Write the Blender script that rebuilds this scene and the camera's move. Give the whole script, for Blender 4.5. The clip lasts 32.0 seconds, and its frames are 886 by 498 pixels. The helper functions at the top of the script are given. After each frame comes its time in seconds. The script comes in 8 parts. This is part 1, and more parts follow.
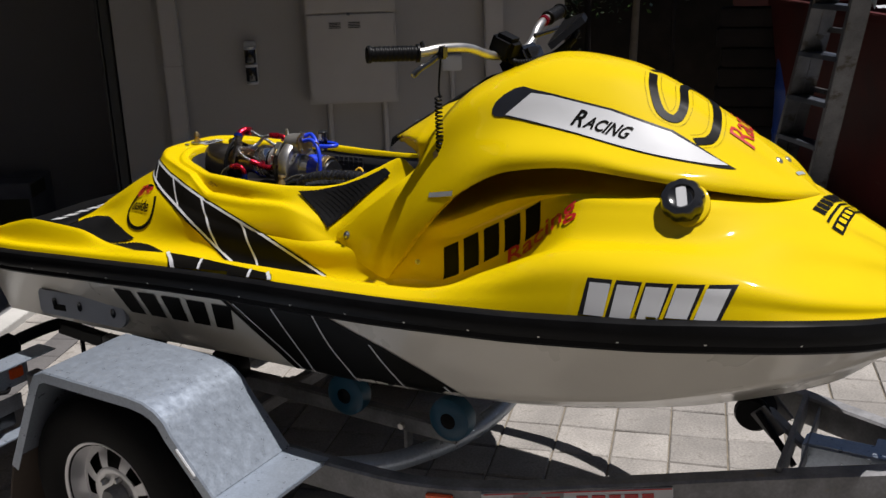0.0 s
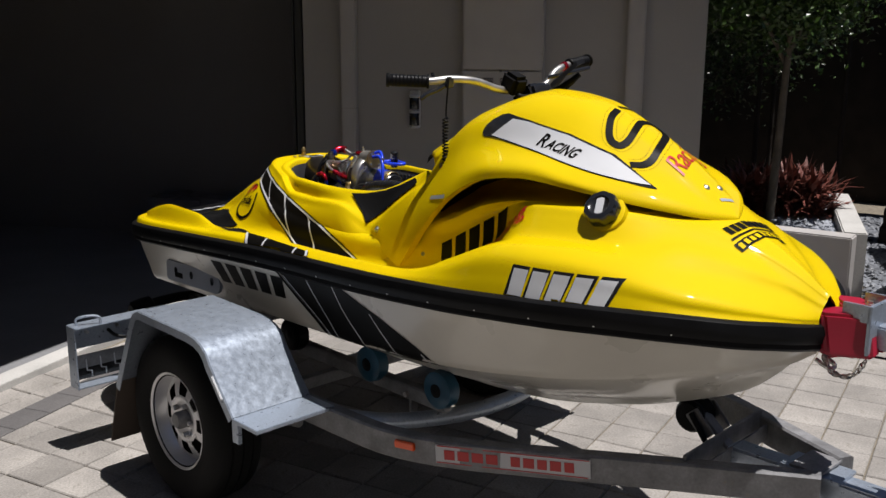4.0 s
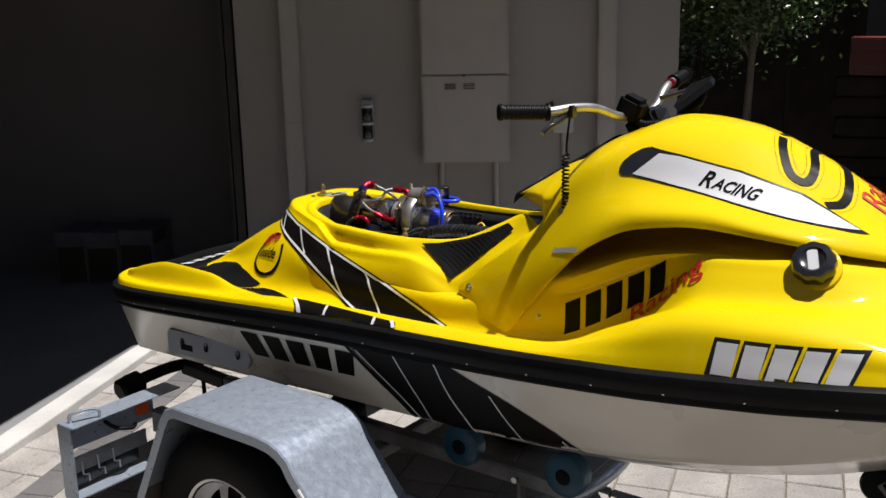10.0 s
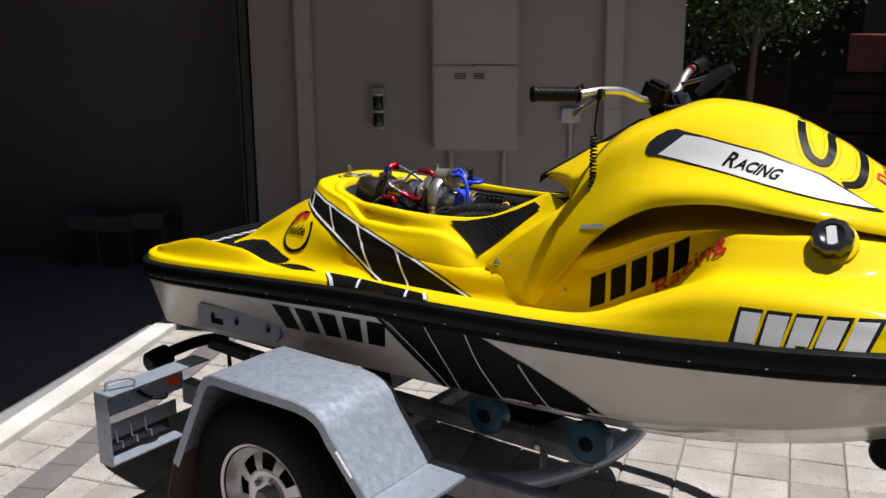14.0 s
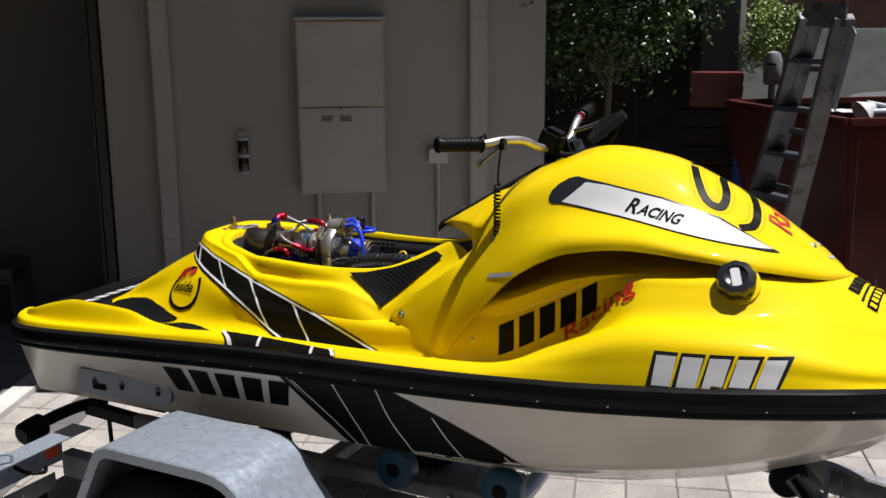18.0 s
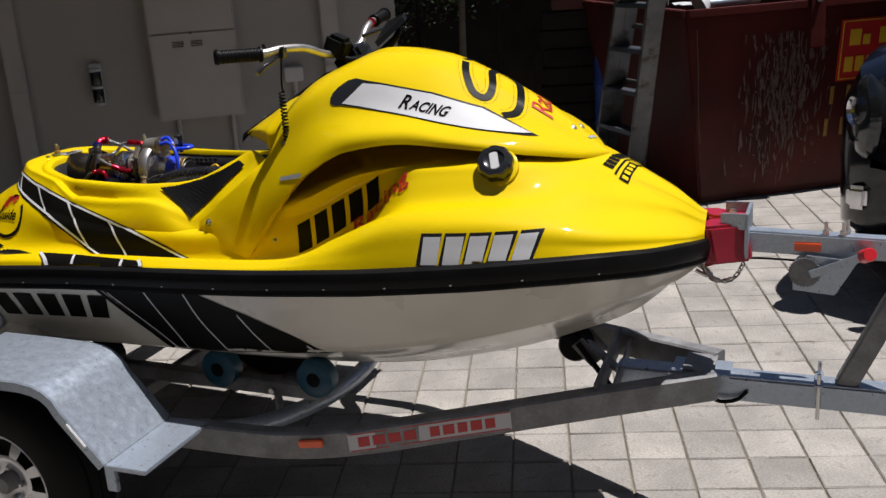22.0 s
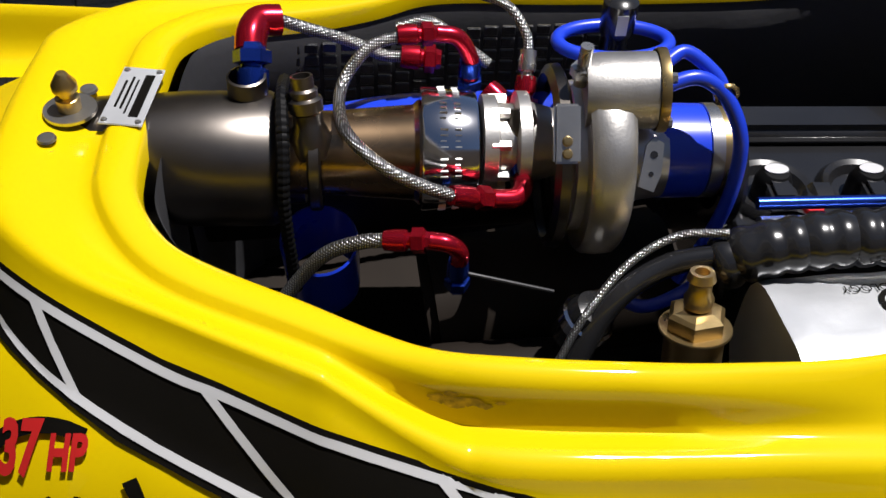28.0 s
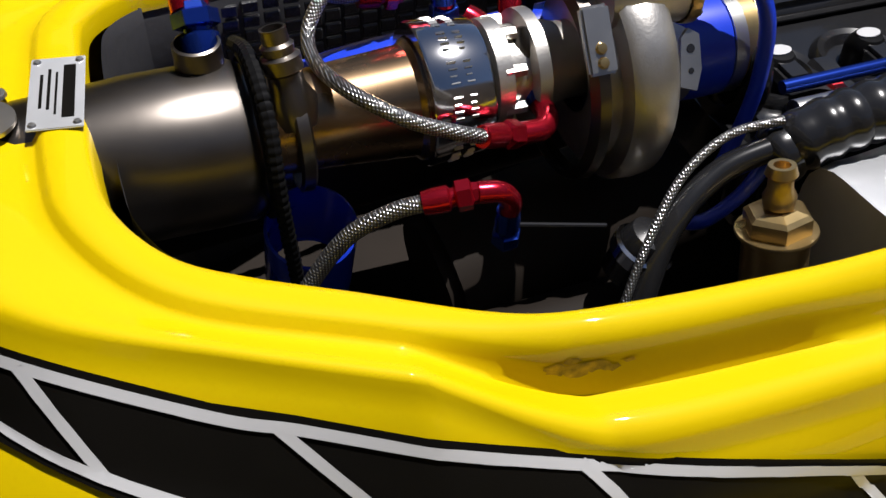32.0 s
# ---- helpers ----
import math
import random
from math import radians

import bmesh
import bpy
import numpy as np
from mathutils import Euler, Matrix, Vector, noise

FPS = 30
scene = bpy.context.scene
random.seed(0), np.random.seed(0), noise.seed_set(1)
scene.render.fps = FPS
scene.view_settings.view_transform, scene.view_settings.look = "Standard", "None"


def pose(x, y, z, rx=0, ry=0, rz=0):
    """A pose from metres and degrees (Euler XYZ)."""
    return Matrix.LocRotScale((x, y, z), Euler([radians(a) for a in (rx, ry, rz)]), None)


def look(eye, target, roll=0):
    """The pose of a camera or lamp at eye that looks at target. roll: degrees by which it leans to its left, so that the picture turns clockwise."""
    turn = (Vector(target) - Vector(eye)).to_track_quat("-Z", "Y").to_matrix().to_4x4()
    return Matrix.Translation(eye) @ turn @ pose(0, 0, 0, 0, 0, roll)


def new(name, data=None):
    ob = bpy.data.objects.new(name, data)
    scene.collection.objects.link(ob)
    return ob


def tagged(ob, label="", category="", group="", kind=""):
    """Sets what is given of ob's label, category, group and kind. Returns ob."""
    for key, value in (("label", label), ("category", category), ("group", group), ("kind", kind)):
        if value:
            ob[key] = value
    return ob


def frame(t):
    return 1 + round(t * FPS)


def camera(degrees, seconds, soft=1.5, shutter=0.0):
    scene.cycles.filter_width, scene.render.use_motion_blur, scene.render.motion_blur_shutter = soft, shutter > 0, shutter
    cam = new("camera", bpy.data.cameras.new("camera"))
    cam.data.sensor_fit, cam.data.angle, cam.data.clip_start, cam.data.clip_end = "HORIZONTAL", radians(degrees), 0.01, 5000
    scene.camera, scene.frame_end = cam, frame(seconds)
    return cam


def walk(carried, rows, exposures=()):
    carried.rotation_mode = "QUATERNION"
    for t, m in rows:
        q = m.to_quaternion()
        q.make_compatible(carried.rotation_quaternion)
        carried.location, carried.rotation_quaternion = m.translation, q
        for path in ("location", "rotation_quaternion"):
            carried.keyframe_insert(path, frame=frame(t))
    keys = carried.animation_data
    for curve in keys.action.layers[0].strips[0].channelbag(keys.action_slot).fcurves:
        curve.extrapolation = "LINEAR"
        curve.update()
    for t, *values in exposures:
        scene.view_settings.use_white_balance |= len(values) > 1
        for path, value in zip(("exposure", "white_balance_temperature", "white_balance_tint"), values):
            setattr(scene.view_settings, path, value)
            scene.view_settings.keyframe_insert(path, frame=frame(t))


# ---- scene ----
cam = camera(47.6, 32.0)
PATH = [
    (0, (1.572, -2.499, 1.820), (0.591, -0.864, 1.216), -1.89),
    (0.5, (1.825, -2.547, 1.787), (0.839, -0.884, 1.275), -1.16),
    (1, (2.135, -2.503, 1.767), (1.133, -0.868, 1.196), 0.75),
    (1.5, (2.282, -2.540, 1.775), (1.242, -0.907, 1.275), -2.93),
    (2, (2.298, -2.646, 1.747), (1.232, -1.031, 1.238), -2.43),
    (2.5, (2.344, -2.684, 1.741), (1.271, -1.069, 1.251), -0.60),
    (3, (2.421, -2.600, 1.751), (1.215, -1.065, 1.315), 0.50),
    (3.5, (2.486, -2.515, 1.739), (1.140, -1.106, 1.289), 0.48),
    (4, (2.517, -2.507, 1.732), (1.111, -1.137, 1.274), 0.31),
    (4.5, (2.536, -2.505, 1.725), (1.096, -1.174, 1.262), -0.04),
    (5, (2.544, -2.507, 1.720), (1.093, -1.206, 1.252), -0.36),
    (5.5, (2.545, -2.515, 1.718), (1.095, -1.222, 1.245), -0.42),
    (6, (2.542, -2.533, 1.717), (1.102, -1.230, 1.237), -0.20),
    (6.5, (2.507, -2.549, 1.713), (1.131, -1.182, 1.225), 0.87),
    (7, (2.414, -2.655, 1.751), (1.057, -1.260, 1.289), -0.81),
    (7.5, (2.289, -2.718, 1.748), (0.940, -1.319, 1.277), -1.01),
    (8, (2.153, -2.659, 1.750), (0.791, -1.277, 1.263), -1.23),
    (8.5, (1.978, -2.525, 1.775), (0.703, -1.061, 1.293), -0.74),
    (9, (1.846, -2.525, 1.795), (0.511, -1.133, 1.264), -0.62),
    (9.5, (1.690, -2.548, 1.802), (0.464, -1.046, 1.310), -0.66),
    (10, (1.534, -2.589, 1.815), (0.383, -1.026, 1.334), -1.25),
    (10.5, (1.479, -2.611, 1.813), (0.349, -1.037, 1.319), 0.38),
    (11, (1.450, -2.617, 1.797), (0.292, -1.066, 1.293), 1.08),
    (11.5, (1.431, -2.655, 1.798), (0.247, -1.129, 1.278), 0.63),
    (12, (1.440, -2.647, 1.797), (0.259, -1.120, 1.277), 0.34),
    (12.5, (1.502, -2.710, 1.812), (0.302, -1.188, 1.317), -0.07),
    (13, (1.552, -2.718, 1.805), (0.325, -1.221, 1.301), -2.36),
    (13.5, (1.550, -2.751, 1.790), (0.377, -1.208, 1.297), -0.65),
    (14, (1.513, -2.772, 1.792), (0.383, -1.196, 1.302), -0.40),
    (14.5, (1.434, -2.792, 1.808), (0.359, -1.179, 1.317), -0.24),
    (15, (1.354, -2.808, 1.826), (0.334, -1.159, 1.336), -0.17),
    (15.5, (1.317, -2.814, 1.834), (0.337, -1.139, 1.351), -0.17),
    (16, (1.314, -2.815, 1.833), (0.382, -1.107, 1.369), -0.22),
    (16.5, (1.324, -2.818, 1.838), (0.427, -1.085, 1.401), -0.11),
    (17, (1.335, -2.818, 1.838), (0.455, -1.076, 1.405), -0.52),
    (17.5, (1.345, -2.818, 1.837), (0.482, -1.065, 1.410), -1.11),
    (18, (1.338, -2.824, 1.837), (0.468, -1.075, 1.409), -0.48),
    (18.5, (1.331, -2.813, 1.828), (0.473, -1.059, 1.393), -0.31),
    (19, (1.347, -2.783, 1.825), (0.534, -1.015, 1.364), -1.02),
    (19.5, (1.417, -2.752, 1.829), (0.643, -0.966, 1.368), -2.66),
    (20, (1.580, -2.685, 1.815), (0.824, -0.901, 1.318), -0.33),
    (20.5, (1.720, -2.657, 1.798), (1.039, -0.850, 1.278), 0.56),
    (21, (1.781, -2.662, 1.789), (1.107, -0.867, 1.221), -0.85),
    (21.5, (1.795, -2.741, 1.785), (1.169, -0.929, 1.214), -2.69),
    (22, (1.779, -2.845, 1.800), (1.047, -1.077, 1.217), -3.96),
    (22.5, (1.757, -2.804, 1.803), (1.029, -1.027, 1.243), -3.13),
    (23, (1.628, -2.629, 1.798), (0.818, -0.896, 1.216), -1.87),
    (23.5, (1.448, -2.494, 1.802), (0.529, -0.834, 1.174), -1.84),
    (24, (1.071, -2.323, 1.813), (0.166, -0.637, 1.233), -1.21),
    (24.5, (0.706, -2.089, 1.803), (-0.236, -0.446, 1.162), -3.49),
    (25, (0.310, -1.790, 1.839), (-0.614, -0.143, 1.182), -1.97),
    (25.5, (-0.038, -1.537, 1.799), (-0.688, 0.201, 1.051), -2.53),
    (26, (-0.281, -1.345, 1.768), (-0.669, 0.415, 0.943), -2.18),
    (26.5, (-0.538, -1.116, 1.730), (-0.574, 0.613, 0.795), -0.89),
    (27, (-0.726, -0.910, 1.696), (-0.477, 0.752, 0.634), 0.69),
    (27.5, (-0.763, -0.790, 1.677), (-0.452, 0.788, 0.489), 1.90),
    (28, (-0.652, -0.696, 1.663), (-0.511, 0.737, 0.275), 3.26),
    (28.5, (-0.543, -0.612, 1.695), (-0.597, 0.713, 0.198), -1.47),
    (29, (-0.559, -0.624, 1.702), (-0.530, 0.784, 0.282), 1.27),
    (29.5, (-0.573, -0.638, 1.705), (-0.539, 0.801, 0.316), 0.95),
    (30, (-0.585, -0.684, 1.655), (-0.550, 0.791, 0.305), 1.70),
    (30.5, (-0.617, -0.679, 1.629), (-0.466, 0.720, 0.208), 3.76),
    (31, (-0.775, -0.650, 1.580), (-0.180, 0.711, 0.239), 5.59),
    (31.5, (-0.801, -0.615, 1.579), (-0.246, 0.777, 0.254), 3.14),
    (32, (-0.800, -0.583, 1.556), (-0.301, 0.751, 0.152), 1.63),
]
walk(cam, [(t, look(eye, target, roll)) for t, eye, target, roll in PATH], [(0, 0.28), (5, 0.38), (10, 0.61), (18, 0.69), (20, 0.68), (21.3, 0.42), (23, 0.42), (24, 0.38), (25, 0.54), (26.5, 0.49), (28, 0.45), (29.5, 0.71), (30.5, 0.69), (31, 0.42), (32, 0.38)])

# ---------------------------------------------------------------- light
SUN_DIR = Vector((0.30, 0.10, 1.0)).normalized()
world = bpy.data.worlds.new("sky")
scene.world = world
world.use_nodes = True
wn = world.node_tree
wn.nodes.clear()
w_out = wn.nodes.new("ShaderNodeOutputWorld")
w_bg = wn.nodes.new("ShaderNodeBackground")
w_sky = wn.nodes.new("ShaderNodeTexSky")
w_sky.sky_type = "NISHITA"
w_sky.sun_disc = False
w_sky.sun_elevation = math.asin(SUN_DIR.z)
w_sky.sun_rotation = math.atan2(SUN_DIR.x, SUN_DIR.y)
w_sky.air_density = 0.55
w_sky.dust_density = 0.3
w_bg.inputs["Strength"].default_value = 0.05
wn.links.new(w_sky.outputs[0], w_bg.inputs[0])
wn.links.new(w_bg.outputs[0], w_out.inputs[0])
sun_data = bpy.data.lights.new("sun", "SUN")
sun_data.energy = 5.0
sun_data.angle = radians(0.53)
sun_data.color = (1.0, 0.963, 0.95)
sun = new("sun", sun_data)
sun.matrix_world = look(SUN_DIR * 20, (0, 0, 0))


# ---------------------------------------------------------------- materials
def nodes_of(name):
    m = bpy.data.materials.new(name)
    m.use_nodes = True
    t = m.node_tree
    return m, t, t.nodes["Principled BSDF"]


def mat(name, color, rough=0.5, metal=0.0, vary=0.15, scale=6.0, fine=0.0, fine_scale=120.0, bump=0.0, bump_scale=60.0,
        coat=0.0, spot=None, spot_scale=20.0, spot_at=0.62, rough_vary=0.1, random=0.0, spec=0.5):
    """A procedural surface: two scales of colour change, optional stains, relief and clear coat."""
    m, t, b = nodes_of(name)
    N, L = t.nodes.new, t.links.new
    co = N("ShaderNodeTexCoord")
    n1 = N("ShaderNodeTexNoise")
    n1.inputs["Scale"].default_value, n1.inputs["Detail"].default_value = scale, 5
    L(co.outputs["Object"], n1.inputs["Vector"])
    n2 = N("ShaderNodeTexNoise")
    n2.inputs["Scale"].default_value, n2.inputs["Detail"].default_value = fine_scale, 3
    L(co.outputs["Object"], n2.inputs["Vector"])
    mix = N("ShaderNodeMix")
    mix.data_type = "RGBA"
    r1 = N("ShaderNodeMapRange")
    r1.inputs[1].default_value, r1.inputs[2].default_value = 0.3, 0.7
    L(n1.outputs["Fac"], r1.inputs[0])
    L(r1.outputs[0], mix.inputs[0])
    c = Vector(color)
    mix.inputs[6].default_value = (*(c * (1 - vary)), 1)
    mix.inputs[7].default_value = (*[min(1.0, v * (1 + vary)) for v in c], 1)
    out = mix.outputs[2]
    if fine:
        m2 = N("ShaderNodeMix")
        m2.data_type, m2.blend_type = "RGBA", "OVERLAY"
        m2.inputs[0].default_value = fine
        L(out, m2.inputs[6])
        L(n2.outputs["Fac"], m2.inputs[7])
        out = m2.outputs[2]
    if spot:
        n3 = N("ShaderNodeTexNoise")
        n3.inputs["Scale"].default_value, n3.inputs["Detail"].default_value = spot_scale, 6
        n3.inputs["Roughness"].default_value = 0.65
        L(co.outputs["Object"], n3.inputs["Vector"])
        r3 = N("ShaderNodeMapRange")
        r3.inputs[1].default_value, r3.inputs[2].default_value = spot_at, spot_at + 0.08
        L(n3.outputs["Fac"], r3.inputs[0])
        m3 = N("ShaderNodeMix")
        m3.data_type = "RGBA"
        L(r3.outputs[0], m3.inputs[0])
        L(out, m3.inputs[6])
        m3.inputs[7].default_value = (*spot, 1)
        out = m3.outputs[2]
    if random:
        inf = N("ShaderNodeObjectInfo")
        r4 = N("ShaderNodeMapRange")
        r4.inputs[3].default_value, r4.inputs[4].default_value = 1 - random, 1 + random
        L(inf.outputs["Random"], r4.inputs[0])
        m4 = N("ShaderNodeMix")
        m4.data_type, m4.blend_type = "RGBA", "MULTIPLY"
        m4.inputs[0].default_value = 1
        L(out, m4.inputs[6])
        L(r4.outputs[0], m4.inputs[7])
        out = m4.outputs[2]
    L(out, b.inputs["Base Color"])
    rr = N("ShaderNodeMapRange")
    rr.inputs[3].default_value, rr.inputs[4].default_value = max(0.02, rough - rough_vary), min(1, rough + rough_vary)
    L(n1.outputs["Fac"], rr.inputs[0])
    L(rr.outputs[0], b.inputs["Roughness"])
    b.inputs["Metallic"].default_value = metal
    b.inputs["Specular IOR Level"].default_value = spec
    if coat:
        b.inputs["Coat Weight"].default_value = coat
        b.inputs["Coat Roughness"].default_value = 0.04
    if bump:
        bp = N("ShaderNodeBump")
        bp.inputs["Strength"].default_value = bump
        bp.inputs["Distance"].default_value = 0.004
        n4 = N("ShaderNodeTexNoise")
        n4.inputs["Scale"].default_value, n4.inputs["Detail"].default_value = bump_scale, 4
        L(co.outputs["Object"], n4.inputs["Vector"])
        L(n4.outputs["Fac"], bp.inputs["Height"])
        L(bp.outputs[0], b.inputs["Normal"])
    return m


YELLOW = mat("yellow_gelcoat", (0.61, 0.441, 0.001), 0.5, vary=0.04, scale=3, coat=0.55, spec=0.04, rough_vary=0.05, bump=0.02, bump_scale=25)
HULLWHITE = mat("white_gelcoat", (0.52, 0.497, 0.44), 0.3, vary=0.05, scale=4, coat=0.4, spot=(0.5, 0.45, 0.36), spot_scale=7, spot_at=0.66)
BLACKRUB = mat("black_rubber", (0.006, 0.006, 0.0065), 0.42, vary=0.25, scale=9, fine=0.3, spec=0.09)
BLACKGLOSS = mat("black_gloss", (0.012, 0.012, 0.013), 0.22, vary=0.2, coat=0.3)
STRIPE = mat("black_vinyl", (0.0055, 0.005, 0.0042), 0.4, vary=0.2, scale=5, spec=0.07)
WHITEVINYL = mat("white_vinyl", (0.48, 0.485, 0.495), 0.35, vary=0.03)
REDVINYL = mat("red_vinyl", (0.42, 0.015, 0.015), 0.35, vary=0.05)
MATT = mat("black_traction_foam", (0.0055, 0.0055, 0.006), 0.8, spec=0.1, vary=0.2, scale=14, fine=0.3, bump=0.2, bump_scale=300)
GALV = mat("galvanised_steel", (0.33, 0.375, 0.44), 0.34, metal=0.55, vary=0.05, scale=45, fine=0.25, fine_scale=140,
           spot=(0.50, 0.55, 0.62), spot_scale=160, spot_at=0.66, rough_vary=0.2, bump=0.05, bump_scale=40)
GALVDULL = mat("weathered_galvanised_steel", (0.19, 0.19, 0.195), 0.6, metal=0.3, vary=0.3, scale=14, fine=0.3,
               spot=(0.22, 0.19, 0.15), spot_scale=18, spot_at=0.64)
STEEL = mat("bare_steel", (0.55, 0.54, 0.52), 0.3, metal=0.95, vary=0.12, scale=20)
CHROME = mat("polished_alloy", (0.72, 0.72, 0.74), 0.11, metal=1.0, vary=0.05)
ALLOY = mat("cast_aluminium", (0.55, 0.53, 0.50), 0.38, metal=0.9, vary=0.12, scale=30, bump=0.06, bump_scale=420)
BRASS = mat("brass", (0.55, 0.40, 0.18), 0.3, metal=0.95, vary=0.15, scale=30)
BRONZE = mat("bronze_tinted_steel", (0.30, 0.20, 0.115), 0.26, metal=1.0, vary=0.4, scale=9)
EXHAUST = mat("heat_tinted_steel", (0.16, 0.143, 0.127), 0.32, metal=1.0, vary=0.4, scale=5)
REDANOD = mat("red_anodised_alloy", (0.48, 0.012, 0.03), 0.22, metal=0.85, vary=0.1)
BLUEANOD = mat("blue_anodised_alloy", (0.015, 0.05, 0.35), 0.22, metal=0.85, vary=0.1)
BLUESIL = mat("blue_silicone", (0.012, 0.045, 0.55), 0.3, vary=0.1, coat=0.3)
ORANGE = mat("orange_lens", (0.75, 0.09, 0.01), 0.3, vary=0.1, coat=0.3)
CRATERED = mat("faded_dark_red_plastic", (0.10, 0.012, 0.010), 0.5, vary=0.2)
MAROON = mat("red_polyurethane", (0.30, 0.01, 0.03), 0.35, vary=0.15)
REDPLASTIC = mat("red_plastic", (0.6, 0.02, 0.03), 0.35, vary=0.1)
BLUEPOLY = mat("blue_polyurethane", (0.010, 0.070, 0.125), 0.4, vary=0.15)
TYRE = mat("tyre_rubber", (0.0065, 0.0065, 0.0065), 0.75, spec=0.15, vary=0.25, scale=12, fine=0.3)
RIM = mat("painted_steel_rim", (0.62, 0.62, 0.63), 0.3, metal=0.6, vary=0.15, spot=(0.28, 0.25, 0.21), spot_scale=30, spot_at=0.66)
# render and garage paint shifted bluer: skylight of the shade in the colour
RENDER = mat("beige_render", (0.308, 0.293, 0.282), 0.85, vary=0.06, scale=1.5, fine=0.1, fine_scale=200, bump=0.12, bump_scale=160)
TRIMPAINT = mat("beige_paint", (0.37, 0.352, 0.338), 0.55, vary=0.05, scale=5)
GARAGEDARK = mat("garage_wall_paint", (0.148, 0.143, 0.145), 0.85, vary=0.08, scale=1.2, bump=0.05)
SILL = mat("pale_concrete", (0.40, 0.39, 0.37), 0.8, vary=0.1, scale=5, fine=0.2, bump=0.15)
CONCRETE = mat("grey_concrete", (0.16, 0.16, 0.165), 0.85, vary=0.12, scale=2, fine=0.2)
PAVER = mat("grey_paver", (0.246, 0.229, 0.209), 0.85, vary=0.2, scale=5, fine=0.5, fine_scale=110, bump=0.35, bump_scale=130,
            spot=(0.175, 0.16, 0.14), spot_scale=11, spot_at=0.58, random=0.18)
JOINT = mat("sandy_joint", (0.150, 0.128, 0.095), 0.95, vary=0.25, scale=20, fine=0.4)
BUMPER = mat("black_bumper_plastic", (0.004, 0.004, 0.006), 0.45, spec=0.12, vary=0.1)
BINRED = mat("worn_red_paint", (0.060, 0.009, 0.007), 0.55, spec=0.25, vary=0.45, scale=2.2, fine=0.35, spot=(0.12, 0.07, 0.06), spot_scale=5, spot_at=0.66, bump=0.15, bump_scale=12)
SIGNRED = mat("sign_red", (0.5, 0.02, 0.02), 0.5, vary=0.06)
SIGNYELLOW = mat("sign_yellow", (0.75, 0.45, 0.03), 0.5, vary=0.06)
CARPAINT = mat("black_car_paint", (0.003, 0.0035, 0.007), 0.15, vary=0.1, coat=0.35, spec=0.3)
SILVERPAINT = mat("silver_car_paint", (0.55, 0.56, 0.57), 0.25, metal=0.5, vary=0.04, coat=0.8)
LADDERBLUE = mat("dull_blue_alloy", (0.06, 0.068, 0.085), 0.5, metal=0.5, vary=0.2, scale=10)
LADDER = mat("ladder_aluminium", (0.105, 0.106, 0.112), 0.48, metal=0.6, vary=0.3, scale=7, fine=0.3, spot=(0.055, 0.047, 0.038), spot_scale=9, spot_at=0.55)
SLATE = mat("dark_pebble", (0.16, 0.17, 0.19), 0.55, vary=0.3, scale=4, random=0.5)
SOIL = mat("garden_soil", (0.06, 0.05, 0.04), 0.95, vary=0.3, scale=8, bump=0.5)
# one green leaf twice: darkened for shaded bushes, brightened for the sunlit crown
LEAFSHADE = mat("shaded_green_leaf", (0.016, 0.036, 0.0045), 0.36, vary=0.5, scale=3)
LEAFSUN = mat("sunlit_green_leaf", (0.032, 0.066, 0.008), 0.36, vary=0.5, scale=3)
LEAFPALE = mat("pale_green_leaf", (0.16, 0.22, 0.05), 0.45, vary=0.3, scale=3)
REDLEAF = mat("bronze_red_leaf", (0.12, 0.034, 0.023), 0.45, vary=0.5, scale=6)
BARK = mat("grey_bark", (0.10, 0.082, 0.062), 0.9, vary=0.3, scale=14, bump=0.5)
GARDENWALL = mat("brown_brick", (0.11, 0.082, 0.06), 0.85, vary=0.25, scale=4, fine=0.3)
# render darkened for the shade that the carport pier stands in
SHADEDRENDER = mat("shaded_render", (0.10, 0.09, 0.08), 0.85, vary=0.1, scale=3)
# near-black brown puts deep shade into wall, sleepers and bush stems
DEEPSHADE = mat("deep_shade_brown", (0.028, 0.022, 0.018), 0.8, vary=0.3, scale=5, spec=0.2)
WOOD = mat("raw_wood", (0.42, 0.25, 0.10), 0.6, vary=0.2, scale=5)
CORD = mat("dirty_cord", (0.10, 0.075, 0.04), 0.8, vary=0.3)
OLDYELLOW = mat("faded_yellow_paint", (0.30, 0.17, 0.03), 0.6, vary=0.3, scale=20)
CARD = mat("printed_card", (0.16, 0.16, 0.13), 0.7, vary=0.3, scale=6)
CARDG = mat("grey_printed_card", (0.10, 0.10, 0.112), 0.7, vary=0.3, scale=6)
TRACKGREY = mat("dark_track_paint", (0.035, 0.036, 0.034), 0.5, vary=0.2, scale=5)
OLIVE = mat("dark_olive_print", (0.028, 0.027, 0.010), 0.7, vary=0.2, scale=8)
TEXTILE, tx, tb = nodes_of("braided_steel_hose")
tb.inputs["Metallic"].default_value, tb.inputs["Roughness"].default_value = 0.9, 0.28
tco = tx.nodes.new("ShaderNodeTexCoord")
twaves = []
for tdir in ("X", "Z"):
    tw = tx.nodes.new("ShaderNodeTexWave")
    tw.bands_direction = tdir
    tw.inputs["Scale"].default_value, tw.inputs["Distortion"].default_value = 150, 0.6
    tx.links.new(tco.outputs["Object"], tw.inputs["Vector"])
    twaves.append(tw)
tm = tx.nodes.new("ShaderNodeMath")
tm.operation = "MULTIPLY"
tx.links.new(twaves[0].outputs["Fac"], tm.inputs[0])
tx.links.new(twaves[1].outputs["Fac"], tm.inputs[1])
tr_ = tx.nodes.new("ShaderNodeMix")
tr_.data_type = "RGBA"
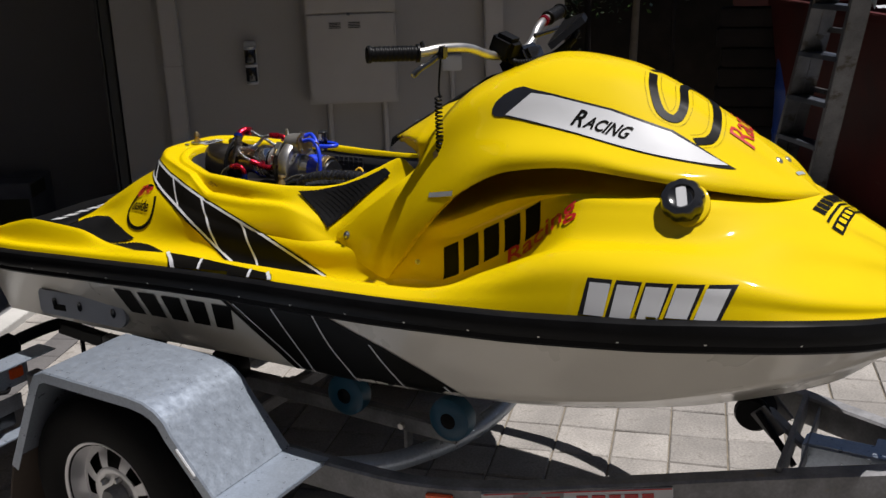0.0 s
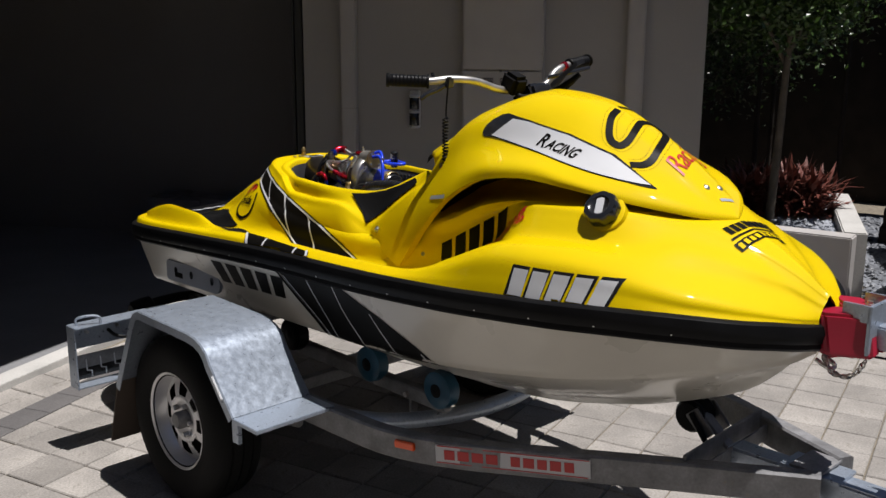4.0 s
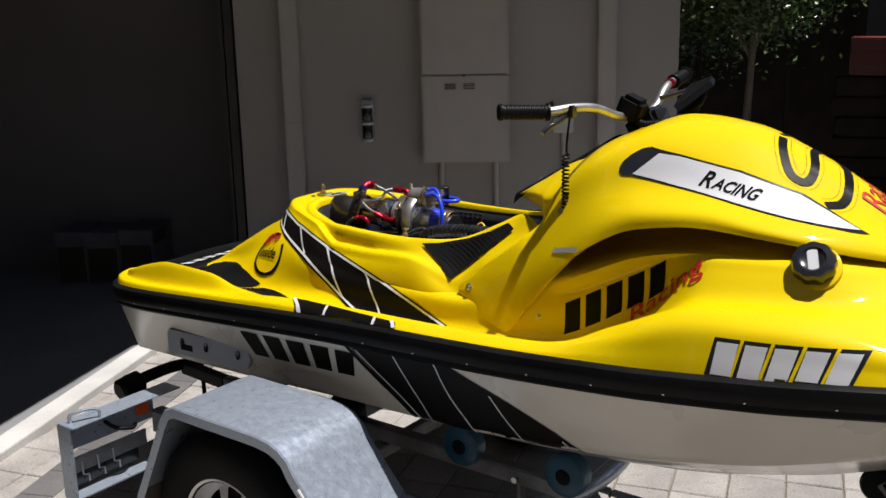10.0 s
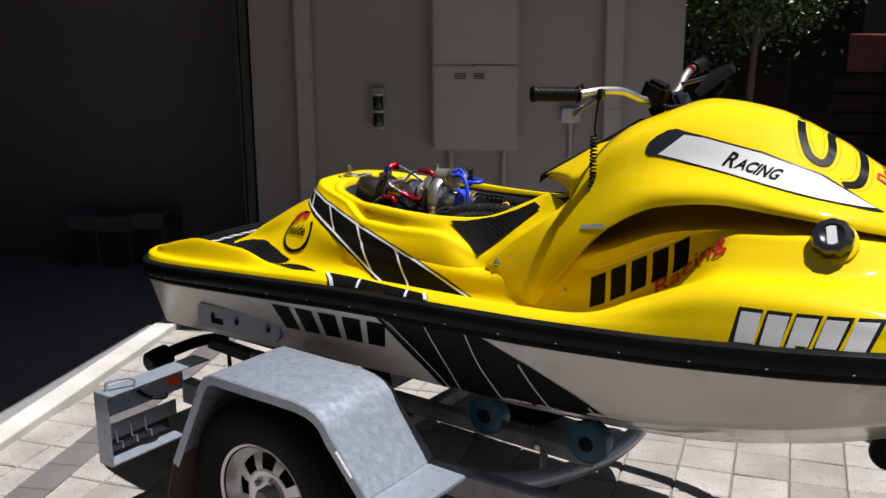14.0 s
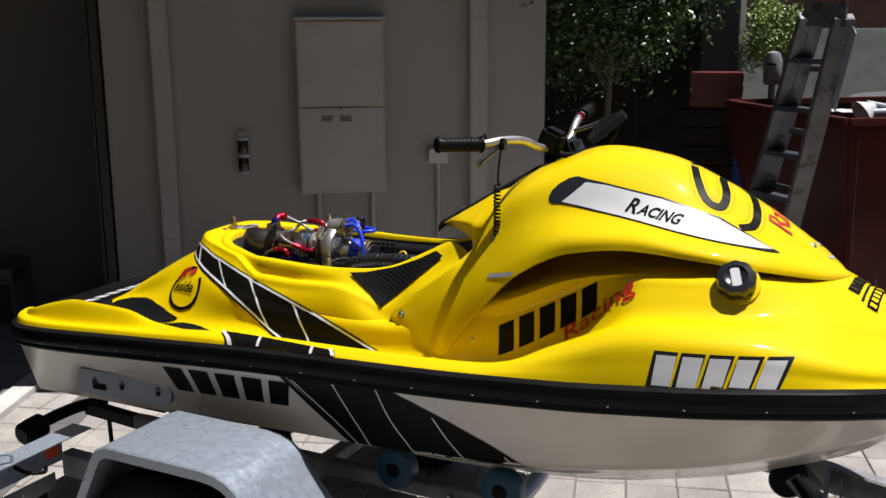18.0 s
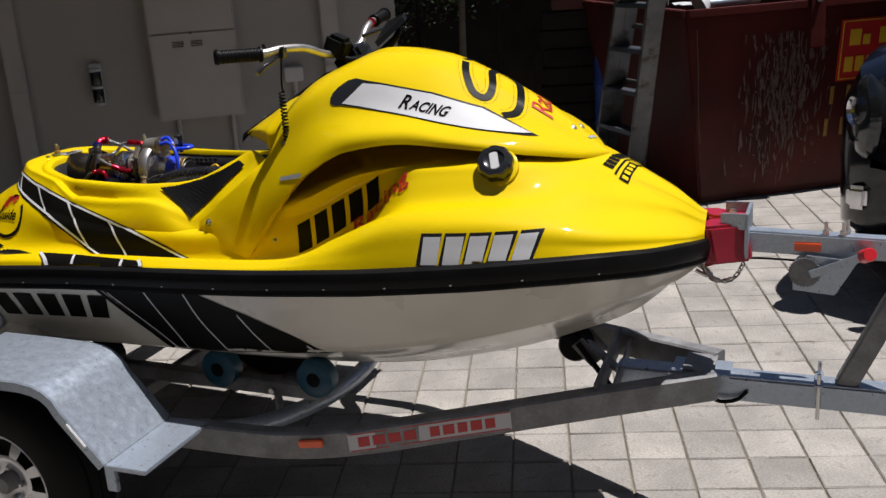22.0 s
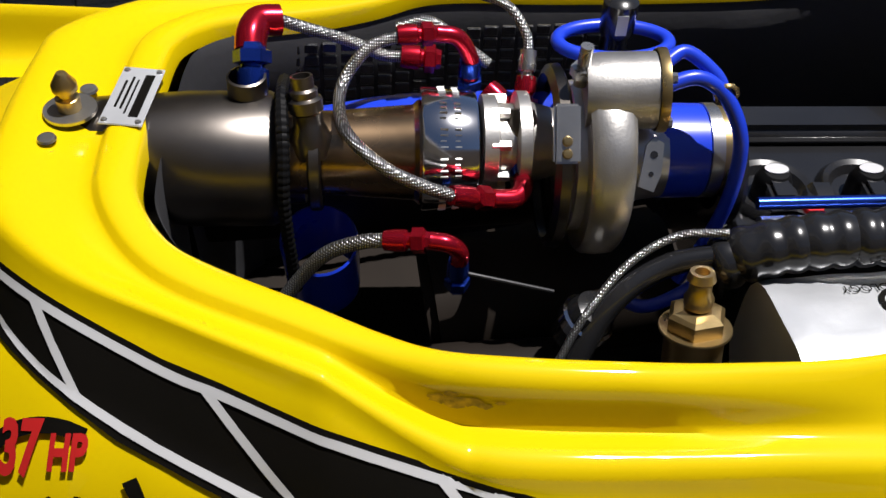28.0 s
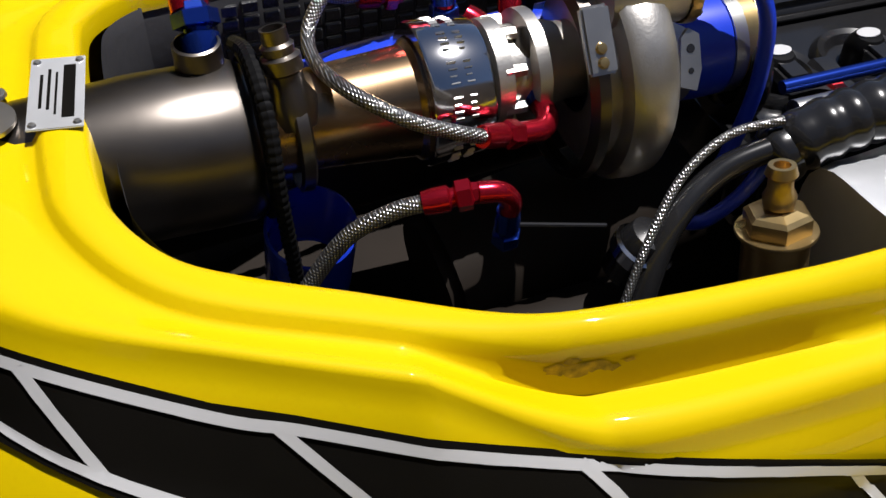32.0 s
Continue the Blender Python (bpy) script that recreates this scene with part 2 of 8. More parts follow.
tr_.inputs[6].default_value, tr_.inputs[7].default_value = (0.16, 0.155, 0.15, 1), (0.72, 0.72, 0.73, 1)
tx.links.new(tm.outputs[0], tr_.inputs[0])
tx.links.new(tr_.outputs[2], tb.inputs["Base Color"])
tbp = tx.nodes.new("ShaderNodeBump")
tbp.inputs["Strength"].default_value, tbp.inputs["Distance"].default_value = 0.7, 0.001
tx.links.new(tm.outputs[0], tbp.inputs["Height"])
tx.links.new(tbp.outputs[0], tb.inputs["Normal"])
CARBON = mat("carbon_weave", (0.03, 0.03, 0.032), 0.35, vary=0.3, scale=90, coat=0.5, bump=0.4, bump_scale=200)
BAYBLACK = mat("black_hull_liner", (0.013, 0.0095, 0.007), 0.7, spec=0.15, vary=0.3, scale=6)
GRIME = mat("grimy_yellow_gelcoat", (0.36, 0.235, 0.008), 0.55, vary=0.5, scale=150, fine=0.5)
LINERGREY = mat("charcoal_bay_lining", (0.05, 0.05, 0.054), 0.6, spec=0.25, vary=0.2, scale=5, bump=0.1, bump_scale=90)
SILVERFILM = mat("silver_heat_shield", (0.55, 0.565, 0.585), 0.36, metal=0.5, vary=0.1, scale=14, bump=0.1, bump_scale=40)
GREYPLATE = mat("grey_anodised_plate", (0.36, 0.38, 0.42), 0.45, metal=0.3, vary=0.08)
glass_m, glass_t, glass_b = nodes_of("clear_lens")
glass_b.inputs["Base Color"].default_value = (0.9, 0.93, 0.95, 1)
glass_b.inputs["Roughness"].default_value = 0.05
glass_b.inputs["Transmission Weight"].default_value = 0.8
DARKGLASS = mat("dark_window_glass", (0.01, 0.012, 0.014), 0.05, vary=0.1, coat=0.5)


# ---------------------------------------------------------------- mesh helpers
def mesh_ob(name, bm, material, smooth=True, angle=38):
    me = bpy.data.meshes.new(name)
    bmesh.ops.recalc_face_normals(bm, faces=bm.faces)
    bm.to_mesh(me)
    bm.free()
    for m in (material if isinstance(material, (list, tuple)) else [material]):
        me.materials.append(m)
    if smooth:
        me.polygons.foreach_set("use_smooth", [True] * len(me.polygons))
        me.set_sharp_from_angle(angle=radians(angle))
    return new(name, me)


def part(name, bm, material, parent, label="", smooth=True, angle=38):
    ob = mesh_ob(name, bm, material, smooth, angle)
    ob.parent = parent
    if label:
        tagged(ob, label)
    return ob


def thing(name, label, category, group="", kind="", at=None):
    ob = new(name)
    ob.empty_display_size = 0.1
    if at is not None:
        ob.matrix_world = at
    return tagged(ob, label, category, group, kind)


def structure(name, bm, material, label="", category="", smooth=False):
    return tagged(mesh_ob(name, bm, material, smooth), label, category, "", "structure")


def box(x0, y0, z0, x1, y1, z1, bevel=0.0, m=None, bm=None, seg=2):
    own = bmesh.new()
    bmesh.ops.create_cube(own, size=1)
    bmesh.ops.transform(own, verts=own.verts, matrix=Matrix.Translation(((x0 + x1) / 2, (y0 + y1) / 2, (z0 + z1) / 2)) @ Matrix.Diagonal((x1 - x0, y1 - y0, z1 - z0, 1)))
    if bevel:
        bmesh.ops.bevel(own, geom=own.edges[:], offset=bevel, segments=seg, affect="EDGES", clamp_overlap=True)
    return into(own, m, bm)


def into(own, m=None, bm=None):
    """Moves own by m and, where bm is given, adds it to bm."""
    if m is not None:
        bmesh.ops.transform(own, verts=own.verts, matrix=m)
    if bm is None:
        return own
    me = bpy.data.meshes.new("tmp")
    own.to_mesh(me)
    own.free()
    bm.from_mesh(me)
    bpy.data.meshes.remove(me)
    return bm


def axis_m(a, b):
    """Turns z to run from a to b, with its middle between them."""
    a, b = Vector(a), Vector(b)
    return Matrix.Translation((a + b) / 2) @ (b - a).to_track_quat("Z", "Y").to_matrix().to_4x4()


def rod(a, b, r, r2=None, seg=16, bm=None, bevel=0.0, m=None):
    own = bmesh.new()
    bmesh.ops.create_cone(own, cap_ends=True, segments=seg, radius1=r, radius2=r if r2 is None else r2, depth=(Vector(b) - Vector(a)).length)
    if bevel:
        bmesh.ops.bevel(own, geom=[e for e in own.edges if len(e.link_faces) == 2 and any(len(f.verts) > 4 for f in e.link_faces)],
                        offset=bevel, segments=2, affect="EDGES", clamp_overlap=True)
    bmesh.ops.transform(own, verts=own.verts, matrix=axis_m(a, b))
    return into(own, m, bm)


def bar(a, b, w, h, bevel=0.004, bm=None, roll=0.0):
    """A box beam from a to b, w wide and h high."""
    a, b = Vector(a), Vector(b)
    ax = (b - a).normalized()
    side = Vector((0, 0, 1)).cross(ax)
    side = side.normalized() if side.length > 1e-4 else Vector((0, 1, 0))
    up = ax.cross(side)
    rot = Matrix((ax, side, up)).transposed().to_4x4() @ Matrix.Rotation(roll, 4, "X")
    n = (b - a).length
    return box(-n / 2, -w / 2, -h / 2, n / 2, w / 2, h / 2, bevel, Matrix.Translation((a + b) / 2) @ rot, bm)


def lathe(profile, seg=32, m=None, bm=None):
    """Turns (radius, z) pairs round z."""
    own = bmesh.new()
    rings = []
    for r, z in profile:
        if r < 1e-6:
            rings.append([own.verts.new((0, 0, z))])
        else:
            rings.append([own.verts.new((r * math.cos(2 * math.pi * i / seg), r * math.sin(2 * math.pi * i / seg), z)) for i in range(seg)])
    for p, q in zip(rings, rings[1:]):
        for i in range(seg):
            j = (i + 1) % seg
            v = [p[i % len(p)], p[j % len(p)], q[j % len(q)], q[i % len(q)]]
            v = list(dict.fromkeys(v))
            if len(v) > 2:
                own.faces.new(v)
    return into(own, m, bm)


def spline(pts, n=8, closed=False):
    """Catmull-Rom points through pts."""
    P = [Vector(p) for p in pts]
    out = []
    last = len(P) if closed else len(P) - 1
    for i in range(last):
        a, b = P[i], P[(i + 1) % len(P)]
        pa = P[i - 1] if (i or closed) else a + (a - b)
        pb = P[(i + 2) % len(P)] if (i + 2 < len(P) or closed) else b + (b - a)
        for k in range(n):
            t = k / n
            out.append(0.5 * (2 * a + (b - pa) * t + (2 * pa - 5 * a + 4 * b - pb) * t * t + (3 * a - pa - 3 * b + pb) * t ** 3))
    if not closed:
        out.append(P[-1])
    return out


def tube(pts, r, seg=12, bm=None, n=8, smooth=True, closed=False, rings=0.0, pitch=0.01):
    """A round hose along pts; rings: height of its ribs."""
    line = spline(pts, n, closed) if smooth else [Vector(p) for p in pts]
    if rings:
        total, fine = 0.0, []
        for a, b in zip(line, line[1:]):
            k = max(1, int((b - a).length / (pitch / 6)))
            fine += [a.lerp(b, i / k) for i in range(k)]
        line = fine + [line[-1]]
    own = bmesh.new()
    prev, frame_n, loops, run = None, None, [], 0.0
    for i, p in enumerate(line):
        if closed:
            d = (line[(i + 1) % len(line)] - line[i - 1]).normalized()
        else:
            d = (line[min(i + 1, len(line) - 1)] - line[max(i - 1, 0)]).normalized()
        if frame_n is None:
            frame_n = d.orthogonal().normalized()
        frame_n = (frame_n - d * frame_n.dot(d)).normalized()
        side = d.cross(frame_n)
        if i:
            run += (p - line[i - 1]).length
        rr = r + (rings * (2 * abs(math.sin(math.pi * run / pitch)) ** 0.5 - 1) if rings else 0)
        loops.append([own.verts.new(p + rr * (frame_n * math.cos(2 * math.pi * k / seg) + side * math.sin(2 * math.pi * k / seg))) for k in range(seg)])
    pairs = list(zip(loops, loops[1:])) + ([(loops[-1], loops[0])] if closed else [])
    for p, q in pairs:
        for k in range(seg):
            j = (k + 1) % seg
            own.faces.new((p[k], p[j], q[j], q[k]))
    if not closed:
        own.faces.new(loops[0])
        own.faces.new(loops[-1][::-1])
    return into(own, None, bm)


def pch(xs, ys, x):
    """Smooth value through knots, without overshoot (monotone cubic)."""
    n = len(xs)
    if x <= xs[0]:
        return ys[0]
    if x >= xs[-1]:
        return ys[-1]
    d = [(ys[i + 1] - ys[i]) / (xs[i + 1] - xs[i]) for i in range(n - 1)]
    def slope(i):
        if i == 0:
            return d[0]
        if i == n - 1:
            return d[-1]
        return 0.0 if d[i - 1] * d[i] <= 0 else 2 * d[i - 1] * d[i] / (d[i - 1] + d[i])
    i = max(k for k in range(n - 1) if xs[k] <= x)
    h = xs[i + 1] - xs[i]
    t = (x - xs[i]) / h
    return (ys[i] * (1 + 2 * t) * (1 - t) ** 2 + slope(i) * h * t * (1 - t) ** 2 + ys[i + 1] * t * t * (3 - 2 * t) + slope(i + 1) * h * t * t * (t - 1))


def grid_mesh(rows, bm=None, close=False):
    """Joins rows of points (equally many each) by quads."""
    own = bm or bmesh.new()
    vs = [[own.verts.new(p) for p in row] for row in rows]
    for a, b in zip(vs, vs[1:]):
        n = len(a)
        for i in range(n if close else n - 1):
            j = (i + 1) % n
            try:
                own.faces.new((a[i], a[j], b[j], b[i]))
            except ValueError:
                pass
    return own


# ---------------------------------------------------------------- house, garage and ground
WALL_M = pose(-0.87, 3.04, 0, 0, 0, 33)          # x along the wall towards its free end, y into the house
U = WALL_M.to_3x3()


def wall_box(name, x0, x1, y0, y1, z0, z1, material, label="", category="wall"):
    return structure(name, box(x0, y0, z0, x1, y1, z1, 0.004, WALL_M), material, label, category)


wall_box("wall_north", -2.62, 0.0, 0.0, 0.25, 0, 2.9, RENDER, "beige rendered garage wall with service boxes")
wall_box("wall_end", -0.25, 0.0, 0.25, 3.5, 0, 2.9, RENDER, "beige rendered return wall")
# garage: the opening's line runs along the pale sill
SILL_A, SILL_B = Vector((-1.62, -2.02, 0)), Vector((-3.02, 1.16, 0))
sill_dir = (SILL_B - SILL_A).normalized()
sill_in = Vector((-sill_dir.y, sill_dir.x, 0))
GAR_M = Matrix.Translation(SILL_B) @ Matrix((sill_dir, sill_in, Vector((0, 0, 1)))).transposed().to_4x4()


def gar_box(name, x0, x1, y0, y1, z0, z1, material, label="", category="wall"):
    return structure(name, box(x0, y0, z0, x1, y1, z1, 0.003, GAR_M), material, label, category)


gar_box("garage_sill", -6.5, 0.25, -0.02, 0.1, -0.05, 0.035, SILL, "pale concrete garage sill strip", "sill")
gar_box("garage_floor", -6.5, 0.95, 0.1, 6.0, -0.1, 0.02, CONCRETE, "grey concrete garage floor", "floor")
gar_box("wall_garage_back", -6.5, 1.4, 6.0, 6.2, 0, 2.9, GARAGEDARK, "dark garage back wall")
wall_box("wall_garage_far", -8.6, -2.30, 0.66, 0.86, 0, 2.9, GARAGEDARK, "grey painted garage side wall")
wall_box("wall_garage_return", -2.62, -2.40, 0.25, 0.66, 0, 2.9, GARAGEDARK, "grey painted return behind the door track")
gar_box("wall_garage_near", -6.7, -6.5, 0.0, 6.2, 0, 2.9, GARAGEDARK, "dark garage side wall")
gar_box("garage_lintel", -6.5, 0.3, 0.03, 0.3, 2.3, 2.9, RENDER, "beige rendered garage lintel")


def poly_slab(name, pts, z0, z1, material, label, category):
    bm = bmesh.new()
    f = bm.faces.new([bm.verts.new((x, y, z0)) for x, y in pts])
    ext = bmesh.ops.extrude_face_region(bm, geom=[f])
    bmesh.ops.translate(bm, verts=[v for v in ext["geom"] if isinstance(v, bmesh.types.BMVert)], vec=(0, 0, z1 - z0))
    return structure(name, bm, material, label, category)


# roof is out of view; its outline is cut to cast the wanted shade
poly_slab("roof", [(-1.46, -0.66), (-2.06, 0.89), (-1.01, 1.39), (-0.37, 2.62), (0.03, 3.36), (-0.925, 3.124), (-2.74, 5.88), (-9.5, 5.0), (-8.2, -4.6), (-5.0, -7.0), (0.21, -4.49), (-1.0, -1.75)], 2.9, 3.1, RENDER,
          "unseen roof slab and eaves, outline cut to fit the shade", "roof")

# ground
bm = bmesh.new()
for x0, x1, y0, y1 in ((-300, 300, -300, 300),):
    bm.faces.new([bm.verts.new(p) for p in ((x0, y0, -0.008), (x1, y0, -0.008), (x1, y1, -0.008), (x0, y1, -0.008))])
structure("ground", bm, JOINT, "sandy ground under the paving", "ground")

# ---------------------------------------------------------------- watercraft
SKI_M = Matrix.Translation((0.6, 0, 0)) @ Matrix.Rotation(radians(-1.2), 4, "Z") @ Matrix.Translation((-0.6, 0, 0))
ski = thing("jet_ski", "yellow and white jet ski with black stripes, seat off", "jet ski", at=SKI_M)


def add_rear(x):
    return 0.025 * min(1, max(0, (0.6 - x) / 1.4))


BX = [-1.62, -1.58, -1.52, -1.41, -1.20, -1.0, -0.5, 0.0, 0.55, 0.72, 0.88, 1.04, 1.19, 1.30, 1.38, 1.43, 1.447]
BV = [0.20, 0.40, 0.475, 0.53, 0.555, 0.56, 0.57, 0.58, 0.585, 0.573, 0.55, 0.505, 0.445, 0.355, 0.245, 0.12, 0.0]
ZX = [-1.6, -1.23, -0.77, -0.35, 0.22, 0.55, 0.88, 1.19, 1.38, 1.447]
ZV = [0.805, 0.836, 0.870, 0.896, 0.918, 0.94, 0.964, 0.977, 0.955, 0.93]


def beam(x):
    return pch(BX, BV, x) + add_rear(x)


def rail_z(x):
    return pch(ZX, ZV, x)


def middle(x):
    """Where the craft's plane of symmetry runs."""
    return -0.014 - 0.015 * (x + 0.85)


def across(x, y, side):
    """The place of a half width y on one side of the middle plane."""
    c = middle(x)
    return c + side * (y + c * min(1.0, y / 0.12))


def section(ctrl, n=5):
    """A smooth line through a section's control points."""
    return spline([(0, y, z) for y, z in ctrl], n)


def loft(stations, ctrl_at, n=5, mirror=True):
    """Rows of points over stations from control points ctrl_at(x), for one side or both."""
    bm = bmesh.new()
    for s in ((-1, 1) if mirror else (-1,)):
        grid_mesh([[Vector((x, across(x, p.y, s), p.z)) for p in section(ctrl_at(x), n)] for x in stations], bm)
    bmesh.ops.remove_doubles(bm, verts=bm.verts, dist=0.0008)
    return bm


def steps(a, b, n):
    return [a + (b - a) * i / n for i in range(n + 1)]


# hull
HX = [-1.52, -1.0, -0.4, 0.1, 0.44, 0.8, 1.05, 1.25, 1.36, 1.42]
CHV = [0.41, 0.44, 0.465, 0.485, 0.485, 0.43, 0.335, 0.20, 0.08, 0.0]
CHZ = [0.585, 0.612, 0.645, 0.668, 0.695, 0.74, 0.785, 0.83, 0.86, 0.90]
KX = [-1.52, 0.1, 0.42, 0.83, 1.04, 1.23, 1.31, 1.36, 1.42]
KZ = [0.44, 0.445, 0.47, 0.56, 0.635, 0.725, 0.79, 0.845, 0.905]


def hull_ctrl(x):
    b, z, c, cz, k = beam(x), rail_z(x), pch(HX, CHV, x) + add_rear(x), pch(HX, CHZ, x), pch(KX, KZ, x)
    c = min(c, b * 0.97)
    return [(b - 0.012, z - 0.02), (b * 0.62 + c * 0.38, z * 0.62 + cz * 0.38 - 0.0), (b * 0.2 + c * 0.8, z * 0.2 + cz * 0.8), (c, cz),
            (c * 0.93, cz - 0.02 - 0.0), (c * 0.5, cz * 0.42 + k * 0.58), (0.02 * min(1, c * 5), k + 0.003), (0.0, k)]


hull_stations = steps(-1.50, 1.0, 60) + steps(1.03, 1.41, 24)
hull_bm = loft(hull_stations, hull_ctrl, 5)
# transom
ring = section(hull_ctrl(-1.50), 5)
for s in (-1, 1):
    hull_bm.faces.new([hull_bm.verts.new((-1.50, across(-1.5, p.y, s), p.z)) for p in ring] + [hull_bm.verts.new((-1.50, middle(-1.5), 0.84))])
bmesh.ops.remove_doubles(hull_bm, verts=hull_bm.verts, dist=0.0008)
hull = part("hull", hull_bm, HULLWHITE, ski, "cream white lower hull with scuffs")

# rub rail: a rounded bumper along the beam line
rail_pts = []
for x in steps(-1.618, -1.5, 8)[:-1] + steps(-1.5, 1.2, 60)[:-1] + steps(1.2, 1.447, 22):
    rail_pts.append((x, beam(x), rail_z(x)))


def rail_mesh(side):
    own = bmesh.new()
    prof = [(-0.022, 0.036), (-0.006, 0.037), (0.006, 0.030), (0.011, 0.012), (0.009, -0.010), (0.003, -0.018), (0.004, -0.030), (-0.004, -0.038), (-0.022, -0.037)]
    rows = []
    for i, p in enumerate(rail_pts):
        q0, q1 = rail_pts[max(0, i - 1)], rail_pts[min(len(rail_pts) - 1, i + 1)]
        d = Vector((q1[0] - q0[0], q1[1] - q0[1], 0)).normalized()
        nrm = Vector((-d.y, d.x, 0)) if i < len(rail_pts) - 1 else Vector((1, 0, 0))
        rows.append([Vector((p[0] + nrm.x * o, across(p[0], max(0.0, p[1] + nrm.y * o), side), p[2] + h)) for o, h in prof])
    rows = [[Vector((-1.618 - o, middle(-1.6), rail_z(-1.6) + h)) for o, h in prof]] + rows
    return grid_mesh(rows, own)


rail = part("rub_rail", rail_mesh(-1), BLACKRUB, ski, "black rubber bumper rail with screws")
part("rub_rail", rail_mesh(1), BLACKRUB, ski)

# deck and pedestal
MX = [-1.58, -1.45, -1.34, -1.2, -0.99, -0.85, -0.6, -0.35, -0.1, 0.1, 0.3, 0.5, 0.7, 0.9, 1.1, 1.25, 1.36, 1.43]
MZ1 = [0.858, 0.872, 0.879, 0.890, 0.905, 0.915, 0.934, 0.944, 0.949, 0.955, 0.966, 0.995, 1.03, 1.04, 1.036, 1.020, 1.0, 0.975]
MZ2 = [0.858, 0.868, 0.876, 0.888, 0.904, 0.916, 0.942, 0.956, 0.961, 0.966, 0.976, 1.025, 1.085, 1.095, 1.076, 1.049, 1.017, 0.985]
MY3 = [0.39, 0.44, 0.452, 0.46, 0.464, 0.468, 0.478, 0.47, 0.468, 0.468, 0.465, 0.485, 0.49, 0.455, 0.37, 0.25, 0.14, 0.06]
MZ3 = [0.853, 0.895, 0.93, 0.958, 0.954, 0.926, 0.918, 0.924, 0.925, 0.925, 0.94, 1.04, 1.115, 1.125, 1.113, 1.081, 1.040, 1.003]
MY4 = [0.32, 0.4, 0.415, 0.425, 0.43, 0.43, 0.44, 0.405, 0.4, 0.41, 0.39, 0.4, 0.43, 0.4, 0.31, 0.2, 0.11, 0.045]
MZ4 = [0.848, 0.866, 0.882, 0.900, 0.900, 0.898, 0.897, 0.895, 0.893, 0.90, 0.915, 1.0, 1.13, 1.145, 1.142, 1.105, 1.057, 1.014]
MY5 = [0.25, 0.33, 0.34, 0.35, 0.36, 0.355, 0.37, 0.366, 0.362, 0.36, 0.33, 0.33, 0.385, 0.36, 0.25, 0.15, 0.08, 0.03]
MZ5 = [0.847, 0.862, 0.875, 0.888, 0.895, 0.905, 0.925, 0.91, 0.912, 0.92, 0.93, 1.06, 1.18, 1.19, 1.166, 1.119, 1.066, 1.021]
MY6 = [0.15, 0.2, 0.22, 0.21, 0.265, 0.285, 0.345, 0.35, 0.35, 0.335, 0.315, 0.315, 0.355, 0.335, 0.2, 0.12, 0.06, 0.02]
MZ6 = [0.848, 0.864, 0.877, 0.905, 0.975, 1.03, 1.005, 0.975, 0.975, 1, 1.05, 1.15, 1.213, 1.217, 1.187, 1.129, 1.073, 1.026]
MY7 = [0.1, 0.12, 0.15, 0.155, 0.17, 0.205, 0.258, 0.305, 0.302, 0.295, 0.3, 0.31, 0.3, 0.29, 0.15, 0.09, 0.045, 0.015]
MZ7 = [0.85, 0.868, 0.88, 0.955, 1.06, 1.105, 1.065, 1.02, 0.995, 1.06, 1.12, 1.19, 1.216, 1.222, 1.198, 1.14, 1.08, 1.03]
MY8 = [0, 0, 0, 0, 0, 0.17, 0.225, 0.282, 0.28, 0.265, 0, 0, 0, 0, 0, 0, 0, 0]
MZ8 = [0.852, 0.872, 0.882, 0.972, 1.09, 1.115, 1.075, 1.03, 1, 1.09, 1.2, 1.2, 1.216, 1.224, 1.208, 1.152, 1.09, 1.037]


def deck_ctrl(x):
    b, z, r = beam(x), rail_z(x), add_rear(x)
    f = lambda k: pch(MX, k, x)
    fr = min(1.0, max(0.0, (x - 0.3) / 0.3))
    b2 = b - (0.062 * (1 - fr) + 0.045 * fr) * min(1, b / 0.3)
    y3 = min(f(MY3) + r, b2 - 0.004)
    y4 = min(f(MY4) + r, y3 - 0.004)
    return [(b - 0.014, z + 0.034), (b - 0.02 * min(1, b / 0.3) - 0.006, max(z + 0.04, f(MZ1))), (b2, max(z + 0.036, f(MZ2))), (y3, f(MZ3)), (y4, f(MZ4)),
            (min(f(MY5) + r, y4 - 0.003), f(MZ5)), (f(MY6) + r, f(MZ6)), (f(MY7) + r, f(MZ7)), (f(MY8) + (r if f(MY8) > 0 else 0), f(MZ8))]


deck_stations = steps(-1.58, -1.0, 22)[:-1] + steps(-1.0, -0.8, 14)[:-1] + steps(-0.8, 0.0, 32)[:-1] + steps(0.0, 0.14, 10)[:-1] + steps(0.14, 1.2, 46)[:-1] + steps(1.2, 1.435, 18)
deck = part("deck", loft(deck_stations, deck_ctrl, 6), YELLOW, ski, "glossy yellow moulded deck and footwells")

# engine bay surround: a ring round the opening
IN_X = [-0.836, -0.835, -0.828, -0.8, -0.76, -0.7, -0.64, -0.6, -0.55, -0.48, -0.39, -0.27, -0.14, -0.03, 0.03, 0.07, 0.12, 0.17]
IN_Y = [0, 0.085, 0.128, 0.167, 0.189, 0.215, 0.245, 0.261, 0.267, 0.269, 0.269, 0.261, 0.228, 0.195, 0.178, 0.196, 0.23, 0.262]
IN_Z = [1.152, 1.151, 1.147, 1.138, 1.131, 1.125, 1.122, 1.123, 1.123, 1.12, 1.118, 1.12, 1.134, 1.183, 1.214, 1.22, 1.208, 1.185]
OUT_X = [-0.96, -0.957, -0.947, -0.88, -0.78, -0.7, -0.63, -0.585, -0.54, -0.46, -0.36, -0.24, -0.1, 0, 0.05, 0.1, 0.14, 0.19]
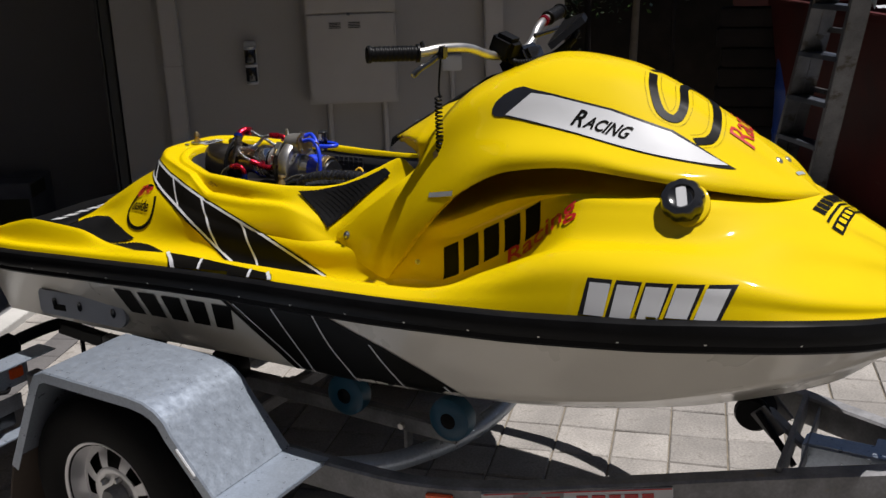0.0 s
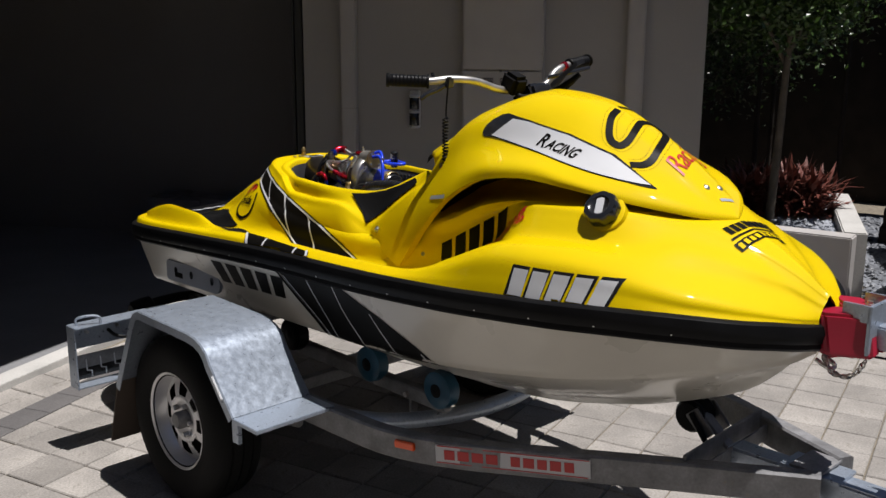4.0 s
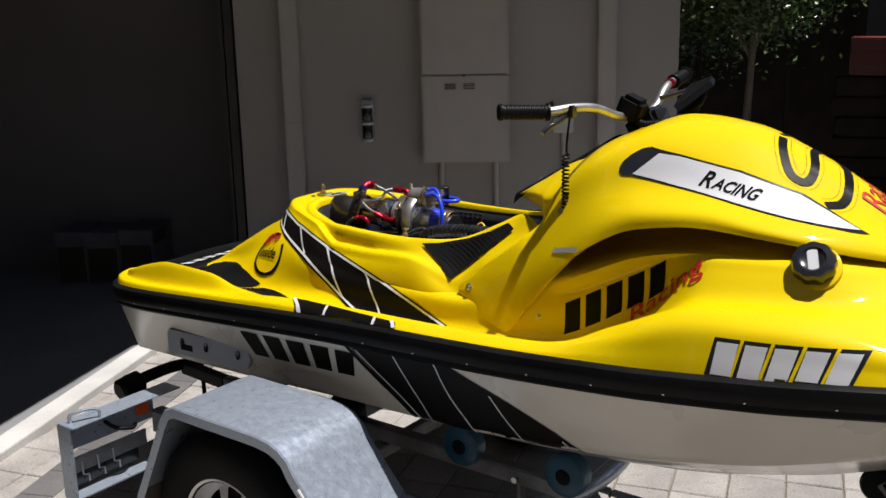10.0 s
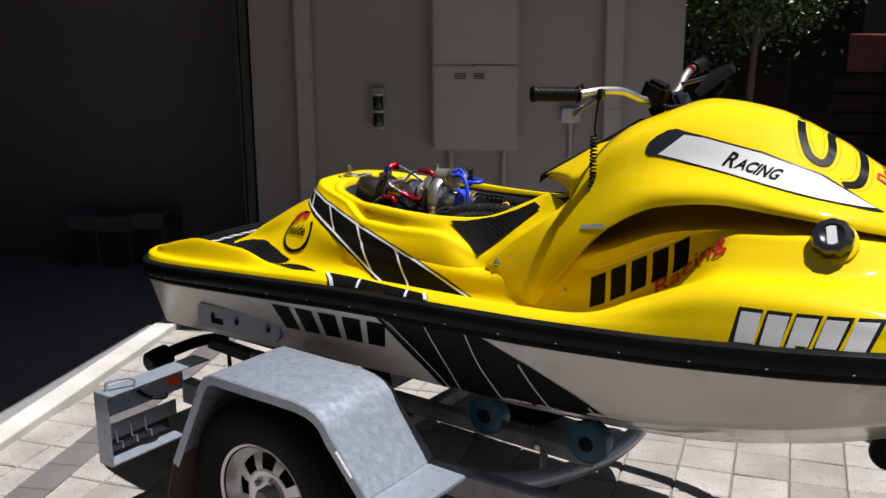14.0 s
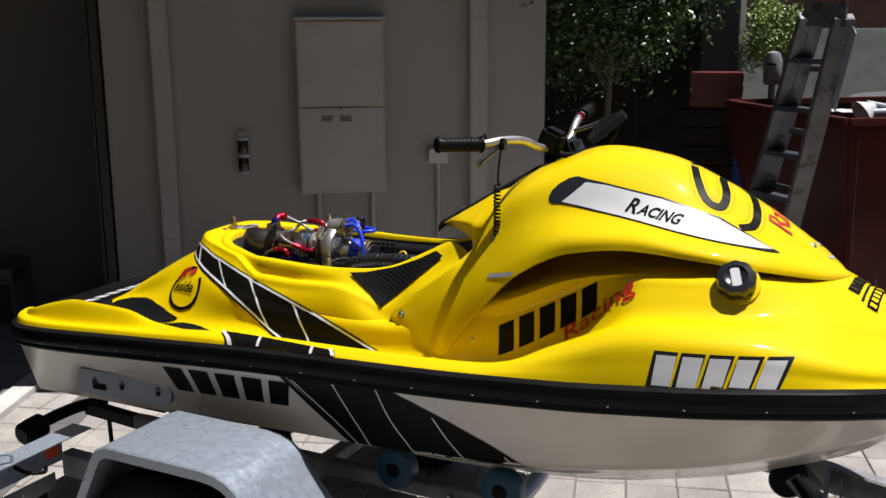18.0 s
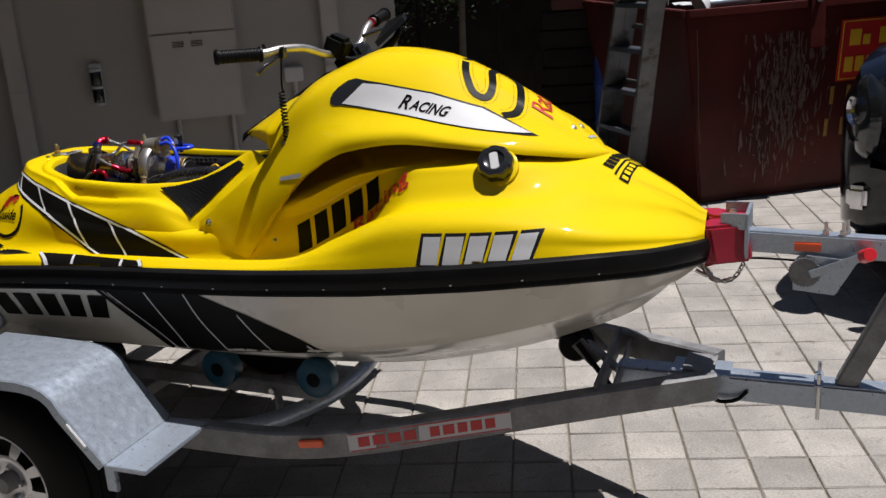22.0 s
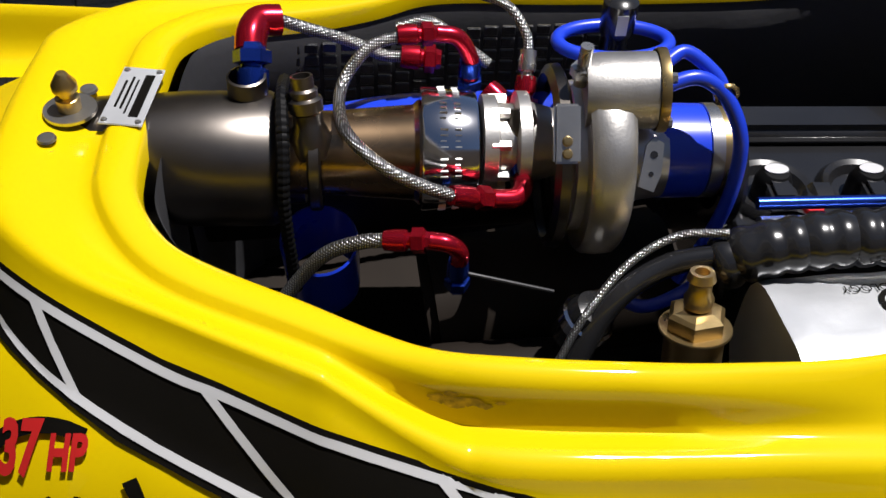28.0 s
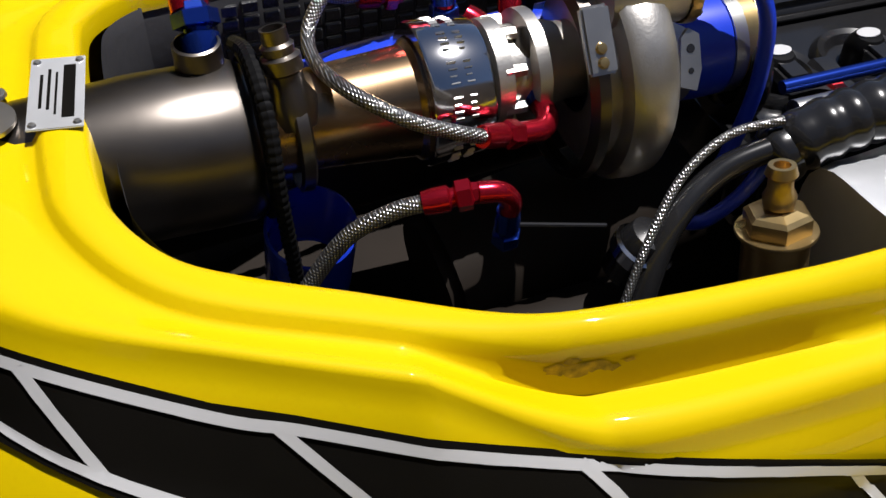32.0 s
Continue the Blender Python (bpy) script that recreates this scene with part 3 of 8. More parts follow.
OUT_Y = [0, 0.085, 0.14, 0.205, 0.25, 0.284, 0.312, 0.328, 0.337, 0.34, 0.34, 0.337, 0.325, 0.325, 0.318, 0.304, 0.29, 0.28]
OUT_Z = [1.15, 1.149, 1.146, 1.139, 1.128, 1.12, 1.112, 1.1, 1.075, 1.066, 1.067, 1.058, 1.005, 1.066, 1.1, 1.134, 1.158, 1.16]
inner = spline(list(zip(IN_X, IN_Y, IN_Z)), 8)
outer = spline(list(zip(OUT_X, OUT_Y, OUT_Z)), 8)
# sections from the opening outwards: behind, a wide lip, a step and a flat flange; beside, a narrow lip, a steep face and a lower rounded shelf;
# in front, one slope under the knee pad
LIP_W = [-0.002, 0.0, 0.003, 0.008, 0.018, 0.027, 0.031, 0.034, 0.037]
LIP_Z = [-0.022, -0.008, -0.002, 0.0, 0.002, 0.002, 0.0, -0.005, -0.007]
FLANGE_K = [0.12, 0.3, 0.5, 0.7, 0.86, 0.95, 1.0]
FLANGE_Z = [-0.007, -0.005, -0.002, 0.001, 0.001, -0.002, -0.007]
SHELF_W = [-0.002, 0.0, 0.003, 0.008, 0.014, 0.020, 0.0245, 0.0262, 0.0275, 0.030, 0.037, 0.047, 0.056, 0.063, 0.067, 0.069]
SHELF_Z = [-0.020, -0.007, -0.002, 0.0, -0.001, -0.004, -0.011, -0.026, -0.044, -0.051, -0.051, -0.048, -0.049, -0.054, -0.062, -0.072]
FRONT_K = [-0.02, 0.0, 0.05, 0.1, 0.17, 0.25, 0.33, 0.41, 0.48, 0.55, 0.62, 0.70, 0.79, 0.88, 0.94, 1.0]
FRONT_Z = [-0.020, -0.006, 0.0, 0.002, 0.001, -0.003, -0.006, -0.008, -0.009, -0.009, -0.008, -0.005, -0.001, 0.002, 0.0, -0.005]


def ring_sections(a, b):
    out = (b - a)
    out.z = 0
    w = out.length
    out.normalize()
    behind = [a + out * d + Vector((0, 0, z + (b.z - a.z) * d / w)) for d, z in zip(LIP_W, LIP_Z)]
    for k, z in zip(FLANGE_K, FLANGE_Z):
        d = 0.037 + (w - 0.037) * k
        behind.append(a + out * d + Vector((0, 0, z + (b.z - a.z) * d / w)))
    beside = [a + out * d + Vector((0, 0, z)) for d, z in zip(SHELF_W, SHELF_Z)]
    front = [a.lerp(b, k) + Vector((0, 0, z)) for k, z in zip(FRONT_K, FRONT_Z)]
    low = pch([-0.685, -0.59], [0.0, 1.0], a.x)
    fore = pch([-0.46, -0.26], [0.0, 1.0], a.x)
    pts = [p.lerp(q.lerp(f, fore), low) for p, q, f in zip(behind, beside, front)]
    # the flank runs down onto the deck
    c = pts[-1]
    foot = Vector((c.x, pch(MX, MY6, c.x) + add_rear(c.x) - 0.004, pch(MX, MZ6, c.x) - 0.01))
    drop = c + out * 0.012 + Vector((0, 0, -0.085))
    side = min(1.0, max(0.0, (a.y - 0.12) / 0.05)) * pch([-0.20, -0.05], [1.0, 0.0], a.x)
    foot = drop.lerp(foot, side)
    foot.z = min(foot.z, c.z - 0.03)
    for k, swell in ((0.1, 0.002), (0.22, 0.004), (0.36, 0.005), (0.52, 0.005), (0.7, 0.003), (0.86, 0.001), (1.0, -0.004)):
        pts.append(c.lerp(foot, k) + out * swell)
    return pts


def wider(x, side):
    """The far edge of the opening stands further out towards the front."""
    return pch([-0.65, -0.60, -0.48, -0.39, -0.27, -0.14, -0.03, 0.05], [0.0, 0.008, 0.018, 0.028, 0.046, 0.082, 0.065, 0.0], x) if side > 0 else 0.0


bm = bmesh.new()
for s in (-1, 1):
    ring = [[Vector((p.x, across(p.x, max(0.0, p.y), s) + wider(a.x, s), p.z - 0.1 * wider(a.x, s))) for p in ring_sections(a, b)] for a, b in zip(inner, outer)]
    grid_mesh([list(r) for r in zip(*ring)], bm)
bmesh.ops.remove_doubles(bm, verts=bm.verts, dist=0.0008)
surround = part("engine_bay_surround", bm, YELLOW, ski, "yellow moulded rim round the open engine bay", angle=60)

for v in deck.data.vertices:
    if v.co.z > 0.982 and -0.66 < v.co.x < 0.06 and v.co.y > 0:
        v.co.y += wider(v.co.x, 1) + 0.012 * pch([-0.66, -0.6, 0.0, 0.06], [0.0, 1.0, 1.0, 0.0], v.co.x)

liner_bm = bmesh.new()
for s in (-1, 1):
    grid_mesh([[Vector((a.x + (0.012 if a.x < -0.8 else 0), across(a.x, max(0, a.y - i), s) + wider(a.x, s), a.z + dz - 0.1 * wider(a.x, s))) for a in inner] for i, dz in ((-0.004, -0.019), (0.003, -0.03), (0.0, -0.10), (-0.02, -0.22), (-0.03, -0.42))], liner_bm)
bmesh.ops.remove_doubles(liner_bm, verts=liner_bm.verts, dist=0.0008)
liner = part("bay_liner", liner_bm, LINERGREY, ski, "black lined walls of the engine bay")
part("bay_floor", box(-0.9, -0.3, 0.76, 0.12, 0.3, 0.78, 0.0), BAYBLACK, ski, smooth=False)

# cowl and bonnet: one shell from the steering console to the nose
CX = [-0.075, 0, 0.05, 0.113, 0.155, 0.22, 0.35, 0.5, 0.65, 0.8, 0.95, 1.05, 1.12, 1.158]
CY0 = [0.338, 0.36, 0.367, 0.375, 0.377, 0.377, 0.372, 0.37, 0.36, 0.345, 0.295, 0.222, 0.125, 0]
CZ0 = [1, 0.965, 0.945, 0.93, 0.975, 1.06, 1.19, 1.262, 1.28, 1.268, 1.245, 1.222, 1.2, 1.19]
CY1 = [0.34, 0.354, 0.357, 0.359, 0.359, 0.36, 0.352, 0.355, 0.345, 0.335, 0.285, 0.216, 0.122, 0]
CZ1 = [1.005, 1, 1, 1.02, 1.06, 1.13, 1.24, 1.3, 1.31, 1.29, 1.262, 1.236, 1.208, 1.192]
CY2 = [0.338, 0.346, 0.346, 0.342, 0.33, 0.31, 0.3, 0.275, 0.27, 0.262, 0.245, 0.188, 0.107, 0]
CZ2 = [1.01, 1.03, 1.05, 1.09, 1.14, 1.23, 1.325, 1.355, 1.345, 1.325, 1.285, 1.25, 1.215, 1.194]
CY3 = [0.336, 0.338, 0.334, 0.325, 0.305, 0.26, 0.25, 0.22, 0.2, 0.175, 0.15, 0.12, 0.08, 0]
CZ3 = [1.015, 1.055, 1.087, 1.133, 1.183, 1.32, 1.41, 1.44, 1.42, 1.38, 1.315, 1.262, 1.22, 1.196]
CY4 = [0.334, 0.331, 0.325, 0.311, 0.275, 0.15, 0.16, 0.13, 0.12, 0.1, 0.085, 0.07, 0.045, 0]
CZ4 = [1.018, 1.071, 1.11, 1.16, 1.207, 1.375, 1.45, 1.493, 1.475, 1.421, 1.342, 1.277, 1.224, 1.197]
CY5 = [0.322, 0.328, 0.321, 0.305, 0.252, 0, 0, 0, 0, 0, 0, 0, 0, 0]
CZ5 = [1.02, 1.077, 1.117, 1.168, 1.216, 1.4, 1.465, 1.508, 1.49, 1.433, 1.352, 1.283, 1.227, 1.198]


def cowl_ctrl(x):
    f = lambda k: pch(CX, k, x)
    return [(f(CY0) - 0.03, f(CZ0) - 0.004), (f(CY0) - 0.004, f(CZ0) - 0.004), (f(CY0), f(CZ0)), (f(CY1), f(CZ1)), (f(CY2), f(CZ2)), (f(CY3), f(CZ3)), (f(CY4), f(CZ4)), (f(CY5), f(CZ5))]


cowl_stations = steps(-0.074, 0.155, 22)[:-1] + steps(0.155, 0.24, 12)[:-1] + steps(0.24, 0.95, 38)[:-1] + steps(0.95, 1.157, 18)
cowl = part("bonnet", loft(cowl_stations, cowl_ctrl, 6), YELLOW, ski, "yellow bonnet and steering cowl")

# ---------------------------------------------------------------- trailer
trailer = thing("trailer", "galvanised steel boat trailer with rollers, mudguards and winch post", "trailer")


def beam_along(pts, w, h, name, material, label=""):
    """A box-section rail along a bent line."""
    line = spline(pts, 6)
    bm = bmesh.new()
    rows = []
    for i, p in enumerate(line):
        d = (line[min(i + 1, len(line) - 1)] - line[max(i - 1, 0)]).normalized()
        side = Vector((-d.y, d.x, 0)).normalized()
        e = 0.006
        prof = [(-w / 2 + e, -h / 2), (w / 2 - e, -h / 2), (w / 2, -h / 2 + e), (w / 2, h / 2 - e), (w / 2 - e, h / 2), (-w / 2 + e, h / 2), (-w / 2, h / 2 - e), (-w / 2, -h / 2 + e)]
        rows.append([p + side * a + Vector((0, 0, b)) for a, b in prof])
    grid_mesh(rows, bm, True)
    for row in (rows[0], rows[-1]):
        bm.faces.new([bm.verts.new(p) for p in row])
    bmesh.ops.remove_doubles(bm, verts=bm.verts, dist=0.0003)
    return part(name, bm, material, trailer, label)


RAIL_LINE = [(-1.2, 0.565, 0.425), (-0.4, 0.595, 0.43), (0.15, 0.60, 0.435), (0.36, 0.582, 0.44), (0.55, 0.525, 0.452), (0.75, 0.43, 0.466), (1.1, 0.255, 0.49), (1.46, 0.075, 0.512)]
for s in (-1, 1):
    rail_part = beam_along([(x, s * y, z) for x, y, z in RAIL_LINE], 0.05, 0.085, "side_rail", GALVDULL, "weathered galvanised side rail")
part("drawbar", bar((1.16, 0, 0.487), (2.95, 0, 0.478), 0.076, 0.076, 0.006), GALV, trailer, "galvanised drawbar")
part("coupling_plate", bar((1.33, 0, 0.53), (1.50, 0, 0.528), 0.11, 0.012, 0.002), GALV, trailer)
part("cross_plate", bar((1.145, -0.235, 0.515), (1.12, 0.225, 0.515), 0.012, 0.075, 0.002), GALVDULL, trailer, "upright galvanised cross plate")
part("cross_angle", bar((1.185, -0.235, 0.50), (1.16, 0.225, 0.50), 0.006, 0.05, 0.001), GALVDULL, trailer)
part("apex_plate", bar((1.365, 0.0, 0.545), (1.455, 0.0, 0.543), 0.13, 0.008, 0.001), GALVDULL, trailer)
part("keel_post", bar((1.16, 0, 0.50), (1.06, 0, 0.585), 0.04, 0.012, 0.002), GALVDULL, trailer)
for s in (-1, 1):
    part("roller_fork", bar((1.045, s * 0.05, 0.60), (1.105, s * 0.045, 0.535), 0.008, 0.045, 0.002), GALVDULL, trailer)
part("roller_rod", rod((1.05, -0.06, 0.60), (1.15, -0.065, 0.47), 0.009, seg=10), BLACKRUB, trailer, "inclined black rod")
part("keel_roller", lathe([(0, -0.042), (0.042, -0.042), (0.05, -0.03), (0.036, 0.0), (0.05, 0.03), (0.042, 0.042), (0, 0.042)], 28, Matrix.Translation((1.03, 0, 0.575)) @ Matrix.Rotation(radians(90), 4, "X")), BLACKRUB, trailer, "black rubber keel roller")
# winch post and arm
part("winch_post", bar((1.815, 0, 0.515), (2.14, 0, 1.26), 0.05, 0.058, 0.005), GALVDULL, trailer, "inclined galvanised winch post")
part("post_brace", rod((1.935, -0.02, 0.85), (1.99, -0.02, 0.53), 0.004, seg=10), STEEL, trailer)
part("winch_arm", bar((1.515, 0, 0.940), (2.0, 0, 0.925), 0.05, 0.062, 0.005), GALV, trailer, "galvanised winch arm")
part("arm_marker", box(1.665, -0.031, 0.918, 1.735, -0.025, 0.942, 0.002), ORANGE, trailer, "orange side marker")
for x in (1.745, 1.79, 1.80):
    b_ = part("clamp_bolt", rod((x, 0.012 if x > 1.795 else -0.012, 0.955), (x, 0.012 if x > 1.795 else -0.012, 1.0), 0.005, seg=8), STEEL, trailer)
    part("clamp_nut", rod((x, 0.012 if x > 1.795 else -0.012, 0.966), (x, 0.012 if x > 1.795 else -0.012, 0.976), 0.010, seg=6), STEEL, b_, smooth=False)
# bow stop: steel yoke and red block
bm = bmesh.new()
box(1.535, -0.07, 0.90, 1.545, 0.07, 1.03, 0.002, None, bm)
for s in (-1, 1):
    box(1.47, s * 0.066 - 0.004, 0.985, 1.54, s * 0.066 + 0.004, 1.03, 0.001, None, bm)
part("bow_yoke", bm, GALV, trailer, "galvanised bow stop yoke", smooth=False)
for s in (-1, 1):
    bm = bmesh.new()
    f = bm.faces.new([bm.verts.new(p) for p in ((1.36, s * 0.085, 1.00), (1.44, s * 0.012, 1.00), (1.535, s * 0.012, 1.00), (1.535, s * 0.06, 1.00), (1.44, s * 0.11, 1.0))])
    ext = bmesh.ops.extrude_face_region(bm, geom=[f])
    bmesh.ops.translate(bm, verts=[v for v in ext["geom"] if isinstance(v, bmesh.types.BMVert)], vec=(0.02, 0, -0.11))
    bmesh.ops.bevel(bm, geom=bm.edges[:], offset=0.008, segments=2, affect="EDGES")
    part("bow_block", bm, MAROON, trailer, "dark red bow stop block")
for s in (-1, 1):
    part("yoke_bolt", lathe([(0.012, 0.0), (0.012, 0.004), (0.008, 0.005), (0.008, 0.011), (0.0, 0.012)], 12, Matrix.Translation((1.49, s * 0.05, 1.0))), STEEL, trailer)
# safety chain
chain_pts = spline([(1.415, -0.03, 0.865), (1.44, -0.045, 0.835), (1.475, -0.05, 0.825), (1.51, -0.05, 0.84), (1.535, -0.045, 0.885)], 6)
for i in range(len(chain_pts) - 1):
    if i % 3 == 2 and i > 3:
        continue
    a, b = chain_pts[i], chain_pts[i + 1]
    d = (b - a).normalized()
    n = d.orthogonal().normalized() if i % 2 else d.cross(d.orthogonal()).normalized()
    c = (a + b) / 2
    ell = [c + d * 0.011 * math.cos(t) + n * 0.0065 * math.sin(t) for t in [2 * math.pi * k / 12 for k in range(12)]]
    part("chain_link", tube(ell, 0.0022, 6, smooth=False, closed=True), STEEL, trailer)
part("winch_strap", tube([(1.43, -0.01, 0.868), (1.55, -0.012, 0.886), (1.70, -0.012, 0.885)], 0.0035, 6), BLACKRUB, trailer)
part("strap_hook", tube([(1.425, -0.02, 0.86), (1.45, -0.03, 0.872), (1.475, -0.02, 0.875), (1.48, -0.005, 0.87)], 0.006, 8), MAROON, trailer)
# winch
for s in (-1, 1):
    bm = bmesh.new()
    f = bm.faces.new([bm.verts.new(p) for p in ((1.665, s * 0.042, 0.81), (1.775, s * 0.042, 0.80), (1.83, s * 0.042, 0.90), (1.70, s * 0.042, 0.912), (1.665, s * 0.042, 0.87))])
    ext = bmesh.ops.extrude_face_region(bm, geom=[f])
    bmesh.ops.translate(bm, verts=[v for v in ext["geom"] if isinstance(v, bmesh.types.BMVert)], vec=(0, s * 0.004, 0))
    part("winch_plate", bm, GALV, trailer, "galvanised winch side plate", smooth=False)
bm = bmesh.new()
teeth = [(0.044 if k % 2 else 0.039) for k in range(60)]
f = bm.faces.new([bm.verts.new((1.695 + r * math.cos(2 * math.pi * k / 60), -0.050, 0.865 + r * math.sin(2 * math.pi * k / 60))) for k, r in enumerate(teeth)])
ext = bmesh.ops.extrude_face_region(bm, geom=[f])
bmesh.ops.translate(bm, verts=[v for v in ext["geom"] if isinstance(v, bmesh.types.BMVert)], vec=(0, -0.006, 0))
part("winch_gear", bm, GALVDULL, trailer, "toothed winch gear", smooth=False)
part("winch_drum", rod((1.71, -0.04, 0.86), (1.71, 0.04, 0.86), 0.026, seg=20), BLACKRUB, trailer)
part("winch_crank", bar((1.71, -0.062, 0.862), (1.845, -0.075, 0.925), 0.006, 0.022, 0.001), GALV, trailer)
part("crank_grip", lathe([(0, -0.04), (0.016, -0.04), (0.019, -0.03), (0.015, 0.0), (0.019, 0.03), (0.015, 0.04), (0, 0.042)], 20, axis_m((1.855, -0.12, 0.945), (1.845, -0.07, 0.925))), REDPLASTIC, trailer, "red plastic crank grip")
for x in (1.745, 1.995):
    for s in (-1, 1):
        part("u_bolt", rod((x, s * 0.045, 0.42), (x, s * 0.045, 0.56), 0.006, seg=8), STEEL, trailer)
    part("clamp_strap", box(x - 0.012, -0.055, 0.522, x + 0.012, 0.055, 0.528, 0.001), GALV, trailer)
part("wiring", tube([(1.43, -0.06, 0.48), (1.47, -0.062, 0.455), (1.52, -0.055, 0.46), (1.55, -0.042, 0.485)], 0.006, 8), BLACKRUB, trailer, "black wiring hose")
part("coupling_head", lathe([(0.035, 0), (0.045, 0.05), (0.04, 0.12), (0.0, 0.14)], 20, Matrix.Translation((2.93, 0, 0.43)) @ Matrix.Rotation(0.2, 4, "Y")), GALVDULL, trailer)
part("jockey_leg", rod((2.6, -0.08, 0.10), (2.6, -0.08, 0.75), 0.025, seg=18), GALV, trailer)
part("jockey_wheel", rod((2.6, -0.11, 0.10), (2.6, -0.05, 0.10), 0.10, seg=28, bevel=0.015), TYRE, trailer)
# maker's plate and markers on the rails
for s in (-1, 1):
    P = Vector((0.505, s * 0.5725, 0.452))
    Q = Vector((0.93, s * 0.373, 0.4805))
    d = (Q - P).normalized()
    nrm = Vector((d.y, -d.x, 0)) if s < 0 else Vector((-d.y, d.x, 0))
    name_plate = part("maker_plate", bar(P, Q, 0.004, 0.058, 0.001), WHITEVINYL, trailer, "white maker's plate with red bars")
    for u0, u1 in ((0.06, 0.13), (0.15, 0.225), (0.245, 0.32), (0.34, 0.415), (0.50, 0.56), (0.58, 0.65), (0.67, 0.73), (0.75, 0.82), (0.84, 0.9)):
        o = nrm.normalized() * 0.0028
        part("plate_bar", bar(P.lerp(Q, u0) + o, P.lerp(Q, u1) + o, 0.002, 0.030, 0.0003), REDVINYL, name_plate, smooth=False)
    for dz in (-0.026, 0.026):
        o = nrm.normalized() * 0.0024 + Vector((0, 0, dz))
        part("plate_border", bar(P.lerp(Q, 0.01) + o, P.lerp(Q, 0.99) + o, 0.0015, 0.003, 0.0), REDVINYL, name_plate, smooth=False)
    a, b = Vector((0.365, s * 0.611, 0.452)), Vector((0.435, s * 0.594, 0.455))
    part("side_marker", bar(a, b, 0.012, 0.024, 0.003), ORANGE, trailer, "orange side marker")
# cross members, axle, roller carriers
for x, z in ((-1.12, 0.42),):
    part("cross_member", bar((x, -0.56, z), (x, 0.56, z), 0.05, 0.05, 0.004), GALVDULL, trailer)
part("axle", bar((-0.55, -0.70, 0.31), (-0.55, 0.70, 0.31), 0.045, 0.045, 0.004), GALVDULL, trailer)
for s in (-1, 1):
    part("leaf_spring", tube([(-0.95, s * 0.6, 0.36), (-0.75, s * 0.6, 0.325), (-0.55, s * 0.6, 0.32), (-0.35, s * 0.6, 0.325), (-0.15, s * 0.6, 0.36)], 0.02, 8), GALVDULL, trailer)
part("bent_cross_member", tube([(0.02, -0.585, 0.43), (0.14, -0.42, 0.40), (0.22, -0.2, 0.385), (0.24, 0.0, 0.38), (0.22, 0.2, 0.385), (0.14, 0.42, 0.40), (0.02, 0.585, 0.43)], 0.028, 14), GALV, trailer, "bent galvanised cross tube")
for s in (-1, 1):
    part("roller_carrier", bar((-1.15, s * 0.29, 0.478), (0.30, s * 0.32, 0.475), 0.04, 0.05, 0.004), GALVDULL, trailer)
    # steel carrier end and arm are coloured black, standing for their shade
    part("rear_carrier", bar((-1.40, s * 0.275, 0.485), (-1.15, s * 0.29, 0.478), 0.038, 0.048, 0.004), BLACKRUB, trailer)
    part("rear_arm", tube([(-1.36, s * 0.22, 0.49), (-1.41, s * 0.30, 0.495), (-1.435, s * 0.42, 0.485), (-1.44, s * 0.50, 0.47)], 0.022, 10), BLACKRUB, trailer, "bent roller arm, blackened for the shade under the hull")
    part("rear_roller", lathe([(0, -0.05), (0.03, -0.05), (0.042, -0.04), (0.044, 0.0), (0.042, 0.04), (0.03, 0.05), (0, 0.05)], 24, axis_m((-1.44, s * 0.46, 0.475), (-1.442, s * 0.53, 0.465))), BLACKRUB, trailer, "black rubber rear roller")
    part("arm_stay", rod((-1.30, s * 0.275, 0.47), (-1.28, s * 0.29, 0.36), 0.008, seg=8), BLACKRUB, trailer)
    for x, z in ((-0.95, 0.45), (0.12, 0.44)):
        part("carrier_post", bar((x, s * 0.31, z - 0.05), (x, s * 0.31, z + 0.05), 0.03, 0.012, 0.001), GALVDULL, trailer)
        part("carrier_bolt", rod((x, s * 0.335, z + 0.03), (x, s * 0.35, z + 0.03), 0.010, seg=6), STEEL, trailer, smooth=False)
    for x, blue in ((0.29, True), (-0.06, True), (-0.52, False), (-0.88, False)):
        RM = Matrix.Translation((x, s * 0.34, 0.535)) @ Matrix.Rotation(radians(90), 4, "X")
        wr = part("wobble_roller", lathe([(0.02, -0.028), (0.05, -0.03), (0.062, -0.022), (0.065, 0.0), (0.062, 0.022), (0.05, 0.03), (0.02, 0.028)], 28, RM), BLUEPOLY if blue else BLACKRUB, trailer, "blue poly roller" if blue else "black rubber roller")
        part("roller_hub", lathe([(0, -0.034), (0.012, -0.034), (0.014, -0.03), (0.034, -0.026), (0.036, 0.026), (0.014, 0.03), (0, 0.034)], 18, RM), BLACKRUB, wr)
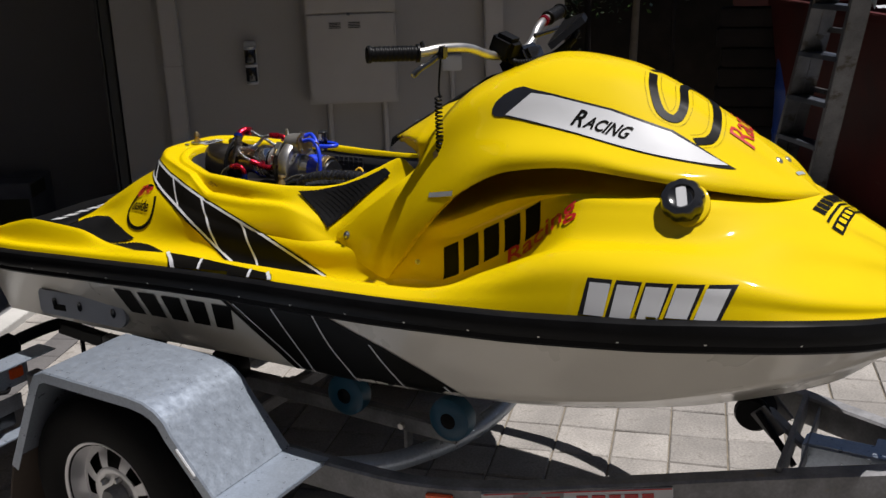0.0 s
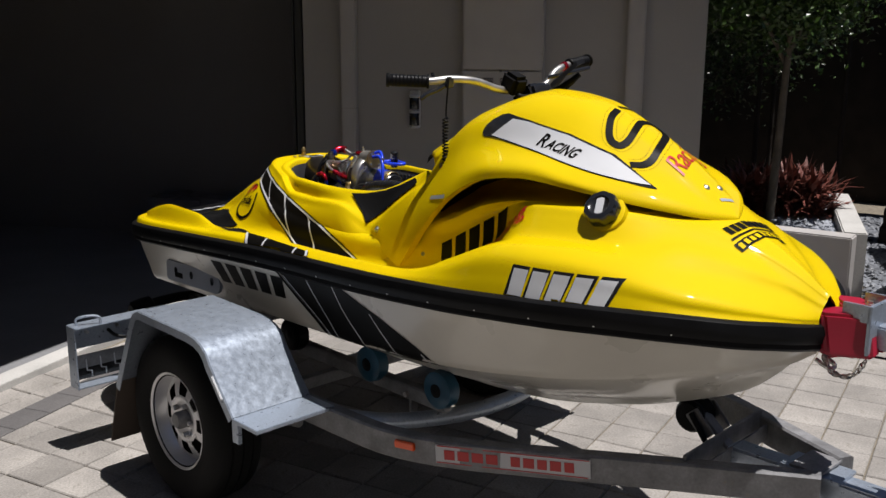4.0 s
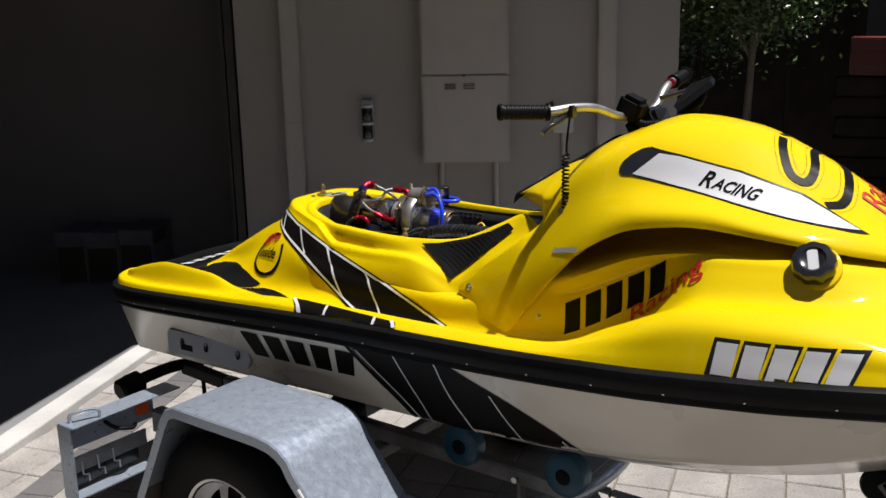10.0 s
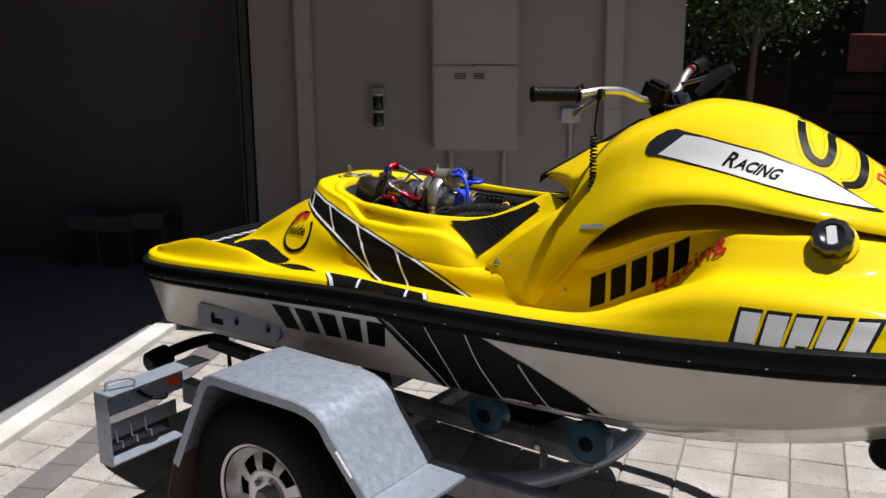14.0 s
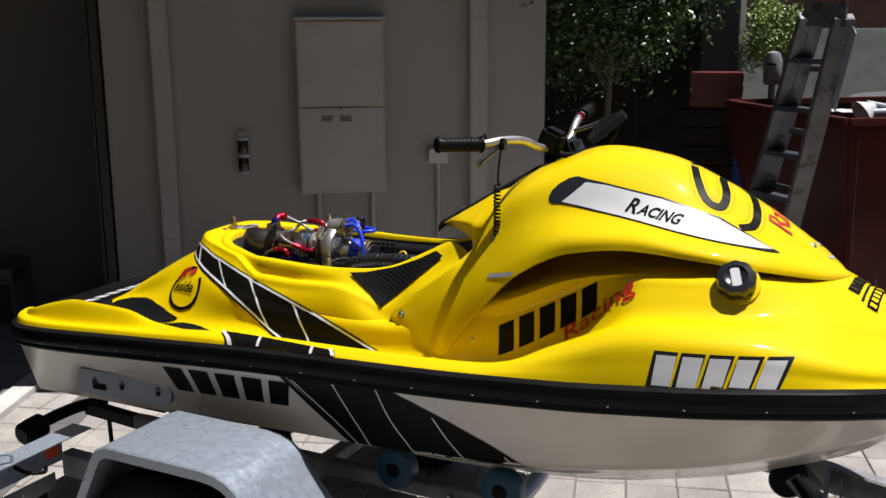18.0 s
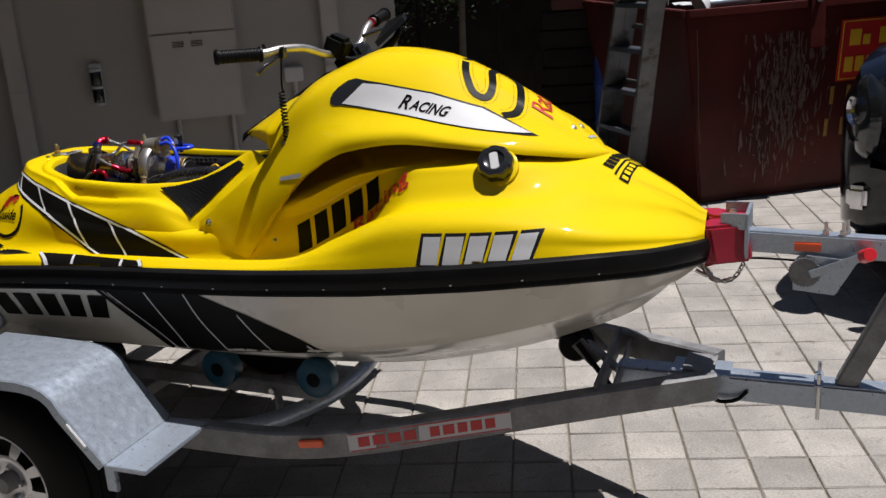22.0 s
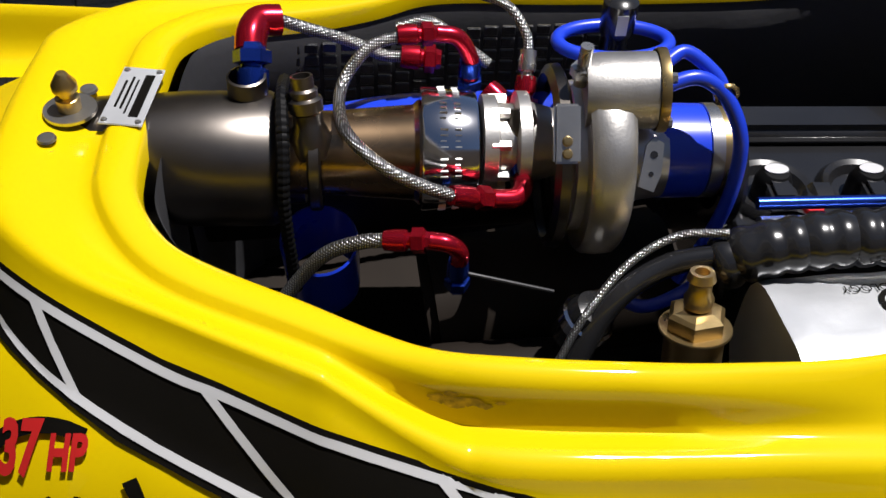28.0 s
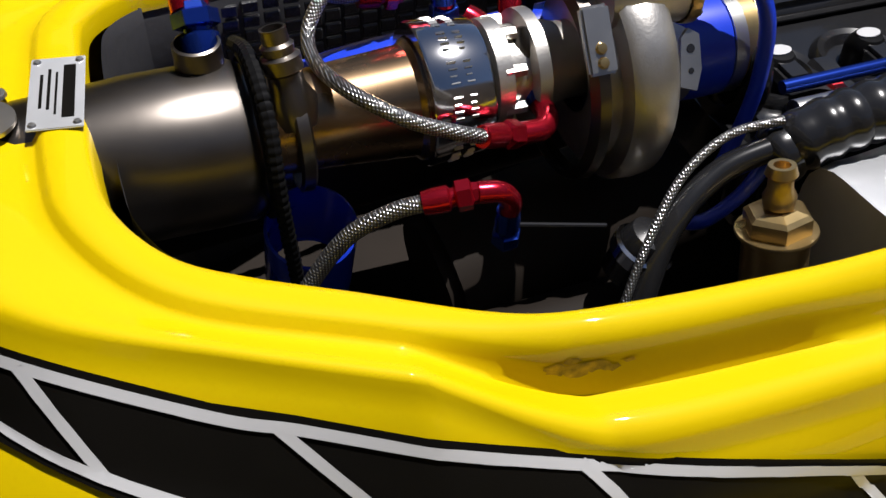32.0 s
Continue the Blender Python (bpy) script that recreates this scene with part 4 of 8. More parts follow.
# wheels
WX, WZ = -0.55, 0.312
for s in (-1, 1):
    WM = Matrix.Translation((WX, s * 0.765, WZ)) @ Matrix.Rotation(radians(90 * s), 4, "X") @ Matrix.Rotation(radians(180), 4, "X")
    wheel = part("tyre", lathe([(0.165, -0.075), (0.19, -0.088), (0.235, -0.097), (0.275, -0.094), (0.298, -0.08), (0.306, -0.06), (0.306, -0.045), (0.299, -0.043), (0.299, -0.037), (0.308, -0.035), (0.31, -0.004),
                             (0.302, -0.003), (0.302, 0.003), (0.31, 0.004), (0.308, 0.035), (0.299, 0.037), (0.299, 0.043), (0.306, 0.045), (0.306, 0.06), (0.298, 0.08), (0.275, 0.094), (0.235, 0.097), (0.19, 0.088), (0.165, 0.075)], 56, WM), TYRE, trailer, "black trailer tyre")
    bm = bmesh.new()
    disc_rows = []
    for r, z in ((0.185, 0.076), (0.178, 0.084), (0.170, 0.080), (0.166, 0.05), (0.155, 0.03), (0.145, 0.034)):
        disc_rows.append([Vector((r * math.cos(2 * math.pi * k / 64), r * math.sin(2 * math.pi * k / 64), z)) for k in range(64)])
    grid_mesh(disc_rows, bm, True)
    # disc with eight slots: radial ribs between an outer and an inner ring
    outer_r, inner_r = 0.146, 0.080
    for k in range(8):
        a0, a1 = 2 * math.pi * (k + 0.30) / 8, 2 * math.pi * (k + 0.70) / 8
        row = []
        for t in range(6):
            a = a0 + (a1 - a0) * t / 5
            row.append([Vector((r * math.cos(a), r * math.sin(a), z)) for r, z in ((outer_r, 0.034), (0.125, 0.042), (0.10, 0.050), (inner_r, 0.052))])
        grid_mesh(row, bm)
    grid_mesh([[Vector((r * math.cos(2 * math.pi * k / 64), r * math.sin(2 * math.pi * k / 64), z)) for k in range(64)] for r, z in ((0.147, 0.033), (0.135, 0.037))], bm, True)
    grid_mesh([[Vector((r * math.cos(2 * math.pi * k / 64), r * math.sin(2 * math.pi * k / 64), z)) for k in range(64)] for r, z in ((0.088, 0.051), (0.080, 0.055), (0.068, 0.052), (0.04, 0.040), (0.034, 0.040))], bm, True)
    bmesh.ops.transform(bm, verts=bm.verts, matrix=WM)
    rim = part("rim", bm, RIM, wheel, "grey painted steel rim with slots", angle=50)
    part("brake_drum", lathe([(0.15, -0.05), (0.15, 0.0), (0.02, 0.0)], 32, WM), BLACKRUB, wheel)
    part("hub", lathe([(0.032, 0.03), (0.032, 0.075), (0.026, 0.083), (0, 0.085)], 24, WM), GALVDULL, wheel)
    for k in range(5):
        a = 2 * math.pi * k / 5
        part("wheel_nut", lathe([(0.010, 0.045), (0.010, 0.060), (0.006, 0.066), (0, 0.067)], 6, WM @ Matrix.Translation((0.055 * math.cos(a), 0.055 * math.sin(a), 0))), STEEL, wheel, smooth=False)
    # mudguard: bent sheet with a folded outer edge, foot step and flap
    prof = [(-0.885, 0.37), (-0.74, 0.655), (-0.715, 0.690), (-0.675, 0.707), (-0.345, 0.704), (-0.295, 0.698), (-0.256, 0.684), (-0.225, 0.660), (-0.203, 0.625), (-0.08, 0.482)]
    line = [Vector((x, 0, z)) for x, z in prof]
    bm = bmesh.new()
    y0, y1 = 0.60, 0.905
    inn = []
    for i, p in enumerate(line):
        d = (line[min(i + 1, len(line) - 1)] - line[max(i - 1, 0)]).normalized()
        inn.append(Vector((-d.z, 0, d.x)))
    rows = []
    for p, n in zip(line, inn):
        q = Vector((p.x, 0, p.z))
        rows.append([q + Vector((0, s * y, 0)) + n * o for y, o in ((y0, -0.003), (y0, 0.0), ((y0 + y1) / 2, 0.0), (y1 - 0.005, 0.0), (y1, -0.004), (y1, -0.032), (y1 - 0.003, -0.032), (y1 - 0.004, -0.004), ((y0 + y1) / 2, -0.003))])
    grid_mesh(rows, bm, True)
    for r in (rows[0], rows[-1]):
        bm.faces.new([bm.verts.new(p) for p in r])
    bmesh.ops.remove_doubles(bm, verts=bm.verts, dist=0.0002)
    guard = part("mudguard", bm, GALV, trailer, "bright galvanised mudguard", angle=25)
    part("foot_step", box(-0.085, min(s * 0.60, s * 0.905), 0.466, 0.055, max(s * 0.60, s * 0.905), 0.480, 0.002), GALV, guard, "galvanised foot step")
    part("front_flange", box(-0.085, min(s * 0.89, s * 0.905), 0.40, -0.05, max(s * 0.89, s * 0.905), 0.47, 0.002), GALV, guard)
    part("reflector", bar((-0.190, s * 0.90, 0.592), (-0.135, s * 0.90, 0.528), 0.022, 0.012, 0.002), WHITEVINYL, guard, "white reflector strip")
    part("mud_flap", bar((-0.875, s * 0.755, 0.39), (-0.965, s * 0.755, 0.12), 0.29, 0.008, 0.001), mat("brown_rubber", (0.07, 0.052, 0.04), 0.8), guard, "brown rubber mud flap")
    part("guard_bracket", bar((-0.55, s * 0.58, 0.45), (-0.55, s * 0.62, 0.69), 0.04, 0.01, 0.001), GALVDULL, guard)
# rear light board
for s in (-1, 1):
    board = part("light_board", box(-1.235, min(s * 0.56, s * 0.925), 0.425, -1.229, max(s * 0.56, s * 0.925), 0.53, 0.001), GALV, trailer, "galvanised rear light board", smooth=False)
    part("board_flange", box(-1.235, min(s * 0.50, s * 0.925), 0.527, -1.15, max(s * 0.50, s * 0.925), 0.532, 0.001), GALV, board, smooth=False)
    part("board_end", box(-1.235, min(s * 0.921, s * 0.927), 0.275, -1.165, max(s * 0.921, s * 0.927), 0.53, 0.001), GALV, board, smooth=False)
    part("board_tray", box(-1.235, min(s * 0.60, s * 0.925), 0.275, -1.17, max(s * 0.60, s * 0.925), 0.281, 0.001), GALV, board, smooth=False)
    part("board_lip", box(-1.235, min(s * 0.60, s * 0.925), 0.34, -1.228, max(s * 0.60, s * 0.925), 0.395, 0.001), GALVDULL, board, smooth=False)
    part("tail_lamp", box(-1.262, min(s * 0.63, s * 0.9), 0.29, -1.236, max(s * 0.63, s * 0.9), 0.36, 0.004), BLACKGLOSS, board, "dark tail lamp cluster")
    part("lashing_loop", tube([(-1.20, s * 0.90, 0.53), (-1.20, s * 0.90, 0.556), (-1.185, s * 0.88, 0.566), (-1.17, s * 0.84, 0.566), (-1.16, s * 0.82, 0.556), (-1.16, s * 0.82, 0.53)], 0.0055, 8), GALV, board)
    part("board_cable", tube([(-1.225, s * 0.76, 0.48), (-1.18, s * 0.75, 0.465), (-1.165, s * 0.70, 0.45), (-1.20, s * 0.66, 0.44)], 0.007, 8), BLACKRUB, board)
    for y in (0.85, 0.72):
        part("board_stud", rod((-1.229, s * y, 0.49), (-1.215, s * y, 0.49), 0.007, seg=10), STEEL, board)
    for y in (0.86, 0.80, 0.74):
        part("lamp_wire", tube([(-1.226, s * y, 0.375), (-1.222, s * y, 0.33), (-1.222, s * (y - 0.02), 0.325), (-1.222, s * (y - 0.02), 0.30)], 0.003, 6, smooth=False), WHITEVINYL, board)
    part("side_marker", box(-1.228, min(s * 0.585, s * 0.635), 0.455, -1.216, max(s * 0.585, s * 0.635), 0.49, 0.003), ORANGE, board, "orange side marker")

# ---------------------------------------------------------------- graphics laid onto the watercraft
from mathutils.bvhtree import BVHTree

SKI_INV = SKI_M.inverted()


def tree_of(*obs):
    vs, fs = [], []
    for o in obs:
        k = len(vs)
        vs += [SKI_M @ v.co for v in o.data.vertices]
        fs += [[i + k for i in p.vertices] for p in o.data.polygons]
    return BVHTree.FromPolygons(vs, fs)


DECK_TREE = tree_of(deck, surround, cowl)
BODY_TREE = tree_of(deck)
HULL_TREE = tree_of(hull)
COWL_TREE = tree_of(cowl)
PED_TREE = tree_of(deck, surround)
SIDE = (Vector((0, -1.4, 0)), Vector((1, 0, 0)), Vector((0, 0, 1)), Vector((0, 1, 0)))
FARSIDE = (Vector((0, 1.4, 0)), Vector((1, 0, 0)), Vector((0, 0, 1)), Vector((0, -1, 0)))
TOP = (Vector((0, 0, 2.0)), Vector((1, 0, 0)), Vector((0, 1, 0)), Vector((0, 0, -1)))


def flat(*polys):
    bm = bmesh.new()
    for p in polys:
        bm.faces.new([bm.verts.new((u, v, 0)) for u, v in p])
    return bm


def lay(name, bm, frame4, tree, material, parent, lift=0.0015, label="", cell=0.02, reach=-0.02, widest=9.0):
    """Cuts a flat drawing small and drops it onto the surface that tree holds."""
    org, ax, ay, way = frame4
    bmesh.ops.triangulate(bm, faces=bm.faces[:])
    for k in (0, 1):
        lo, hi = min(v.co[k] for v in bm.verts), max(v.co[k] for v in bm.verts)
        n = Vector((1, 0, 0)) if k == 0 else Vector((0, 1, 0))
        c = math.floor(lo / cell) * cell + cell
        while c < hi:
            bmesh.ops.bisect_plane(bm, geom=bm.verts[:] + bm.edges[:] + bm.faces[:], plane_co=n * c, plane_no=n, dist=1e-6)
            c += cell
    lost = []
    for v in bm.verts:
        p = org + ax * v.co.x + ay * v.co.y
        at, nrm, _, _ = tree.ray_cast(p, way)
        if at is None or (abs(way.y) > 0.9 and at.dot(way) > reach) or abs(at.y) > widest:
            lost.append(v)
            continue
        if nrm.dot(way) > 0:
            nrm = -nrm
        v.co = SKI_INV @ (at + nrm * lift)
    bmesh.ops.delete(bm, geom=lost, context="VERTS")
    return part(name, bm, material, parent, label, angle=50)


def bars(name, c, n, gap, frame4, tree, material, parent, lift, label=""):
    for i in range(n):
        lay(name, flat(quad_at(c, (i + gap / 2) / n, (i + 1 - gap / 2) / n, 0, 1)), frame4, tree, material, parent, lift, label, 0.012)


def ribbon(pts, w, n=8):
    """A flat band w wide along a smooth line of (u, v) points."""
    line = spline([(u, v, 0) for u, v in pts], n) if n > 1 else [Vector((u, v, 0)) for u, v in pts]
    bm = bmesh.new()
    rows = []
    for i, p in enumerate(line):
        d = (line[min(i + 1, len(line) - 1)] - line[max(i - 1, 0)]).normalized()
        s = Vector((-d.y, d.x, 0)) * w / 2
        rows.append((bm.verts.new(p + s), bm.verts.new(p - s)))
    for a, b in zip(rows, rows[1:]):
        bm.faces.new((a[0], a[1], b[1], b[0]))
    return bm


def lettering(body, at, size, angle=0.0, shear=0.0, stretch=1.0, bold=0.0):
    """Text as a flat drawing that begins at (u, v)."""
    cu = bpy.data.curves.new("text", "FONT")
    cu.body, cu.size, cu.shear, cu.offset = body, size, shear, bold
    cu.resolution_u = 3
    ob = bpy.data.objects.new("text", cu)
    scene.collection.objects.link(ob)
    bpy.context.view_layer.update()
    me = bpy.data.meshes.new_from_object(ob)
    bpy.data.objects.remove(ob)
    bm = bmesh.new()
    bm.from_mesh(me)
    bpy.data.meshes.remove(me)
    m = Matrix.Translation((at[0], at[1], 0)) @ Matrix.Rotation(radians(angle), 4, "Z") @ Matrix.Diagonal((stretch, 1, 1, 1))
    bmesh.ops.transform(bm, verts=bm.verts, matrix=m)
    return bm


def quad_at(c, fu0, fu1, fv0, fv1):
    """A cell of the four-sided field c (bottom left, bottom right, top right, top left)."""
    a, b, d, e = (Vector(p) for p in c)
    f = lambda u, v: tuple((a.lerp(b, u)).lerp(e.lerp(d, u), v))
    return [f(fu0, fv0), f(fu1, fv0), f(fu1, fv1), f(fu0, fv1)]


# side lettering fields
way = Vector((0, 0.8, -0.6))
RECESS = (Vector((0, -0.345, 0)) - way * 0.7, Vector((1, 0, 0)), Vector((0, 0, 1)), way)
bars("brand_bar", [(0.26, 0.941), (0.566, 1.110), (0.56, 1.200), (0.258, 1.035)], 5, 0.26, RECESS, DECK_TREE, STRIPE, ski, 0.0015, "slanted black bar of the maker's mark")
lay("script", lettering("Racing", (0.474, 0.994), 0.076, 37.9, 0.35, 1.27, 0.0008), RECESS, DECK_TREE, REDVINYL, ski, 0.0035, "red script lettering", cell=0.01)
reg = [(0.757, 0.997), (1.048, 1.003), (1.070, 1.073), (0.763, 1.068)]
bars("registration_edge", [(0.747, 0.989), (1.050, 0.996), (1.080, 1.081), (0.760, 1.077)], 5, 0.12, SIDE, BODY_TREE, BLACKGLOSS, ski, 0.0015, "black edge of a registration bar")
bars("registration_bar", reg, 5, 0.24, SIDE, BODY_TREE, WHITEVINYL, ski, 0.003, "plain white registration bar")
lay("maker_bar", flat([(0.246, 1.162), (0.325, 1.178), (0.325, 1.190), (0.246, 1.173)]), SIDE, COWL_TREE, GREYPLATE, ski, 0.002, "small grey maker's mark")

# bonnet side panel
# flat black draws the panel's outline and the shadow in the recess
recess = [(0.402, 1.369), (0.392, 1.376), (0.390, 1.388), (0.396, 1.403), (0.412, 1.420), (0.436, 1.435), (0.458, 1.440), (0.490, 1.434), (0.54, 1.426), (0.69, 1.396), (0.838, 1.351), (0.997, 1.273), (0.93, 1.288), (0.823, 1.307), (0.629, 1.341), (0.43, 1.370)]
lay("panel_outline_shadow", flat(recess), SIDE, COWL_TREE, BLACKGLOSS, ski, 0.002, "black outline and painted shadow of the air scoop recess")
lay("side_panel", flat([(0.428, 1.374), (0.484, 1.426), (0.538, 1.421), (0.688, 1.391), (0.835, 1.347), (0.978, 1.281), (0.823, 1.308), (0.629, 1.342)]), SIDE, COWL_TREE, WHITEVINYL, ski, 0.004, "white side panel")
lay("panel_word", lettering("R", (0.600, 1.360), 0.050, -11, 0.3, 1.0, 0.0012), SIDE, COWL_TREE, STRIPE, ski, 0.0055, "black lettering")
lay("panel_word", lettering("ACING", (0.636, 1.355), 0.034, -11.5, 0.3, 1.05, 0.001), SIDE, COWL_TREE, STRIPE, ski, 0.0055)

# pedestal stripe with white lines
top_line = [(-0.952, 0.897), (-0.895, 0.870), (-0.80, 0.826), (-0.758, 0.812), (-0.70, 0.790), (-0.613, 0.757), (-0.54, 0.733), (-0.402, 0.690), (-0.24, 0.637), (-0.09, 0.580)]
low_line = [(-0.955, 0.868), (-0.927, 0.822), (-0.835, 0.759), (-0.687, 0.687), (-0.58, 0.632), (-0.491, 0.580), (-0.42, 0.545)]
slope_n = Vector((0, 0.85, -0.527))
SLOPE = (-slope_n * 1.2, Vector((1, 0, 0)), Vector((0, 0.527, 0.85)), slope_n)
far_n = Vector((0, -0.85, -0.527))
FARSLOPE = (-far_n * 1.2, Vector((1, 0, 0)), Vector((0, -0.527, 0.85)), far_n)
for fr, tr in ((SLOPE, PED_TREE), (FARSLOPE, PED_TREE)):
    far = fr is FARSLOPE
    sh = (lambda pts: [(u, v - 0.012 * min(1, max(0, (0.6 - u) / 1.4)) * 2) for u, v in pts]) if far else (lambda pts: pts)
    stripe_top = [(u, v - 0.0065) for u, v in top_line]
    lay("pedestal_stripe", flat(sh(stripe_top + low_line[::-1])), fr, tr, STRIPE, ski, 0.003, "black stripe with white lines", cell=0.009, widest=0.435)
    for pts in ([(u, v - 0.008) for u, v in stripe_top], [(u + 0.005, v + 0.009) for u, v in low_line], [(-0.895, 0.855), (-0.862, 0.786)], [(-0.77, 0.802), (-0.693, 0.702)],
                [(-0.607, 0.742), (-0.497, 0.595)], [(-0.425, 0.684), (-0.335, 0.56)]):
        lay("white_line", ribbon(sh(pts), 0.0068, 6 if len(pts) > 2 else 1), fr, tr, WHITEVINYL, ski, 0.0045, cell=0.009, widest=0.435)
for k in (-1, 1):
    # black and white band over the gunwale
    side_of = lambda pts: [(u, k * v) for u, v in pts]
    lay("gunwale_band", flat(side_of([(-0.56, 0.512), (-0.50, 0.562), (-0.10, 0.590), (-0.14, 0.543), (-0.34, 0.530)])), TOP, BODY_TREE, STRIPE, ski, 0.0055, cell=0.006)
    for a, b in (((-0.555, 0.512), (-0.48, 0.563)), ((-0.405, 0.526), (-0.392, 0.570)), ((-0.215, 0.538), (-0.203, 0.580)), ((-0.155, 0.540), (-0.10, 0.588))):
        lay("white_line", ribbon(side_of([a, b]), 0.009, 1), TOP, BODY_TREE, WHITEVINYL, ski, 0.0072, cell=0.006)

# hull stripe
lay("hull_stripe", flat([(-0.31, 0.866), (-0.215, 0.756), (-0.12, 0.66), (-0.08, 0.638), (0.15, 0.652), (0.44, 0.676), (0.317, 0.746), (0.199, 0.806), (0.03, 0.878)]), SIDE, HULL_TREE, STRIPE, ski, 0.002, "black hull stripe with thin white lines")
lay("hull_stripe", flat([(-0.335, 0.862), (-0.24, 0.756), (-0.15, 0.665), (-0.135, 0.65), (-0.12, 0.66), (-0.222, 0.762), (-0.318, 0.866)]), SIDE, HULL_TREE, STRIPE, ski, 0.002)
for pts in ([(-0.285, 0.85), (-0.19, 0.75), (-0.10, 0.65)], [(-0.143, 0.862), (-0.105, 0.76), (-0.06, 0.645)], [(0.0, 0.868), (0.03, 0.76), (0.09, 0.65)], [(0.163, 0.806), (0.20, 0.73), (0.25, 0.66)], [(0.36, 0.71), (0.40, 0.675)]):
    lay("white_line", ribbon(pts, 0.005), SIDE, HULL_TREE, WHITEVINYL, ski, 0.0032)
bars("hull_bar", [(-0.775, 0.724), (-0.318, 0.748), (-0.285, 0.836), (-0.80, 0.812)], 5, 0.26, SIDE, HULL_TREE, STRIPE, ski, 0.002, "black bar of the maker's mark")

# round badge on the rear flank
bn = Vector((-0.30, -0.66, 0.68)).normalized()
bx = Vector((0, 0, 1)).cross(bn).normalized()
by = bn.cross(bx)
BADGE = (Vector((-0.885, -0.302, 1.0)) + by * 0.014 - bx * 0.006 + bn * 0.2, bx, by, -bn)
circle = [(0.071 * math.cos(radians(a)), 0.071 * math.sin(radians(a)) - 0.008) for a in range(80, 415, 12)]
lay("badge_ring", ribbon(circle, 0.012, 2), BADGE, PED_TREE, STRIPE, ski, 0.0035, "round black and red badge", cell=0.01)
lay("badge_word", lettering("inside", (-0.052, -0.034), 0.052, 12, 0.2, 0.8, 0.001), BADGE, PED_TREE, STRIPE, ski, 0.0035, cell=0.01)
lay("badge_number", lettering("437", (-0.066, 0.008), 0.056, 18, 0.3, 0.62, 0.002), BADGE, PED_TREE, REDVINYL, ski, 0.0045, cell=0.01)
lay("badge_number", lettering("HP", (-0.010, 0.030), 0.036, 18, 0.3, 0.66, 0.0015), BADGE, PED_TREE, REDVINYL, ski, 0.0045, cell=0.01)

# bonnet top
s_line = [(0.735, -0.05), (0.758, -0.115), (0.795, -0.165), (0.832, -0.165), (0.838, -0.12), (0.812, -0.04), (0.815, 0.005), (0.85, 0.012), (0.885, -0.02), (0.918, -0.11), (0.918, -0.165), (0.892, -0.198)]
lay("bonnet_letter", ribbon(s_line, 0.021, 6), TOP, COWL_TREE, STRIPE, ski, 0.002, "large black painted stroke")
for k in (-0.02, 0.02):
    off_line = []
    for i, p in enumerate(s_line):
        a, b = Vector(s_line[max(0, i - 1)]), Vector(s_line[min(len(s_line) - 1, i + 1)])
        d = (b - a).normalized()
        off_line.append((p[0] - d.y * k, p[1] + d.x * k))
    lay("bonnet_outline", ribbon(off_line, 0.0006, 6), TOP, COWL_TREE, STRIPE, ski, 0.002)
lay("bonnet_stroke", ribbon([(0.722, -0.03), (0.74, 0.03), (0.79, 0.10)], 0.012, 4), TOP, COWL_TREE, STRIPE, ski, 0.002)
lay("bonnet_script", lettering("Racing", (1.012, -0.115), 0.085, 108, 0.3, 0.9), TOP, COWL_TREE, REDVINYL, ski, 0.0025, "red script lettering")
lay("bonnet_mark", flat([(1.098, -0.065), (1.104, -0.01), (1.112, -0.01), (1.106, -0.065)]), TOP, COWL_TREE, GREYPLATE, ski, 0.002)
for u, v in ((1.061, -0.072), (1.070, -0.018)):
    at, nrm, _, _ = COWL_TREE.ray_cast(Vector((u, v, 2)), Vector((0, 0, -1)))
    nrm = nrm if nrm.z > 0 else -nrm
    part("bonnet_screw", lathe([(0, 0.004), (0.006, 0.003), (0.010, 0.0), (0.010, -0.002)], 14, SKI_INV @ axis_m(at, at + nrm * 0.002)), STEEL, ski)
# dealer's sticker on the nose: rows of plain bars
nose = [(1.236, -0.165), (1.255, 0.070), (1.172, 0.062), (1.150, -0.172)]
for u in range(1, 9):
    lay("dealer_bar", flat(quad_at(nose, u / 9 + 0.012, (u + 1) / 9 - 0.012, 0.62, 0.95)), TOP, BODY_TREE, STRIPE, ski, 0.002)
lay("dealer_bar", flat(quad_at(nose, 0.06, 0.98, 0.46, 0.53)), TOP, BODY_TREE, STRIPE, ski, 0.002)
lay("dealer_bar", flat(quad_at(nose, 0.02, 0.9, 0.06, 0.36)), TOP, BODY_TREE, STRIPE, ski, 0.002)
for u in range(8):
    lay("dealer_bar", flat(quad_at(nose, 0.06 + u / 10, 0.12 + u / 10, 0.12, 0.30)), TOP, BODY_TREE, YELLOW, ski, 0.0035)

# grime left in the hollow of the rim
rng_s = random.Random(31)
for u, w, r in ((-0.606, 1.096, 0.007), (-0.596, 1.094, 0.008), (-0.584, 1.096, 0.007), (-0.574, 1.093, 0.005), (-0.598, 1.102, 0.004), (-0.563, 1.097, 0.003)):
    blot = [(u + r * (0.7 + 0.6 * rng_s.random()) * 1.3 * math.cos(q), w + r * (0.6 + 0.6 * rng_s.random()) * 0.7 * math.sin(q)) for q in [2 * math.pi * i / 14 for i in range(14)]]
    lay("grime", flat(blot), SIDE, PED_TREE, GRIME, ski, 0.0006, cell=0.006)

